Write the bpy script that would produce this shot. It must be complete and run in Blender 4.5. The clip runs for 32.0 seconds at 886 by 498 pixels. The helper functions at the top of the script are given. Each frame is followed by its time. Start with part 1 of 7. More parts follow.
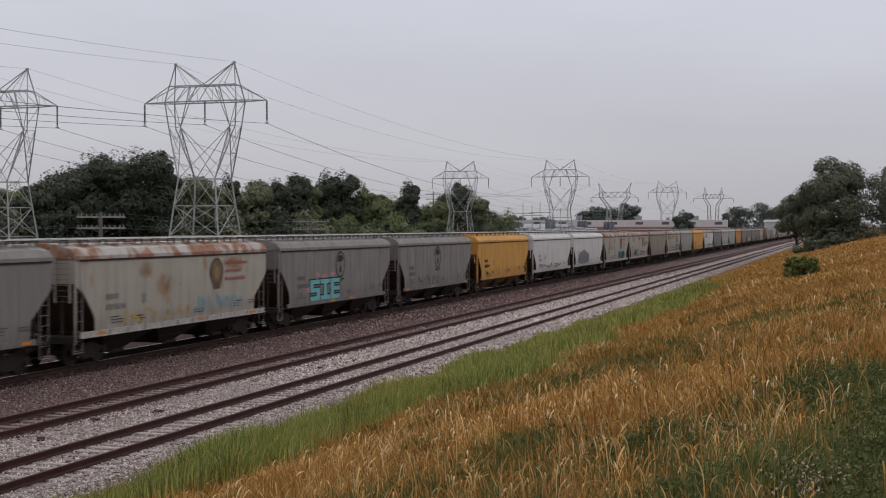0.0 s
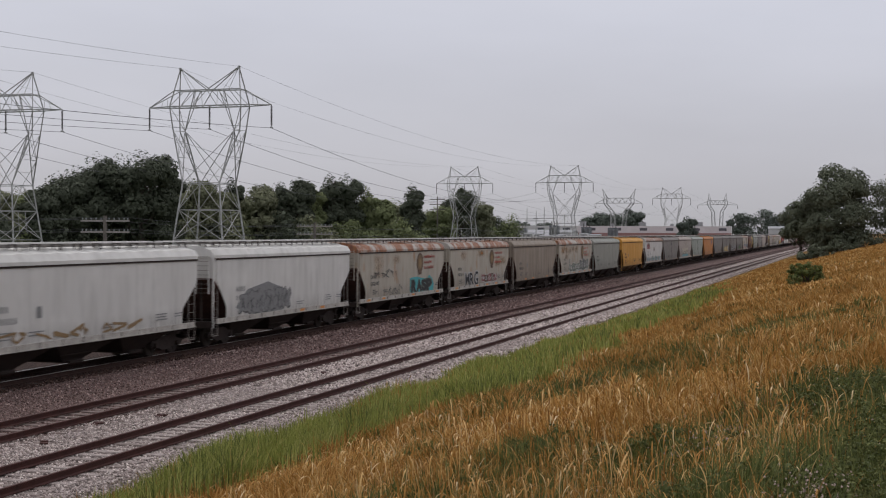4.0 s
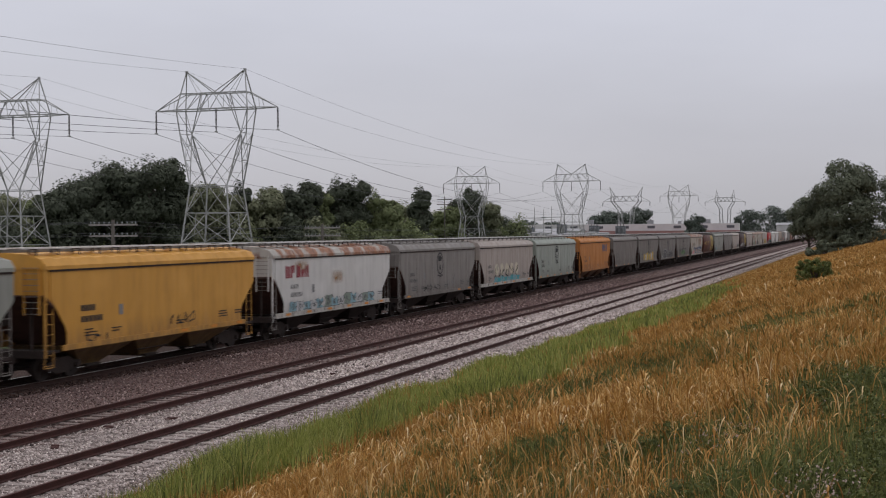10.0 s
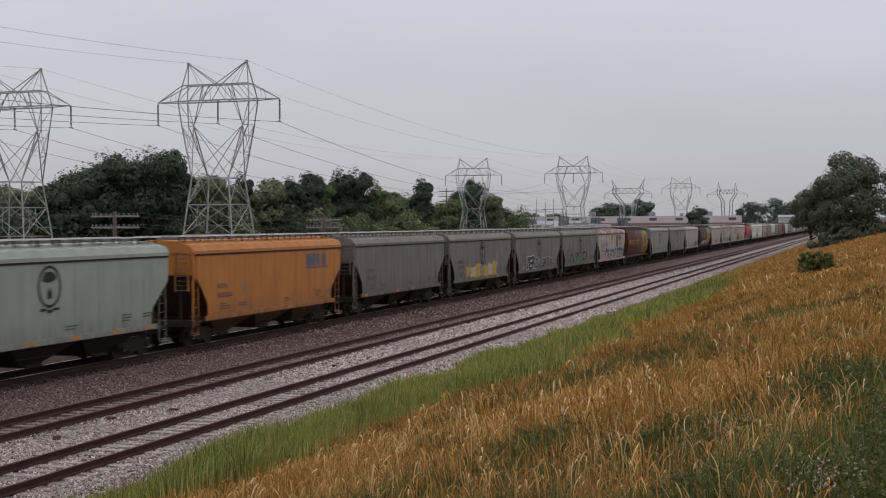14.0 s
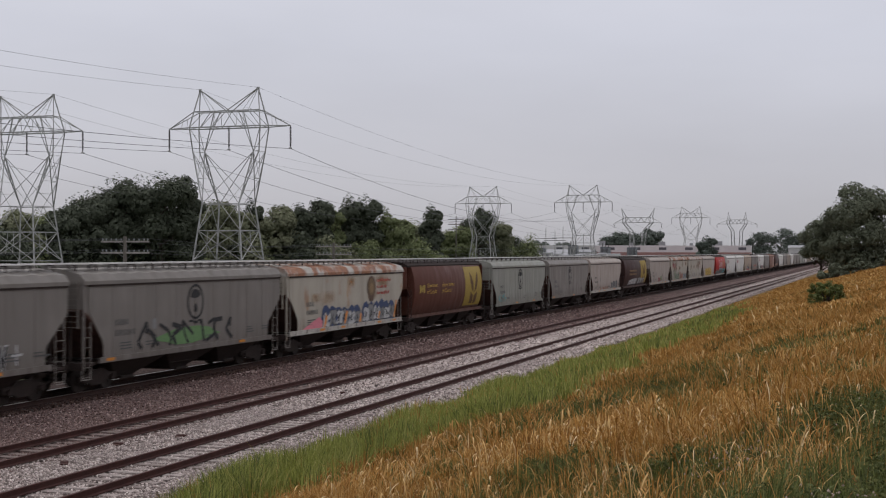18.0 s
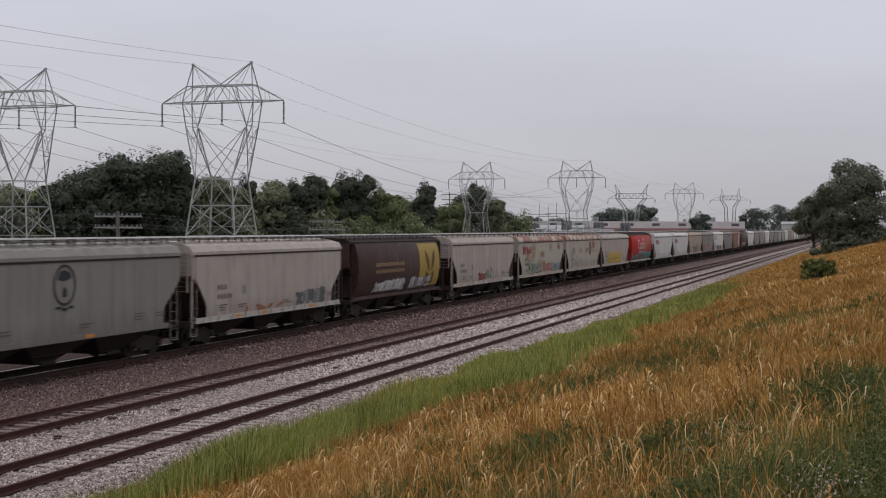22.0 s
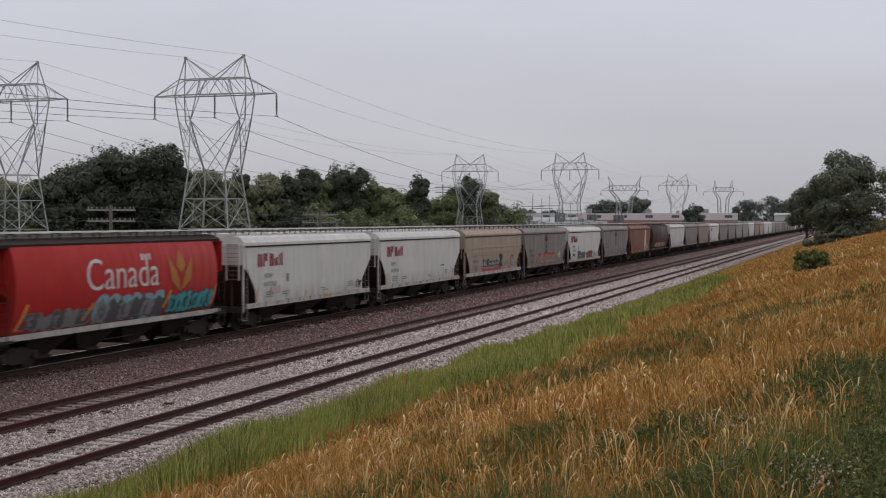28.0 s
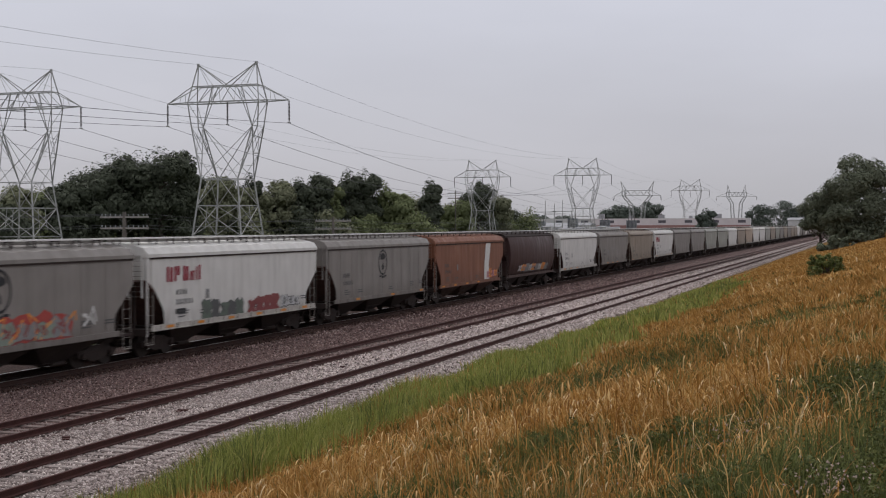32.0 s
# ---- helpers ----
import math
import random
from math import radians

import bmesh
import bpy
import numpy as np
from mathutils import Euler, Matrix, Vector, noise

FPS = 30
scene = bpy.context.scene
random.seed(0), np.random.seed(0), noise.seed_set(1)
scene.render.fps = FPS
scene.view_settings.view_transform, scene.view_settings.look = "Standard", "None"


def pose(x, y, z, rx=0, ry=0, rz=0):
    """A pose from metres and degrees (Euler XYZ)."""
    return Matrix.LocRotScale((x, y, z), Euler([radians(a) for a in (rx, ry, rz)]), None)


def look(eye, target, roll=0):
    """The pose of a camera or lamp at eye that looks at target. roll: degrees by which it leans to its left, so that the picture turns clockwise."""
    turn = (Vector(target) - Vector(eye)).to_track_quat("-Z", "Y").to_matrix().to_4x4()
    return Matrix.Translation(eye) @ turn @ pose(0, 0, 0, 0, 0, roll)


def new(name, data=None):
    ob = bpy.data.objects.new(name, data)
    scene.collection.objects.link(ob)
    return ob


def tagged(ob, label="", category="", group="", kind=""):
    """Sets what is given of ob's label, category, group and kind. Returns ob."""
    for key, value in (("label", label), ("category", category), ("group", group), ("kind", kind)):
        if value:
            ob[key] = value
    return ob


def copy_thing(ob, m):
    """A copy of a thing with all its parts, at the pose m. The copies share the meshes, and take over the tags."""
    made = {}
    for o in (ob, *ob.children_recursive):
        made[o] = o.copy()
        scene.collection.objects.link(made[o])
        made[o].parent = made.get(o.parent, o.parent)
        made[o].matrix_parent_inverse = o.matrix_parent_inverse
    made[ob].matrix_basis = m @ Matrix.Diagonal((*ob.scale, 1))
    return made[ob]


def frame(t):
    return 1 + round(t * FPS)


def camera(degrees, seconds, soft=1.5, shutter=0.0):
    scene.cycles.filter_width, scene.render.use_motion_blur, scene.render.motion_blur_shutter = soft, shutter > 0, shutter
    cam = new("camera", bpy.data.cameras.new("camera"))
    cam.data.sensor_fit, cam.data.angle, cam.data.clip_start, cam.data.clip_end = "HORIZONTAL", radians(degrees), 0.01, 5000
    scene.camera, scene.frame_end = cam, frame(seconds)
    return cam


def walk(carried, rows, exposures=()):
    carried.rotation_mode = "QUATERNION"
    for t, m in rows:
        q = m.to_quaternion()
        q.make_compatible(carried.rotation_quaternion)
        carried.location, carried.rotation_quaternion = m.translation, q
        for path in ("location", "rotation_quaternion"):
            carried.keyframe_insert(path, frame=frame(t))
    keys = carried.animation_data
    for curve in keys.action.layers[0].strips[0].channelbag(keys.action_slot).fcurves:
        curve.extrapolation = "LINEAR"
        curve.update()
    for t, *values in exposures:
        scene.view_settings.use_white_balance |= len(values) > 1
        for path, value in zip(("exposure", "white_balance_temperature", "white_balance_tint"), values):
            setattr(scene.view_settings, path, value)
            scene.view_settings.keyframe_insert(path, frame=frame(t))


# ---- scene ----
# ---------------------------------------------------------------- camera and its walk
cam = camera(37.645, 32.0, soft=1.1, shutter=0.35)
EYE = (0.0, 0.0, 5.2)          # height over the rail heads (z = 0)

# seconds, then the turn in degrees
CAMERA_ROWS = [
    (0, 89.004, -0.000, 17.471), (0.5, 89.048, 0.124, 17.460), (1, 89.007, 0.005, 17.415),
    (1.5, 89.015, -0.135, 17.391), (2, 89.142, -0.147, 17.361), (2.5, 89.238, -0.030, 17.457),
    (3, 89.242, -0.184, 17.610), (3.5, 89.252, -0.241, 17.647), (5.5, 89.114, -0.153, 17.661),
    (6, 89.115, 0.007, 17.647), (6.5, 89.185, 0.070, 17.755), (7, 89.207, 0.117, 17.804),
    (7.5, 89.116, 0.332, 17.861), (8, 89.112, 0.540, 17.783), (8.5, 89.042, 0.442, 17.605),
    (9, 89.217, 0.184, 17.613), (9.5, 89.346, 0.307, 17.894), (10, 89.243, 0.425, 17.981),
    (10.5, 89.031, 0.562, 17.860), (11, 88.866, 0.379, 17.888), (11.5, 88.810, 0.188, 17.914),
    (12, 88.802, 0.284, 17.849), (12.5, 88.864, 0.059, 17.887), (13, 88.843, 0.203, 18.046),
    (13.5, 88.855, 0.267, 18.059), (14, 88.887, 0.350, 18.058), (14.5, 88.921, 0.098, 18.108),
    (16.5, 90.072, 0.147, 18.645), (17, 89.860, 0.183, 18.793), (17.5, 89.987, -0.201, 18.480),
    (18, 90.112, -0.091, 18.476), (18.5, 90.306, -0.159, 18.359), (19, 89.893, -0.112, 18.368),
    (19.5, 89.624, -0.113, 18.490), (20, 89.462, -0.029, 18.598), (20.5, 89.462, -0.027, 18.444),
    (21, 89.385, -0.168, 18.320), (21.5, 89.212, -0.220, 18.217), (22, 89.032, -0.214, 18.182),
    (22.5, 88.905, -0.276, 18.128), (23, 88.899, -0.139, 17.991), (23.5, 88.931, -0.020, 17.941),
    (24, 88.931, -0.155, 17.915), (24.5, 88.877, -0.118, 17.938), (25, 88.770, 0.041, 17.963),
    (25.5, 88.731, -0.066, 17.951), (27.5, 88.612, -0.068, 17.898), (28, 88.702, -0.030, 17.893),
    (28.5, 88.652, -0.202, 17.894), (29, 88.563, -0.250, 17.973), (29.5, 88.598, -0.367, 18.057),
    (30, 88.651, -0.319, 18.155), (30.5, 88.739, -0.219, 18.253), (31, 88.789, -0.068, 18.330),
    (31.5, 88.872, 0.077, 18.456), (32, 88.964, 0.189, 18.452),
]

walk(cam, [(t, pose(*EYE, rx, ry, rz)) for t, rx, ry, rz in CAMERA_ROWS])

# ---------------------------------------------------------------- world, sun and exposure
scene.view_settings.exposure = 0.0
world = bpy.data.worlds.new("overcast_sky")
scene.world = world
world.use_nodes = True
wn, wl = world.node_tree.nodes, world.node_tree.links
wn.clear()
w_out = wn.new("ShaderNodeOutputWorld")
w_bg = wn.new("ShaderNodeBackground")
w_sky = wn.new("ShaderNodeTexSky")
w_sky.sky_type, w_sky.sun_disc = "NISHITA", False
w_sky.sun_elevation, w_sky.sun_rotation = radians(52), radians(-40)
w_sky.dust_density = 3.0
w_dim = wn.new("ShaderNodeMix")
w_dim.data_type, w_dim.blend_type = "RGBA", "MULTIPLY"
w_dim.inputs[0].default_value = 1.0
w_dim.inputs[7].default_value = (0.1, 0.1, 0.1, 1)
w_geo = wn.new("ShaderNodeTexCoord")
w_sep = wn.new("ShaderNodeSeparateXYZ")
w_ramp = wn.new("ShaderNodeValToRGB")          # cloud deck: hazy at the horizon, a little lighter up
w_ramp.color_ramp.elements[0].position, w_ramp.color_ramp.elements[0].color = 0.0, (0.45, 0.445, 0.475, 1)
w_ramp.color_ramp.elements[1].position, w_ramp.color_ramp.elements[1].color = 0.16, (0.60, 0.61, 0.688, 1)
el = w_ramp.color_ramp.elements.new(0.06)
el.color = (0.525, 0.525, 0.58, 1)
el = w_ramp.color_ramp.elements.new(0.9)
el.color = (1.15, 1.14, 1.2, 1)
w_map = wn.new("ShaderNodeMapping")
w_map.inputs["Scale"].default_value = (1.0, 1.0, 3.5)
w_noise = wn.new("ShaderNodeTexNoise")         # soft cloud mottling
w_noise.inputs["Scale"].default_value, w_noise.inputs["Detail"].default_value = 3.2, 4.0
w_amp = wn.new("ShaderNodeMapRange")
w_amp.inputs["From Min"].default_value, w_amp.inputs["From Max"].default_value = 0.3, 0.7
w_amp.inputs["To Min"].default_value, w_amp.inputs["To Max"].default_value = 0.95, 1.05
w_mul = wn.new("ShaderNodeVectorMath")
w_mul.operation = "SCALE"
w_mix = wn.new("ShaderNodeMix")
w_mix.data_type = "RGBA"
w_mix.inputs[0].default_value = 0.06
wl.new(w_geo.outputs["Generated"], w_sep.inputs[0])
wl.new(w_sep.outputs["Z"], w_ramp.inputs[0])
wl.new(w_geo.outputs["Generated"], w_map.inputs["Vector"])
wl.new(w_map.outputs[0], w_noise.inputs["Vector"])
wl.new(w_noise.outputs["Fac"], w_amp.inputs["Value"])
wl.new(w_ramp.outputs["Color"], w_mul.inputs[0])
wl.new(w_amp.outputs[0], w_mul.inputs["Scale"])
wl.new(w_sky.outputs["Color"], w_dim.inputs[6])
wl.new(w_mul.outputs[0], w_mix.inputs[6])
wl.new(w_dim.outputs[2], w_mix.inputs[7])
wl.new(w_mix.outputs[2], w_bg.inputs["Color"])
wl.new(w_bg.outputs[0], w_out.inputs["Surface"])
w_bg.inputs["Strength"].default_value = 1.0

sun = new("sun", bpy.data.lights.new("sun", "SUN"))
sun.data.energy, sun.data.angle, sun.data.color = 0.6, radians(30), (1.0, 0.95, 0.88)
sun.matrix_world = look((-70, 60, 120), (0, 0, 0))

# ---------------------------------------------------------------- materials


def material(name, base, rough=0.7, metal=0.0, spec=0.4):
    m = bpy.data.materials.new(name)
    m.use_nodes = True
    b = m.node_tree.nodes["Principled BSDF"]
    b.inputs["Base Color"].default_value = (*base, 1)
    b.inputs["Roughness"].default_value = rough
    b.inputs["Metallic"].default_value = metal
    b.inputs["Specular IOR Level"].default_value = spec
    return m, m.node_tree.nodes, m.node_tree.links, b


def ramp(nodes, stops):
    r = nodes.new("ShaderNodeValToRGB")
    while len(r.color_ramp.elements) < len(stops):
        r.color_ramp.elements.new(0.5)
    for e, (p, c) in zip(r.color_ramp.elements, stops):
        e.position, e.color = p, (*c, 1)
    return r


def noise_node(nodes, links, scale, detail=4.0, vector=None, stretch=None, coords="Object", rough=0.55):
    n = nodes.new("ShaderNodeTexNoise")
    n.inputs["Scale"].default_value, n.inputs["Detail"].default_value = scale, detail
    n.inputs["Roughness"].default_value = rough
    tc = nodes.new("ShaderNodeTexCoord")
    src = tc.outputs[coords]
    if stretch:
        mp = nodes.new("ShaderNodeMapping")
        mp.inputs["Scale"].default_value = stretch
        links.new(src, mp.inputs["Vector"])
        src = mp.outputs[0]
    links.new(src, n.inputs["Vector"])
    return n


def mix_color(nodes, links, fac, a, b, mode="MIX"):
    m = nodes.new("ShaderNodeMix")
    m.data_type, m.blend_type = "RGBA", mode
    for sock, v in ((m.inputs[0], fac), (m.inputs[6], a), (m.inputs[7], b)):
        if hasattr(v, "links") or hasattr(v, "is_linked"):
            links.new(v, sock)
        elif isinstance(v, (int, float)):
            sock.default_value = v
        else:
            sock.default_value = (*v, 1)
    return m.outputs[2]


def bump(nodes, links, b, height, strength=0.3, distance=0.02):
    n = nodes.new("ShaderNodeBump")
    n.inputs["Strength"].default_value, n.inputs["Distance"].default_value = strength, distance
    links.new(height, n.inputs["Height"])
    links.new(n.outputs[0], b.inputs["Normal"])


def map_range(nodes, links, value, a, b, lo=0.0, hi=1.0):
    n = nodes.new("ShaderNodeMapRange")
    for k, v in (("From Min", a), ("From Max", b), ("To Min", lo), ("To Max", hi)):
        n.inputs[k].default_value = v
    links.new(value, n.inputs["Value"])
    return n.outputs[0]


def plain(name, base, rough=0.7, metal=0.0, vary=0.25, scale=3.0):
    """A surface of one colour with two scales of wear."""
    m, n, l, b = material(name, base, rough, metal)
    a1 = noise_node(n, l, scale, 5)
    a2 = noise_node(n, l, scale * 9, 3)
    f = mix_color(n, l, 0.4, a1.outputs["Fac"], a2.outputs["Fac"])
    r = ramp(n, [(0.3, tuple(c * (1 - vary) for c in base)), (0.7, tuple(min(1, c * (1 + vary)) for c in base))])
    l.new(f, r.inputs[0])
    l.new(r.outputs[0], b.inputs["Base Color"])
    bump(n, l, b, a2.outputs["Fac"], 0.15, 0.01)
    return m


def car_paint(name, base, dirt=0.35, rust=0.0, rough=0.55, bands=False):
    """Weathered freight-car paint: rain streaks, grime, pale chalking, rust blotches."""
    m, n, l, b = material(name, base, rough, 0.0, 0.3)
    info = n.new("ShaderNodeObjectInfo")
    tc = n.new("ShaderNodeTexCoord")
    off = n.new("ShaderNodeVectorMath")
    off.operation = "MULTIPLY_ADD"
    l.new(info.outputs["Random"], off.inputs[0])
    off.inputs[1].default_value = (40, 70, 0)
    l.new(tc.outputs["Object"], off.inputs[2])

    def nz(scale, detail, stretch):
        mp = n.new("ShaderNodeMapping")
        mp.inputs["Scale"].default_value = stretch
        l.new(off.outputs[0], mp.inputs["Vector"])
        t = n.new("ShaderNodeTexNoise")
        t.inputs["Scale"].default_value, t.inputs["Detail"].default_value = scale, detail
        l.new(mp.outputs[0], t.inputs["Vector"])
        return t.outputs["Fac"]
    streak = nz(2.6, 6, (1, 1, 0.14))
    fine = nz(7.0, 4, (1, 1, 0.12))
    blotch = nz(0.7, 5, (1, 1, 1))
    grime = (0.10, 0.085, 0.075)
    c1 = mix_color(n, l, map_range(n, l, streak, 0.48, 0.8, 0, dirt * 0.75), base, grime)
    c2 = mix_color(n, l, map_range(n, l, fine, 0.5, 0.75, 0, dirt * 0.28), c1, grime)
    pale = tuple(min(0.9, c * 1.15 + 0.02) for c in base)
    c3 = mix_color(n, l, map_range(n, l, blotch, 0.5, 0.75, 0, 0.55), c2, pale)
    if rust:
        rn = nz(1.1, 7, (1, 1, 0.55))
        if bands:                                 # rust gathers in the pans between the roof ribs
            wave = n.new("ShaderNodeTexWave")
            wave.bands_direction = "Y"
            wave.inputs["Scale"].default_value, wave.inputs["Distortion"].default_value = 0.165, 4.0
            wave.inputs["Detail"].default_value, wave.inputs["Detail Scale"].default_value = 3.0, 3.0
            l.new(tc.outputs["Object"], wave.inputs["Vector"])
            mid = n.new("ShaderNodeMath")
            mid.operation = "MULTIPLY_ADD"
            l.new(wave.outputs["Fac"], mid.inputs[0])
            mid.inputs[1].default_value = 0.15
            l.new(map_range(n, l, rn, 0.3, 0.7, 0.1, 0.9), mid.inputs[2])
            fac = map_range(n, l, mid.outputs[0], 0.47, 0.68, 0, 0.92)
        else:
            fac = map_range(n, l, rn, 0.66 - 0.12 * rust, 0.76 - 0.1 * rust, 0, min(0.95, rust + 0.2))
        tone = mix_color(n, l, map_range(n, l, fine, 0.4, 0.65), *(((0.29, 0.115, 0.045), (0.16, 0.055, 0.03)) if bands else ((0.37, 0.19, 0.075), (0.24, 0.09, 0.04))))
        c3 = mix_color(n, l, fac, c3, tone)
    up = n.new("ShaderNodeSeparateXYZ")
    l.new(tc.outputs["Object"], up.inputs[0])
    splash = n.new("ShaderNodeMath")             # wheel spray and brake dust thrown up over the sill
    splash.operation = "MULTIPLY"
    l.new(map_range(n, l, up.outputs["Z"], 1.15, 2.0, 1.0, 0.0), splash.inputs[0])
    l.new(map_range(n, l, fine, 0.35, 0.65, 0.1, 0.6), splash.inputs[1])
    c3 = mix_color(n, l, splash.outputs[0], c3, (0.075, 0.056, 0.047))
    l.new(c3, b.inputs["Base Color"])
    l.new(map_range(n, l, streak, 0.3, 0.7, rough - 0.1, rough + 0.2), b.inputs["Roughness"])
    bump(n, l, b, fine, 0.08, 0.01)
    return m


def random_tint(name, stops, rough=0.8, spec=0.2, translucent=0.0, shift=None):
    """A colour per loose piece, from a ramp."""
    m, n, l, b = material(name, stops[0][1], rough, 0, spec)
    g = n.new("ShaderNodeNewGeometry")
    r = ramp(n, stops)
    l.new(g.outputs["Random Per Island"], r.inputs[0])
    big = noise_node(n, l, 0.22, 3)
    mid = stops[len(stops) // 2][1]
    c = mix_color(n, l, map_range(n, l, big.outputs["Fac"], 0.35, 0.65, 0.0, 0.55), r.outputs[0], shift or tuple(c * 0.62 for c in mid))
    l.new(c, b.inputs["Base Color"])
    if translucent:
        b.inputs["Subsurface Weight"].default_value = 0.0
        tr = n.new("ShaderNodeBsdfTranslucent")
        l.new(c, tr.inputs["Color"])
        mx = n.new("ShaderNodeMixShader")
        mx.inputs[0].default_value = translucent
        l.new(b.outputs[0], mx.inputs[1])
        l.new(tr.outputs[0], mx.inputs[2])
        l.new(mx.outputs[0], n["Material Output"].inputs["Surface"])
    return m


def gravel(name, dark, mid, light, scale=22.0):
    m, n, l, b = material(name, mid, 0.95, 0, 0.15)
    tc = n.new("ShaderNodeTexCoord")
    v = n.new("ShaderNodeTexVoronoi")
    v.inputs["Scale"].default_value = scale
    l.new(tc.outputs["Object"], v.inputs["Vector"])
    sep = n.new("ShaderNodeSeparateColor")
    l.new(v.outputs["Color"], sep.inputs[0])
    r = ramp(n, [(0.0, dark), (0.5, mid), (1.0, light)])
    l.new(sep.outputs[0], r.inputs[0])
    # cell rims coloured darker, as the shadow between the stones
    gap = map_range(n, l, v.outputs["Distance"], 0.25, 0.75, 0.0, 0.8)
    c = mix_color(n, l, gap, r.outputs[0], tuple(x * 0.3 for x in dark))
    big = noise_node(n, l, 0.5, 5)
    c = mix_color(n, l, map_range(n, l, big.outputs["Fac"], 0.4, 0.7, 0, 0.45), c, tuple(x * 0.8 for x in dark))
    l.new(c, b.inputs["Base Color"])
    inv = map_range(n, l, v.outputs["Distance"], 0.0, 0.8, 1.0, 0.0)
    bump(n, l, b, inv, 0.9, 0.03)
    return m


MAT = {}
MAT["gravel_light"] = gravel("pale_limestone_ballast", (0.14, 0.108, 0.098), (0.41, 0.335, 0.309), (0.70, 0.605, 0.57))
MAT["gravel_pink"] = gravel("dusty_pinkish_ballast", (0.082, 0.050, 0.045), (0.205, 0.137, 0.125), (0.37, 0.27, 0.248))
# dark from oil and from the train's shadow, both put into the colour
MAT["gravel_dark"] = gravel("shaded_oily_ballast", (0.034, 0.019, 0.015), (0.072, 0.042, 0.034), (0.13, 0.082, 0.069))
MAT["rail"] = plain("rusty_rail_steel", (0.050, 0.0150, 0.0115), 0.75, 0.2, 0.35, 4)
MAT["rail_dark"] = plain("dark_rail_steel", (0.036, 0.017, 0.013), 0.95, 0.0, 0.4, 4)
MAT["rail_head"] = plain("polished_rail_head", (0.55, 0.53, 0.51), 0.28, 1.0, 0.12, 4)
MAT["tie"] = plain("weathered_grey_timber", (0.25, 0.21, 0.195), 0.95, 0, 0.7, 5)
tie_nodes, tie_links = MAT["tie"].node_tree.nodes, MAT["tie"].node_tree.links      # some ties are darker than others
tie_own = tie_nodes.new("ShaderNodeObjectInfo")
tie_base = tie_nodes["Principled BSDF"].inputs["Base Color"]
tie_links.new(mix_color(tie_nodes, tie_links, map_range(tie_nodes, tie_links, tie_own.outputs["Random"], 0.2, 1.0, 0.0, 0.75), tie_base.links[0].from_socket, (0.12, 0.09, 0.08)), tie_base)
MAT["tie_brown"] = plain("brown_weathered_timber", (0.14, 0.105, 0.095), 0.95, 0, 0.45, 6)
MAT["tie_dark"] = plain("oily_dark_timber", (0.05, 0.04, 0.036), 0.95, 0, 0.4, 6)
MAT["steel_galv"] = plain("galvanised_lattice_steel", (0.34, 0.34, 0.33), 0.6, 0.2, 0.3, 1)
MAT["wire"] = plain("conductor_wire", (0.06, 0.06, 0.065), 0.6, 0.2, 0.1, 1)
MAT["insulator"] = plain("dark_glass_insulator", (0.07, 0.06, 0.06), 0.3, 0.0, 0.2, 3)
MAT["pole_wood"] = plain("weathered_pole_timber", (0.13, 0.115, 0.10), 0.9, 0, 0.35, 3)
# near black and reddish: the shade under the cars is in this colour
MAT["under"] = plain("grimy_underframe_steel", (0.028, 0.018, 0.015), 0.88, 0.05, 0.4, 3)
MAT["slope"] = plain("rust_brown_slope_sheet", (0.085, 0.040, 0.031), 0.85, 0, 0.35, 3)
MAT["truck"] = plain("greasy_cast_steel", (0.030, 0.020, 0.017), 0.85, 0.1, 0.4, 4)
MAT["wheel"] = plain("brown_wheel_steel", (0.026, 0.018, 0.015), 0.75, 0.2, 0.4, 4)
MAT["bark"] = plain("grey_brown_bark", (0.085, 0.07, 0.058), 0.95, 0, 0.4, 5)
MAT["leaf_dark"] = random_tint("dark_oak_foliage", [(0, (0.064, 0.074, 0.050)), (0.5, (0.084, 0.097, 0.066)), (1, (0.106, 0.121, 0.082))], 0.75, 0.2, 0.2)
MAT["leaf_mid"] = random_tint("summer_foliage", [(0, (0.140, 0.165, 0.074)), (0.5, (0.184, 0.212, 0.098)), (1, (0.225, 0.25, 0.122))], 0.75, 0.2, 0.2)
MAT["leaf_olive"] = random_tint("olive_green_foliage", [(0, (0.160, 0.170, 0.100)), (0.5, (0.200, 0.210, 0.128)), (1, (0.24, 0.247, 0.155))], 0.75, 0.2, 0.2)
# bank trees: leaf colour lifted for a little haze
MAT["leaf_bank"] = random_tint("grey_green_foliage", [(0, (0.100, 0.112, 0.074)), (0.5, (0.126, 0.140, 0.093)), (1, (0.155, 0.170, 0.113))], 0.75, 0.2, 0.2)
# horizon trees: air haze painted into the leaf colour
MAT["leaf_haze"] = random_tint("haze_tinted_foliage", [(0, (0.075, 0.09, 0.075)), (0.5, (0.10, 0.118, 0.098)), (1, (0.135, 0.152, 0.128))], 0.9, 0.1)
MAT["straw"] = random_tint("dry_golden_grass", [(0, (0.16, 0.07, 0.017)), (0.3, (0.33, 0.155, 0.036)), (0.7, (0.50, 0.275, 0.075)), (1, (0.72, 0.50, 0.22))], 0.8, 0.25, 0.25, (0.27, 0.14, 0.034))
MAT["straw_pale"] = random_tint("bleached_seed_heads", [(0, (0.34, 0.165, 0.044)), (0.4, (0.56, 0.33, 0.11)), (0.75, (0.72, 0.52, 0.25)), (1, (0.80, 0.68, 0.44))], 0.8, 0.25, 0.2, (0.36, 0.19, 0.055))
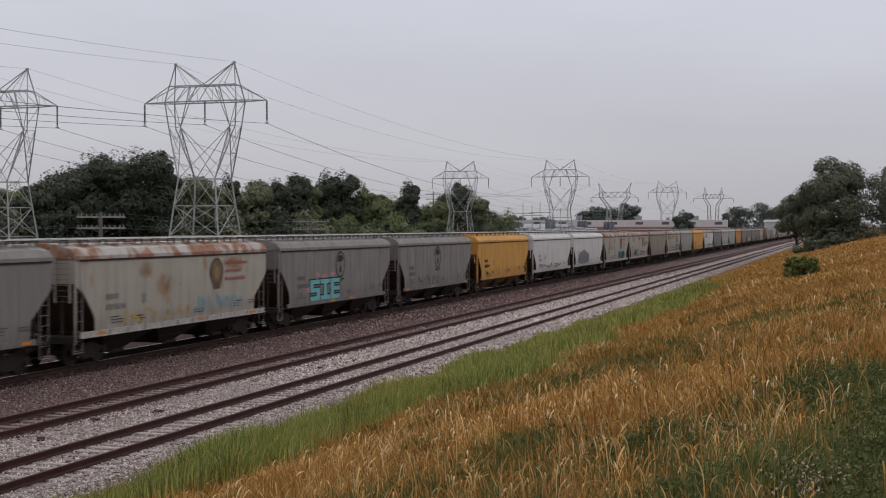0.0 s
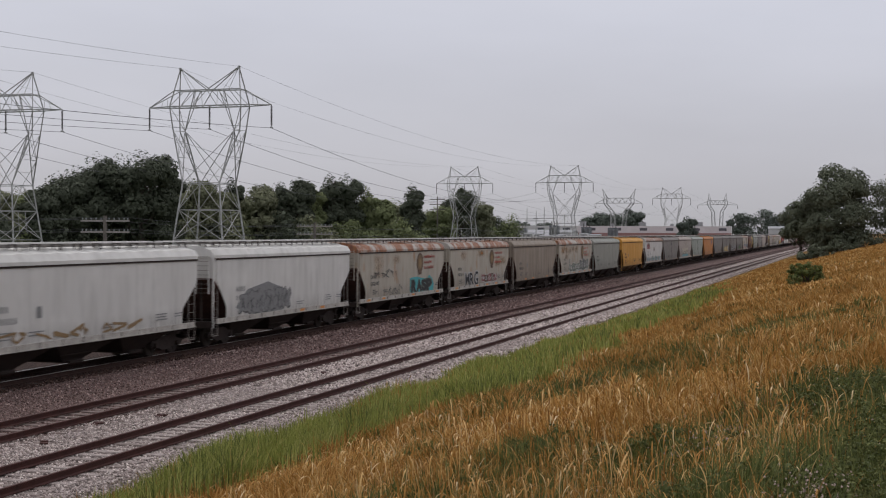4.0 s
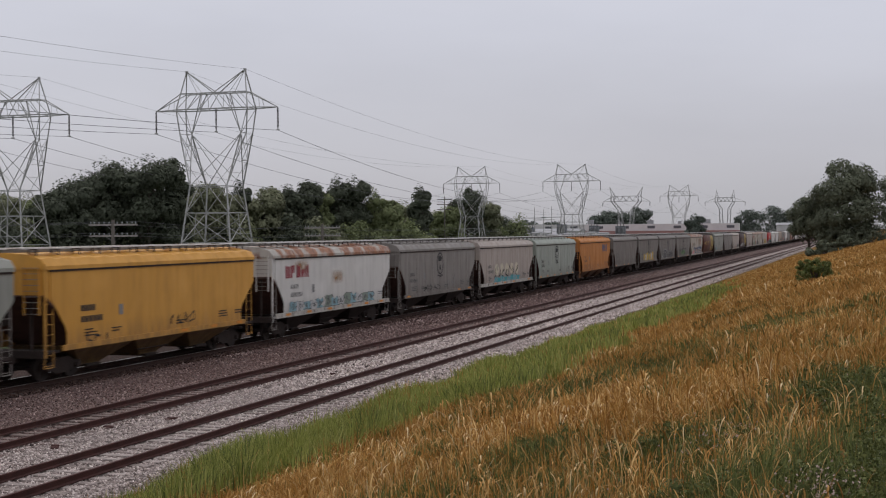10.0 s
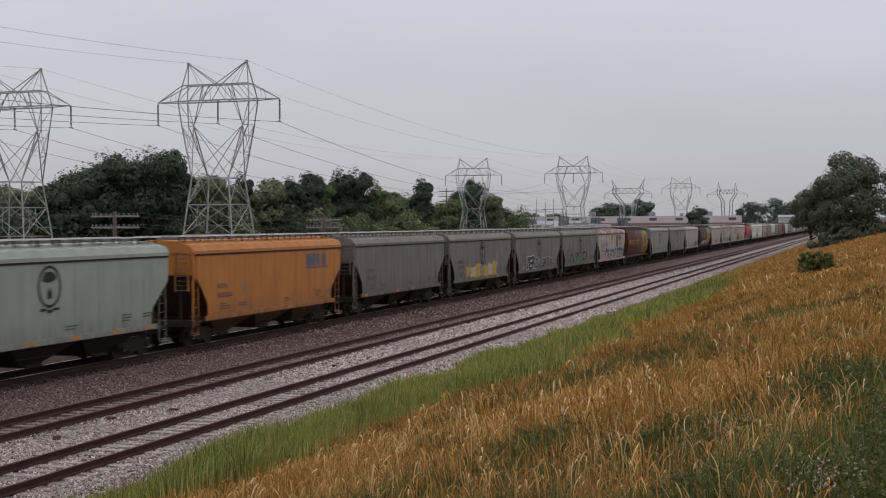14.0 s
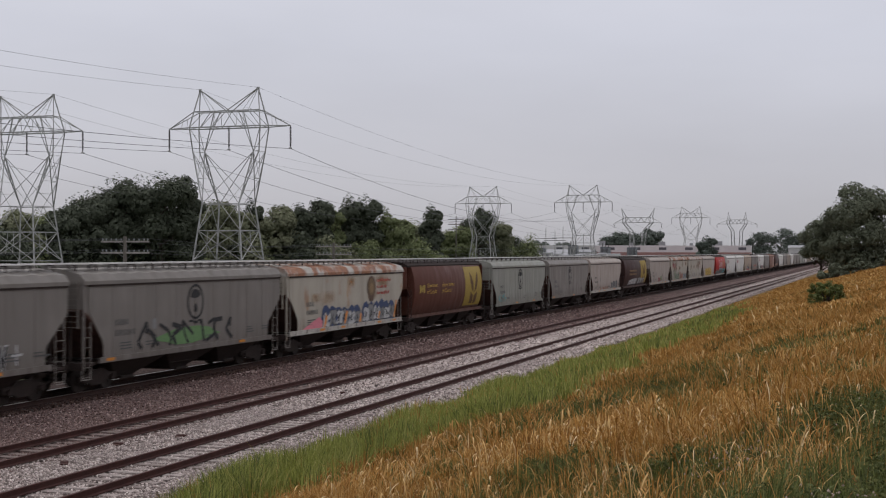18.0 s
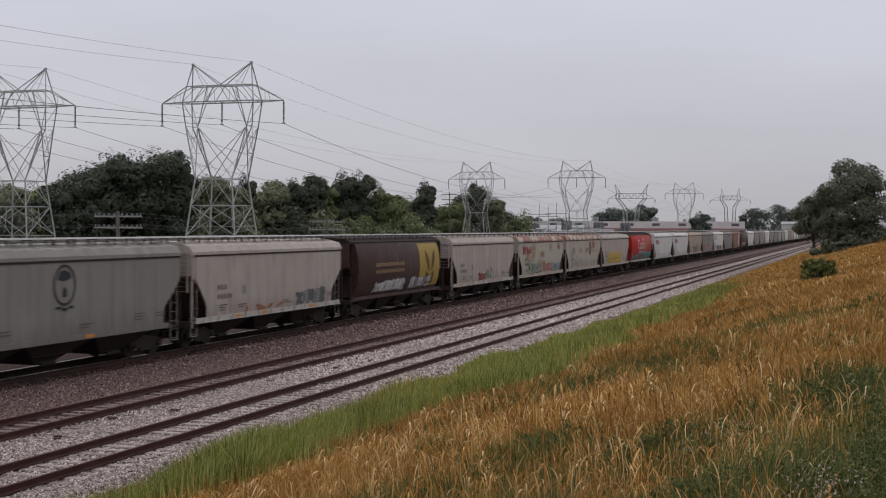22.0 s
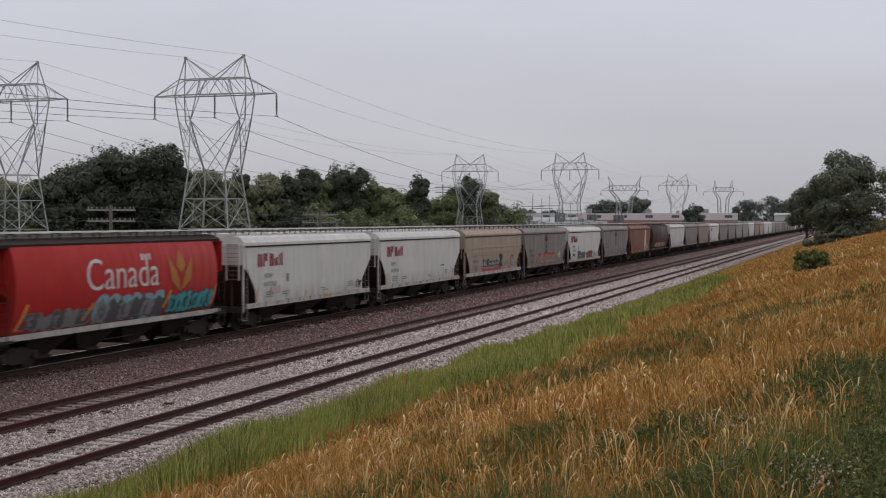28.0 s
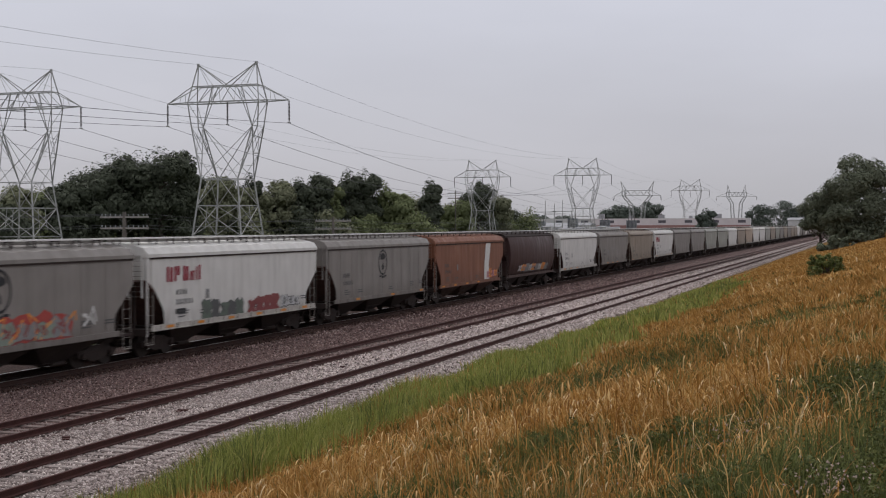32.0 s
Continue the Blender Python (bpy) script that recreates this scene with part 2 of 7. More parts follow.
MAT["grass_green"] = random_tint("fresh_green_grass", [(0, (0.10, 0.125, 0.025)), (0.4, (0.225, 0.258, 0.053)), (0.75, (0.335, 0.35, 0.088)), (1, (0.50, 0.46, 0.165))], 0.7, 0.3, 0.25)
MAT["grass_deep"] = random_tint("dark_green_weeds", [(0, (0.038, 0.048, 0.013)), (0.5, (0.084, 0.100, 0.028)), (1, (0.17, 0.175, 0.06))], 0.75, 0.25, 0.2)


def ground_material():
    """Dry turf on the bank, dull green weeds beyond the railway."""
    m, n, l, b = material("dry_turf", (0.2, 0.13, 0.05), 1.0, 0, 0.1)
    a = noise_node(n, l, 0.13, 6)
    f = noise_node(n, l, 9.0, 5, stretch=(1, 1, 0.3))
    r = ramp(n, [(0.3, (0.085, 0.070, 0.021)), (0.45, (0.150, 0.084, 0.024)), (0.62, (0.190, 0.104, 0.029)), (0.78, (0.095, 0.072, 0.021))])
    l.new(a.outputs["Fac"], r.inputs[0])
    c = mix_color(n, l, map_range(n, l, f.outputs["Fac"], 0.35, 0.7, 0, 0.7), r.outputs[0], (0.075, 0.046, 0.015))
    tc = n.new("ShaderNodeTexCoord")
    sep = n.new("ShaderNodeSeparateXYZ")
    l.new(tc.outputs["Object"], sep.inputs[0])
    west = map_range(n, l, sep.outputs["X"], -34.0, -36.0, 0.0, 1.0)
    c = mix_color(n, l, west, c, (0.045, 0.055, 0.022))
    l.new(c, b.inputs["Base Color"])
    bump(n, l, b, f.outputs["Fac"], 0.8, 0.08)
    return m


MAT["turf"] = ground_material()

# ---------------------------------------------------------------- mesh helpers


class Mesh:
    """Collects simple solids into one mesh."""

    def __init__(self):
        self.v, self.f = [], []

    def add(self, verts, faces):
        o = len(self.v)
        self.v += [tuple(p) for p in verts]
        self.f += [tuple(i + o for i in q) for q in faces]
        return self

    def box(self, x0, x1, y0, y1, z0, z1):
        return self.add([(x0, y0, z0), (x1, y0, z0), (x1, y1, z0), (x0, y1, z0), (x0, y0, z1), (x1, y0, z1), (x1, y1, z1), (x0, y1, z1)],
                        [(3, 2, 1, 0), (4, 5, 6, 7), (0, 1, 5, 4), (1, 2, 6, 5), (2, 3, 7, 6), (3, 0, 4, 7)])

    def bar(self, a, b, w, h=None, sides=4):
        """A straight bar from a to b, w thick (h high)."""
        a, b = Vector(a), Vector(b)
        d = (b - a).normalized()
        u = d.cross(Vector((0, 0, 1)))
        u = u.normalized() if u.length > 1e-4 else Vector((1, 0, 0))
        v = d.cross(u)
        h = h or w
        ring = []
        for i in range(sides):
            t = 2 * math.pi * (i + 0.5) / sides
            k = 1 / math.cos(math.pi / sides) * 0.5
            ring.append(u * (math.cos(t) * w * k) + v * (math.sin(t) * h * k))
        vs = [a + r for r in ring] + [b + r for r in ring]
        fs = [(i, (i + 1) % sides, sides + (i + 1) % sides, sides + i) for i in range(sides)]
        fs += [tuple(range(sides))[::-1], tuple(range(sides, 2 * sides))]
        return self.add(vs, fs)

    def tube(self, points, radii, sides=6):
        rings = []
        n = len(points)
        pts = [Vector(p) for p in points]
        for i, p in enumerate(pts):
            d = (pts[min(i + 1, n - 1)] - pts[max(i - 1, 0)]).normalized()
            u = d.cross(Vector((0.3, 0.1, 1))).normalized()
            v = d.cross(u)
            rings.append([p + (u * math.cos(a) + v * math.sin(a)) * radii[i] for a in (2 * math.pi * k / sides for k in range(sides))])
        vs = [q for r in rings for q in r]
        fs = [(i * sides + k, i * sides + (k + 1) % sides, (i + 1) * sides + (k + 1) % sides, (i + 1) * sides + k)
              for i in range(n - 1) for k in range(sides)]
        fs += [tuple(range(sides))[::-1], tuple(range((n - 1) * sides, n * sides))]
        return self.add(vs, fs)

    def disc(self, centre, axis, r, depth, sides=16):
        c, d = Vector(centre), Vector(axis).normalized() * depth / 2
        return self.tube([c - d, c + d], [r, r], sides)

    def prism(self, outline, x0, x1):
        """An outline in the (y, z) plane, drawn out from x0 to x1."""
        n = len(outline)
        vs = [(x0, y, z) for y, z in outline] + [(x1, y, z) for y, z in outline]
        fs = [(i, (i + 1) % n, n + (i + 1) % n, n + i) for i in range(n)] + [tuple(range(n))[::-1], tuple(range(n, 2 * n))]
        return self.add(vs, fs)

    def loft(self, sections, caps=True):
        """Equal-length closed rings of points, joined in order."""
        n = len(sections[0])
        vs = [p for s in sections for p in s]
        fs = [(i * n + k, i * n + (k + 1) % n, (i + 1) * n + (k + 1) % n, (i + 1) * n + k) for i in range(len(sections) - 1) for k in range(n)]
        if caps:
            fs += [tuple(range(n))[::-1], tuple(range((len(sections) - 1) * n, len(sections) * n))]
        return self.add(vs, fs)

    def data(self, name, mat, smooth=False):
        me = bpy.data.meshes.new(name)
        me.from_pydata(self.v, [], self.f)
        me.materials.append(mat)
        bm = bmesh.new()
        bm.from_mesh(me)
        bmesh.ops.recalc_face_normals(bm, faces=bm.faces)
        bm.to_mesh(me)
        bm.free()
        if smooth:
            me.polygons.foreach_set("use_smooth", [True] * len(me.polygons))
            me.set_sharp_from_angle(angle=radians(38))
        return me


def part(name, mesh, mat, parent, label="", smooth=False):
    """One mesh object under a thing or a part; mesh is a Mesh or finished data."""
    data = mesh.data(name, mat, smooth) if isinstance(mesh, Mesh) else mesh
    ob = new(name, data)
    ob.parent = parent
    return tagged(ob, label)


def thing(name, label, category, at=None, group="", kind=""):
    ob = new(name)
    ob.empty_display_size = 0.3
    if at is not None:
        ob.matrix_basis = at
    return tagged(ob, label, category, group, kind)


def solid(name, mesh, mat, label, category="", kind="", smooth=False, group=""):
    return tagged(new(name, mesh.data(name, mat, smooth)), label, category, group, kind)


def fast_mesh(name, verts, faces, mat):
    """A mesh from arrays: verts (n, 3) and faces (m, 3 or 4)."""
    me = bpy.data.meshes.new(name)
    k = faces.shape[1]
    me.vertices.add(len(verts))
    me.vertices.foreach_set("co", np.ascontiguousarray(verts, np.float32).ravel())
    me.loops.add(faces.size)
    me.loops.foreach_set("vertex_index", np.ascontiguousarray(faces, np.int32).ravel())
    me.polygons.add(len(faces))
    me.polygons.foreach_set("loop_start", np.arange(0, faces.size, k, dtype=np.int32))
    me.update(calc_edges=True)
    me.materials.append(mat)
    return me


# ---------------------------------------------------------------- the lie of the land
TRACK_X = {"near": -17.1, "middle": -21.3, "train": -28.55}


def smoothstep(a, b, x):
    t = np.clip((x - a) / (b - a), 0, 1)
    return t * t * (3 - 2 * t)


def land(x, y):
    """Height of the ground: railway bed, grassy bank to the camera, level fields beyond."""
    x, y = np.asarray(x, float), np.asarray(y, float)
    bank = -0.45 + np.interp(x, [-15.4, -14.2, -12.0, 0.0, 3.5, 9.0, 40.0], [0.0, 0.10, 0.60, 3.50, 4.25, 4.45, 4.6])
    bed = np.interp(x, [-40, -36.5, -34.5, -15.4], [-0.9, -0.8, -0.5, -0.45])
    z = np.where(x > -15.4, bank, bed)
    ripple = 0.10 * np.sin(x * 0.9 + y * 0.31) * np.sin(y * 0.23 - x * 0.2) + 0.06 * np.sin(x * 2.1 - y * 0.77)
    return z + ripple * smoothstep(-14.5, -11.5, x) * (1 - smoothstep(200, 400, np.abs(y)))


def land_sheet():
    xs = np.concatenate([np.linspace(-2600, -120, 14), np.linspace(-100, -36, 14), np.linspace(-34, -16, 12), np.linspace(-15.4, 12, 70), np.linspace(14, 60, 12), np.linspace(90, 2600, 10)])
    ys = np.concatenate([np.linspace(-1500, -60, 10), np.linspace(-40, 0, 12), np.linspace(1, 90, 120), np.linspace(93, 320, 60), np.linspace(340, 4600, 24)])
    X, Y = np.meshgrid(xs, ys, indexing="ij")
    Z = land(X, Y)
    nx, ny = len(xs), len(ys)
    i = (np.arange(nx - 1)[:, None] * ny + np.arange(ny - 1)[None]).ravel()
    faces = np.stack([i, i + ny, i + ny + 1, i + 1], 1)
    me = fast_mesh("ground", np.stack([X, Y, Z], -1).reshape(-1, 3), faces, MAT["turf"])
    me.polygons.foreach_set("use_smooth", [True] * len(me.polygons))
    tagged(new("ground", me), "dry golden turf over a railway bank and level fields", "ground", kind="structure")


land_sheet()

# ---------------------------------------------------------------- railway


def ballast_bed(name, x0, x1, mat, label, top=-0.2, y0=-60, y1=1800, edge=0.5):
    xs = [x0 - edge, x0, x1, x1 + edge]
    zs = [-0.75, top, top, -0.75]
    ring = lambda y: [(x, y, z) for x, z in zip(xs, zs)]
    m = Mesh().loft([ring(y) for y in (y0, 0, 100, 300, 700, y1)])
    return solid(name, m, mat, label, "ballast", kind="structure")


ballast_bed("ballast_near_tracks", -20.3, -15.3, MAT["gravel_light"], "pale grey crushed stone ballast under the near track", -0.215)
ballast_bed("ballast_middle_strip", -27.0, -20.35, MAT["gravel_pink"], "dusty pinkish brown ballast beside the train", -0.232)
ballast_bed("ballast_train_track", -30.0, -27.35, MAT["gravel_dark"], "oily ballast under the train track, train's shade in its colour", -0.19, edge=0.4)
# same dark material, so the view beneath the cars stays dim
ballast_bed("ballast_far_shoulder", -34.2, -30.1, MAT["gravel_dark"], "dark brown ballast shoulder beyond the train", -0.24)


def stones(name, label, n, x0, x1, y0, y1, size, z, mat, seed):
    """Loose angular stones lying on a bed: squashed, turned octahedra."""
    g = np.random.default_rng(seed)
    x, y = g.uniform(x0, x1, n), y0 * (y1 / y0) ** g.uniform(0, 1, n)
    thin = g.uniform(0, 1, n) > smoothstep(0.5, 1.0, (y - y0) / (y1 - y0))
    x, y = x[thin], y[thin]
    n = len(x)
    s = size * g.uniform(0.55, 1.35, n) * np.clip(y / 34, 1.0, 2.0)
    base = np.array([(1, 0, 0), (-1, 0, 0), (0, 1, 0), (0, -1, 0), (0, 0, 1), (0, 0, -1)], float)
    a = g.uniform(0, 2 * np.pi, n)
    sc = g.uniform(0.6, 1.0, (n, 6, 3)) * np.array([1.0, 0.85, 0.75])
    p = base[None] * sc + g.uniform(-0.25, 0.25, (n, 6, 3))
    c, d = np.cos(a)[:, None], np.sin(a)[:, None]
    tilt = g.uniform(-0.7, 0.7, n)[:, None]
    px, py, pz = p[..., 0], p[..., 1], p[..., 2]
    py, pz = py * np.cos(tilt) - pz * np.sin(tilt), py * np.sin(tilt) + pz * np.cos(tilt)
    v = np.stack([px * c - py * d, px * d + py * c, pz], -1) * (s / 2)[:, None, None]
    v += np.stack([x, y, (land(x, y) if z is None else z) + s * 0.12], 1)[:, None]
    f = np.array([(0, 2, 4), (2, 1, 4), (1, 3, 4), (3, 0, 4), (2, 0, 5), (1, 2, 5), (3, 1, 5), (0, 3, 5)])
    faces = (np.arange(n)[:, None, None] * 6 + f[None]).reshape(-1, 3)
    tagged(new(name, fast_mesh(name, v.reshape(-1, 3), faces, mat)), label, "stones", kind="stuff")


MAT["stone_pale"] = random_tint("pale_ballast_stones", [(0, (0.055, 0.042, 0.039)), (0.25, (0.30, 0.242, 0.223)), (0.65, (0.52, 0.440, 0.41)), (1, (0.73, 0.64, 0.60))], 0.95, 0.15)
MAT["stone_pink"] = random_tint("pinkish_ballast_stones", [(0, (0.033, 0.020, 0.018)), (0.4, (0.125, 0.079, 0.072)), (0.8, (0.25, 0.17, 0.156)), (1, (0.48, 0.375, 0.345))], 0.95, 0.15)
stones("loose_stones", "loose pale crushed stones on the ballast", 46000, -20.5, -14.6, 19, 170, 0.088, -0.215, MAT["stone_pale"], 31)
MAT["stone_tan"] = random_tint("dusty_tan_stones", [(0, (0.14, 0.11, 0.085)), (0.4, (0.38, 0.315, 0.255)), (1, (0.64, 0.56, 0.475))], 0.95, 0.15)
stones("shoulder_stones", "dusty tan stones along the foot of the bank", 17000, -15.9, -13.2, 19, 135, 0.085, None, MAT["stone_tan"], 33)
MAT["stone_dark"] = random_tint("dark_brown_stones", [(0, (0.022, 0.012, 0.010)), (0.6, (0.075, 0.045, 0.037)), (1, (0.16, 0.105, 0.09))], 0.95, 0.15)
stones("loose_stones", "dark brown stones beside the train", 9000, -28.3, -26.9, 22, 170, 0.085, -0.2, MAT["stone_dark"], 34)
stones("loose_stones", "loose pinkish brown stones on the ballast", 34000, -27.4, -20.1, 22, 180, 0.082, -0.232, MAT["stone_pink"], 32)

RAIL_PROFILE = [(-0.07, -0.17), (-0.07, -0.155), (-0.012, -0.13), (-0.012, -0.045), (-0.036, -0.035), (-0.036, -0.004), (-0.028, 0.0),
                (0.028, 0.0), (0.036, -0.004), (0.036, -0.035), (0.012, -0.045), (0.012, -0.13), (0.07, -0.155), (0.07, -0.17)]


def railway_track(name, x, ties, label, first=14.0, sunk=0.0, wood="tie", polished=False):
    t = thing(name, label, "railway track", pose(x, 0, 0), kind="structure")
    for s in (-1, 1):
        ring = lambda y: [(s * 0.7535 + px, y, pz) for px, pz in RAIL_PROFILE]
        part("rail", Mesh().loft([ring(y) for y in (-60, 40, 150, 500, 1800)]), MAT["rail_dark" if polished else "rail"], t, "dark steel rail" if polished else "rusty brown steel rail")
        if polished:
            part("rail_head", Mesh().box(s * 0.7535 - 0.03, s * 0.7535 + 0.03, -60, 1800, -0.002, 0.003), MAT["rail_head"], t, "bright wheel-polished rail head")
    r = random.Random(name)
    shared = []
    for k in range(4):
        m = Mesh()
        w = 0.115
        m.loft([[(sx, -w, -0.36), (sx, w, -0.36), (sx, w, -0.185), (sx, w - 0.012, -0.17), (sx, -w + 0.012, -0.17), (sx, -w, -0.185)] for sx in (-1.3 - 0.02 * k, 1.3)])
        shared.append(m.data("tie", MAT[wood]))
    plate = Mesh()
    for s in (-1, 1):
        plate.box(s * 0.7535 - 0.17, s * 0.7535 + 0.17, -0.09, 0.09, -0.172, -0.158)
    pitch = 0.545
    far = Mesh()
    for i in range(ties + 260):
        y = first + pitch * i + r.uniform(-0.03, 0.03)
        if i < ties:
            ob = part("tie", shared[i % 4], None, t)
            ob.matrix_basis = pose(r.uniform(-0.04, 0.04), y, r.uniform(-0.012, 0.016) - sunk, 0, 0, r.uniform(-0.7, 0.7))
        else:
            far.box(-1.3, 1.3, y - 0.115, y + 0.115, -0.3, -0.172 - sunk)
    part("far_ties", far, MAT[wood], t, "weathered grey timber ties")["kind"] = "stuff"
    return t


railway_track("track_near", TRACK_X["near"], 230, "near railway track with weathered ties and rusty rails", sunk=0.018)
railway_track("track_middle", TRACK_X["middle"], 150, "middle railway track half buried in pale ballast", sunk=0.035, wood="tie_brown")
railway_track("track_train", TRACK_X["train"], 90, "main railway track under the moving grain train", sunk=0.03, wood="tie_dark", polished=True)

# ---------------------------------------------------------------- the grain train
PITCH, SPEED, FIRST_GAP = 17.55, 19.6, 40.3      # car length over couplers, m/s, place of the gap before car 1 at 0 s
HALF = 8.08                                       # half length of the roof

COLOURS = {
    "grey": ((0.195, 0.189, 0.177), 0.35, 0.0), "dark_grey": ((0.165, 0.158, 0.146), 0.35, 0.0), "brown_grey": ((0.232, 0.203, 0.164), 0.4, 0.12),
    "light_grey": ((0.245, 0.262, 0.235), 0.3, 0.0), "white": ((0.53, 0.548, 0.532), 0.28, 0.0), "rusty_white": ((0.355, 0.343, 0.293), 0.36, 0.5),
    "pale_green": ((0.275, 0.318, 0.285), 0.28, 0.0), "yellow": ((0.52, 0.275, 0.05), 0.36, 0.0), "orange": ((0.42, 0.17, 0.036), 0.45, 0.15),
    "red": ((0.36, 0.017, 0.014), 0.28, 0.0), "brown": ((0.088, 0.029, 0.018), 0.35, 0.0), "dark_brown": ((0.045, 0.021, 0.019), 0.45, 0.0), "tan": ((0.33, 0.275, 0.215), 0.38, 0.12),
    "rust_brown": ((0.185, 0.078, 0.045), 0.45, 0.1), "dull_white": ((0.345, 0.315, 0.285), 0.4, 0.0),
}
PAINT = {k: car_paint(k + "_car_paint", (c[0] * 1.05, c[1] * 0.99, c[2] * 0.97), d, r) for k, (c, d, r) in COLOURS.items()}
PAINT["rusty_roof"] = car_paint("rust_stained_roof_paint", (0.40, 0.375, 0.34), 0.3, 0.9, bands=True)
PAINT["pale_roof"] = car_paint("galvanised_roof", (0.46, 0.45, 0.43), 0.35, 0.05)
PAINT["white_trim"] = plain("dirty_white_trim_paint", (0.36, 0.335, 0.305), 0.65, 0, 0.45, 2.5)
# car paint at 0.3 for the bays: dirt plus the shade under the sill
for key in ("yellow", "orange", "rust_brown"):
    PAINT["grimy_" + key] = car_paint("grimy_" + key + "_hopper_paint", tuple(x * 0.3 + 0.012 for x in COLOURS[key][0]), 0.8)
PAINT["grating"] = plain("galvanised_grating", (0.50, 0.49, 0.47), 0.6, 0.1, 0.35, 2)
# hatches painted dark to stand for the shadow beneath the walkways
PAINT["hatch"] = plain("grimy_hatch_paint", (0.13, 0.12, 0.11), 0.75, 0, 0.4, 4)
PAINT["ladder"] = plain("grimy_ladder_paint", (0.20, 0.178, 0.162), 0.7, 0, 0.3, 6)
PAINT["amber"] = plain("amber_reflective_tape", (0.55, 0.20, 0.02), 0.5, 0, 0.1, 6)
MARK = {k: plain(k + "_lettering", c, 0.7, 0, 0.15, 8) for k, c in {
    "black": (0.02, 0.02, 0.022), "white": (0.55, 0.54, 0.52), "cyan": (0.14, 0.42, 0.42), "teal": (0.06, 0.30, 0.32), "magenta": (0.25, 0.022, 0.04),
    "red": (0.34, 0.055, 0.045), "grey": (0.20, 0.20, 0.20), "pale_grey": (0.42, 0.42, 0.42), "gold": (0.48, 0.31, 0.05), "blue": (0.10, 0.11, 0.17),
    "pink": (0.60, 0.20, 0.24), "orange": (0.65, 0.24, 0.05), "green": (0.12, 0.22, 0.09), "brown": (0.10, 0.06, 0.04), "sky": (0.20, 0.33, 0.37),
    "rust": (0.27, 0.10, 0.05)}.items()}


def bogie(car, y):
    t = part("bogie", Mesh().box(-0.95, 0.95, -0.2, 0.2, 0.42, 0.72).box(-0.25, 0.25, -0.35, 0.35, 0.6, 0.82), MAT["truck"], car)
    t.matrix_basis = pose(0, y, 0)
    for s in (-1, 1):
        m = Mesh()
        x0, x1 = s * 0.98 - 0.07, s * 0.98 + 0.07
        m.prism([(-1.18, 0.40), (-1.18, 0.62), (-0.72, 0.66), (-0.42, 0.80), (0.42, 0.80), (0.72, 0.66), (1.18, 0.62), (1.18, 0.40), (0.72, 0.42), (0.42, 0.24), (-0.42, 0.24), (-0.72, 0.42)], x0, x1)
        for k in (-0.15, 0.0, 0.15):
            m.tube([(s * 1.0, k, 0.33), (s * 1.0, k, 0.62)], [0.06, 0.06], 8)
        for k in (-0.88, 0.88):
            m.disc((s * 1.08, k, 0.46), (1, 0, 0), 0.12, 0.12, 10)
        part("side_frame", m, MAT["truck"], t)
    for k in (-0.88, 0.88):
        m = Mesh().tube([(-0.9, 0, 0), (0.9, 0, 0)], [0.08, 0.08], 8)
        for s in (-1, 1):
            m.tube([(s * 0.68, 0, 0), (s * 0.70, 0, 0), (s * 0.735, 0, 0), (s * 0.82, 0, 0)], [0.48, 0.48, 0.457, 0.457], 20)
            m.box(s * 0.83 - 0.01, s * 0.83 + 0.01, -0.3, 0.3, -0.05, 0.05)
        w = part("wheelset", m, MAT["wheel"], t)
        w.matrix_basis = pose(0, k, 0.457)
    return t


def ladder(car, s, e):
    """Corner ladder: s is the side, e the end; it runs from the sill to mid height."""
    y0, x = e * (HALF - 0.08), s * 1.47
    y1 = e * (HALF - 0.60)
    m = Mesh()
    for y in (y0, y1):
        m.bar((x, y, 0.55), (x, y, 2.85), 0.03, 0.036)
    for k in range(7):
        z = 0.62 + 0.36 * k
        m.bar((x, y0, z), (x, y1, z), 0.017)
    m.box(x - 0.03, x + 0.05, min(y0, y1), max(y0, y1), 0.53, 0.555)
    return m


def end_frame(e):
    """End platform with posts, cross beams and draught gear."""
    m = Mesh()
    y = e * (HALF - 0.05)
    m.box(-1.48, 1.48, min(y, y - e * 0.9), max(y, y - e * 0.9), 1.03, 1.13)
    m.box(-1.5, 1.5, y - 0.05, y + 0.05, 0.9, 1.16)
    for x in (-0.9, 0.9):
        m.bar((x, y - e * 0.1, 1.1), (x, y - e * 0.1, 2.95), 0.08, 0.1)
    m.box(-0.28, 0.28, min(y, y - e * 2.6), max(y, y - e * 2.6), 0.72, 1.03)
    return m


def coupler(e):
    m = Mesh()
    y = e * HALF
    m.box(-0.1, 0.1, min(y, y + e * 0.5), max(y, y + e * 0.5), 0.75, 0.95)
    m.box(-0.2, 0.16, min(y + e * 0.45, y + e * 0.68), max(y + e * 0.45, y + e * 0.68), 0.66, 1.0)
    m.tube([(0.3, y, 0.8), (0.32, y + e * 0.3, 0.45), (0.2, y + e * 0.66, 0.4)], [0.025] * 3, 6)
    return m


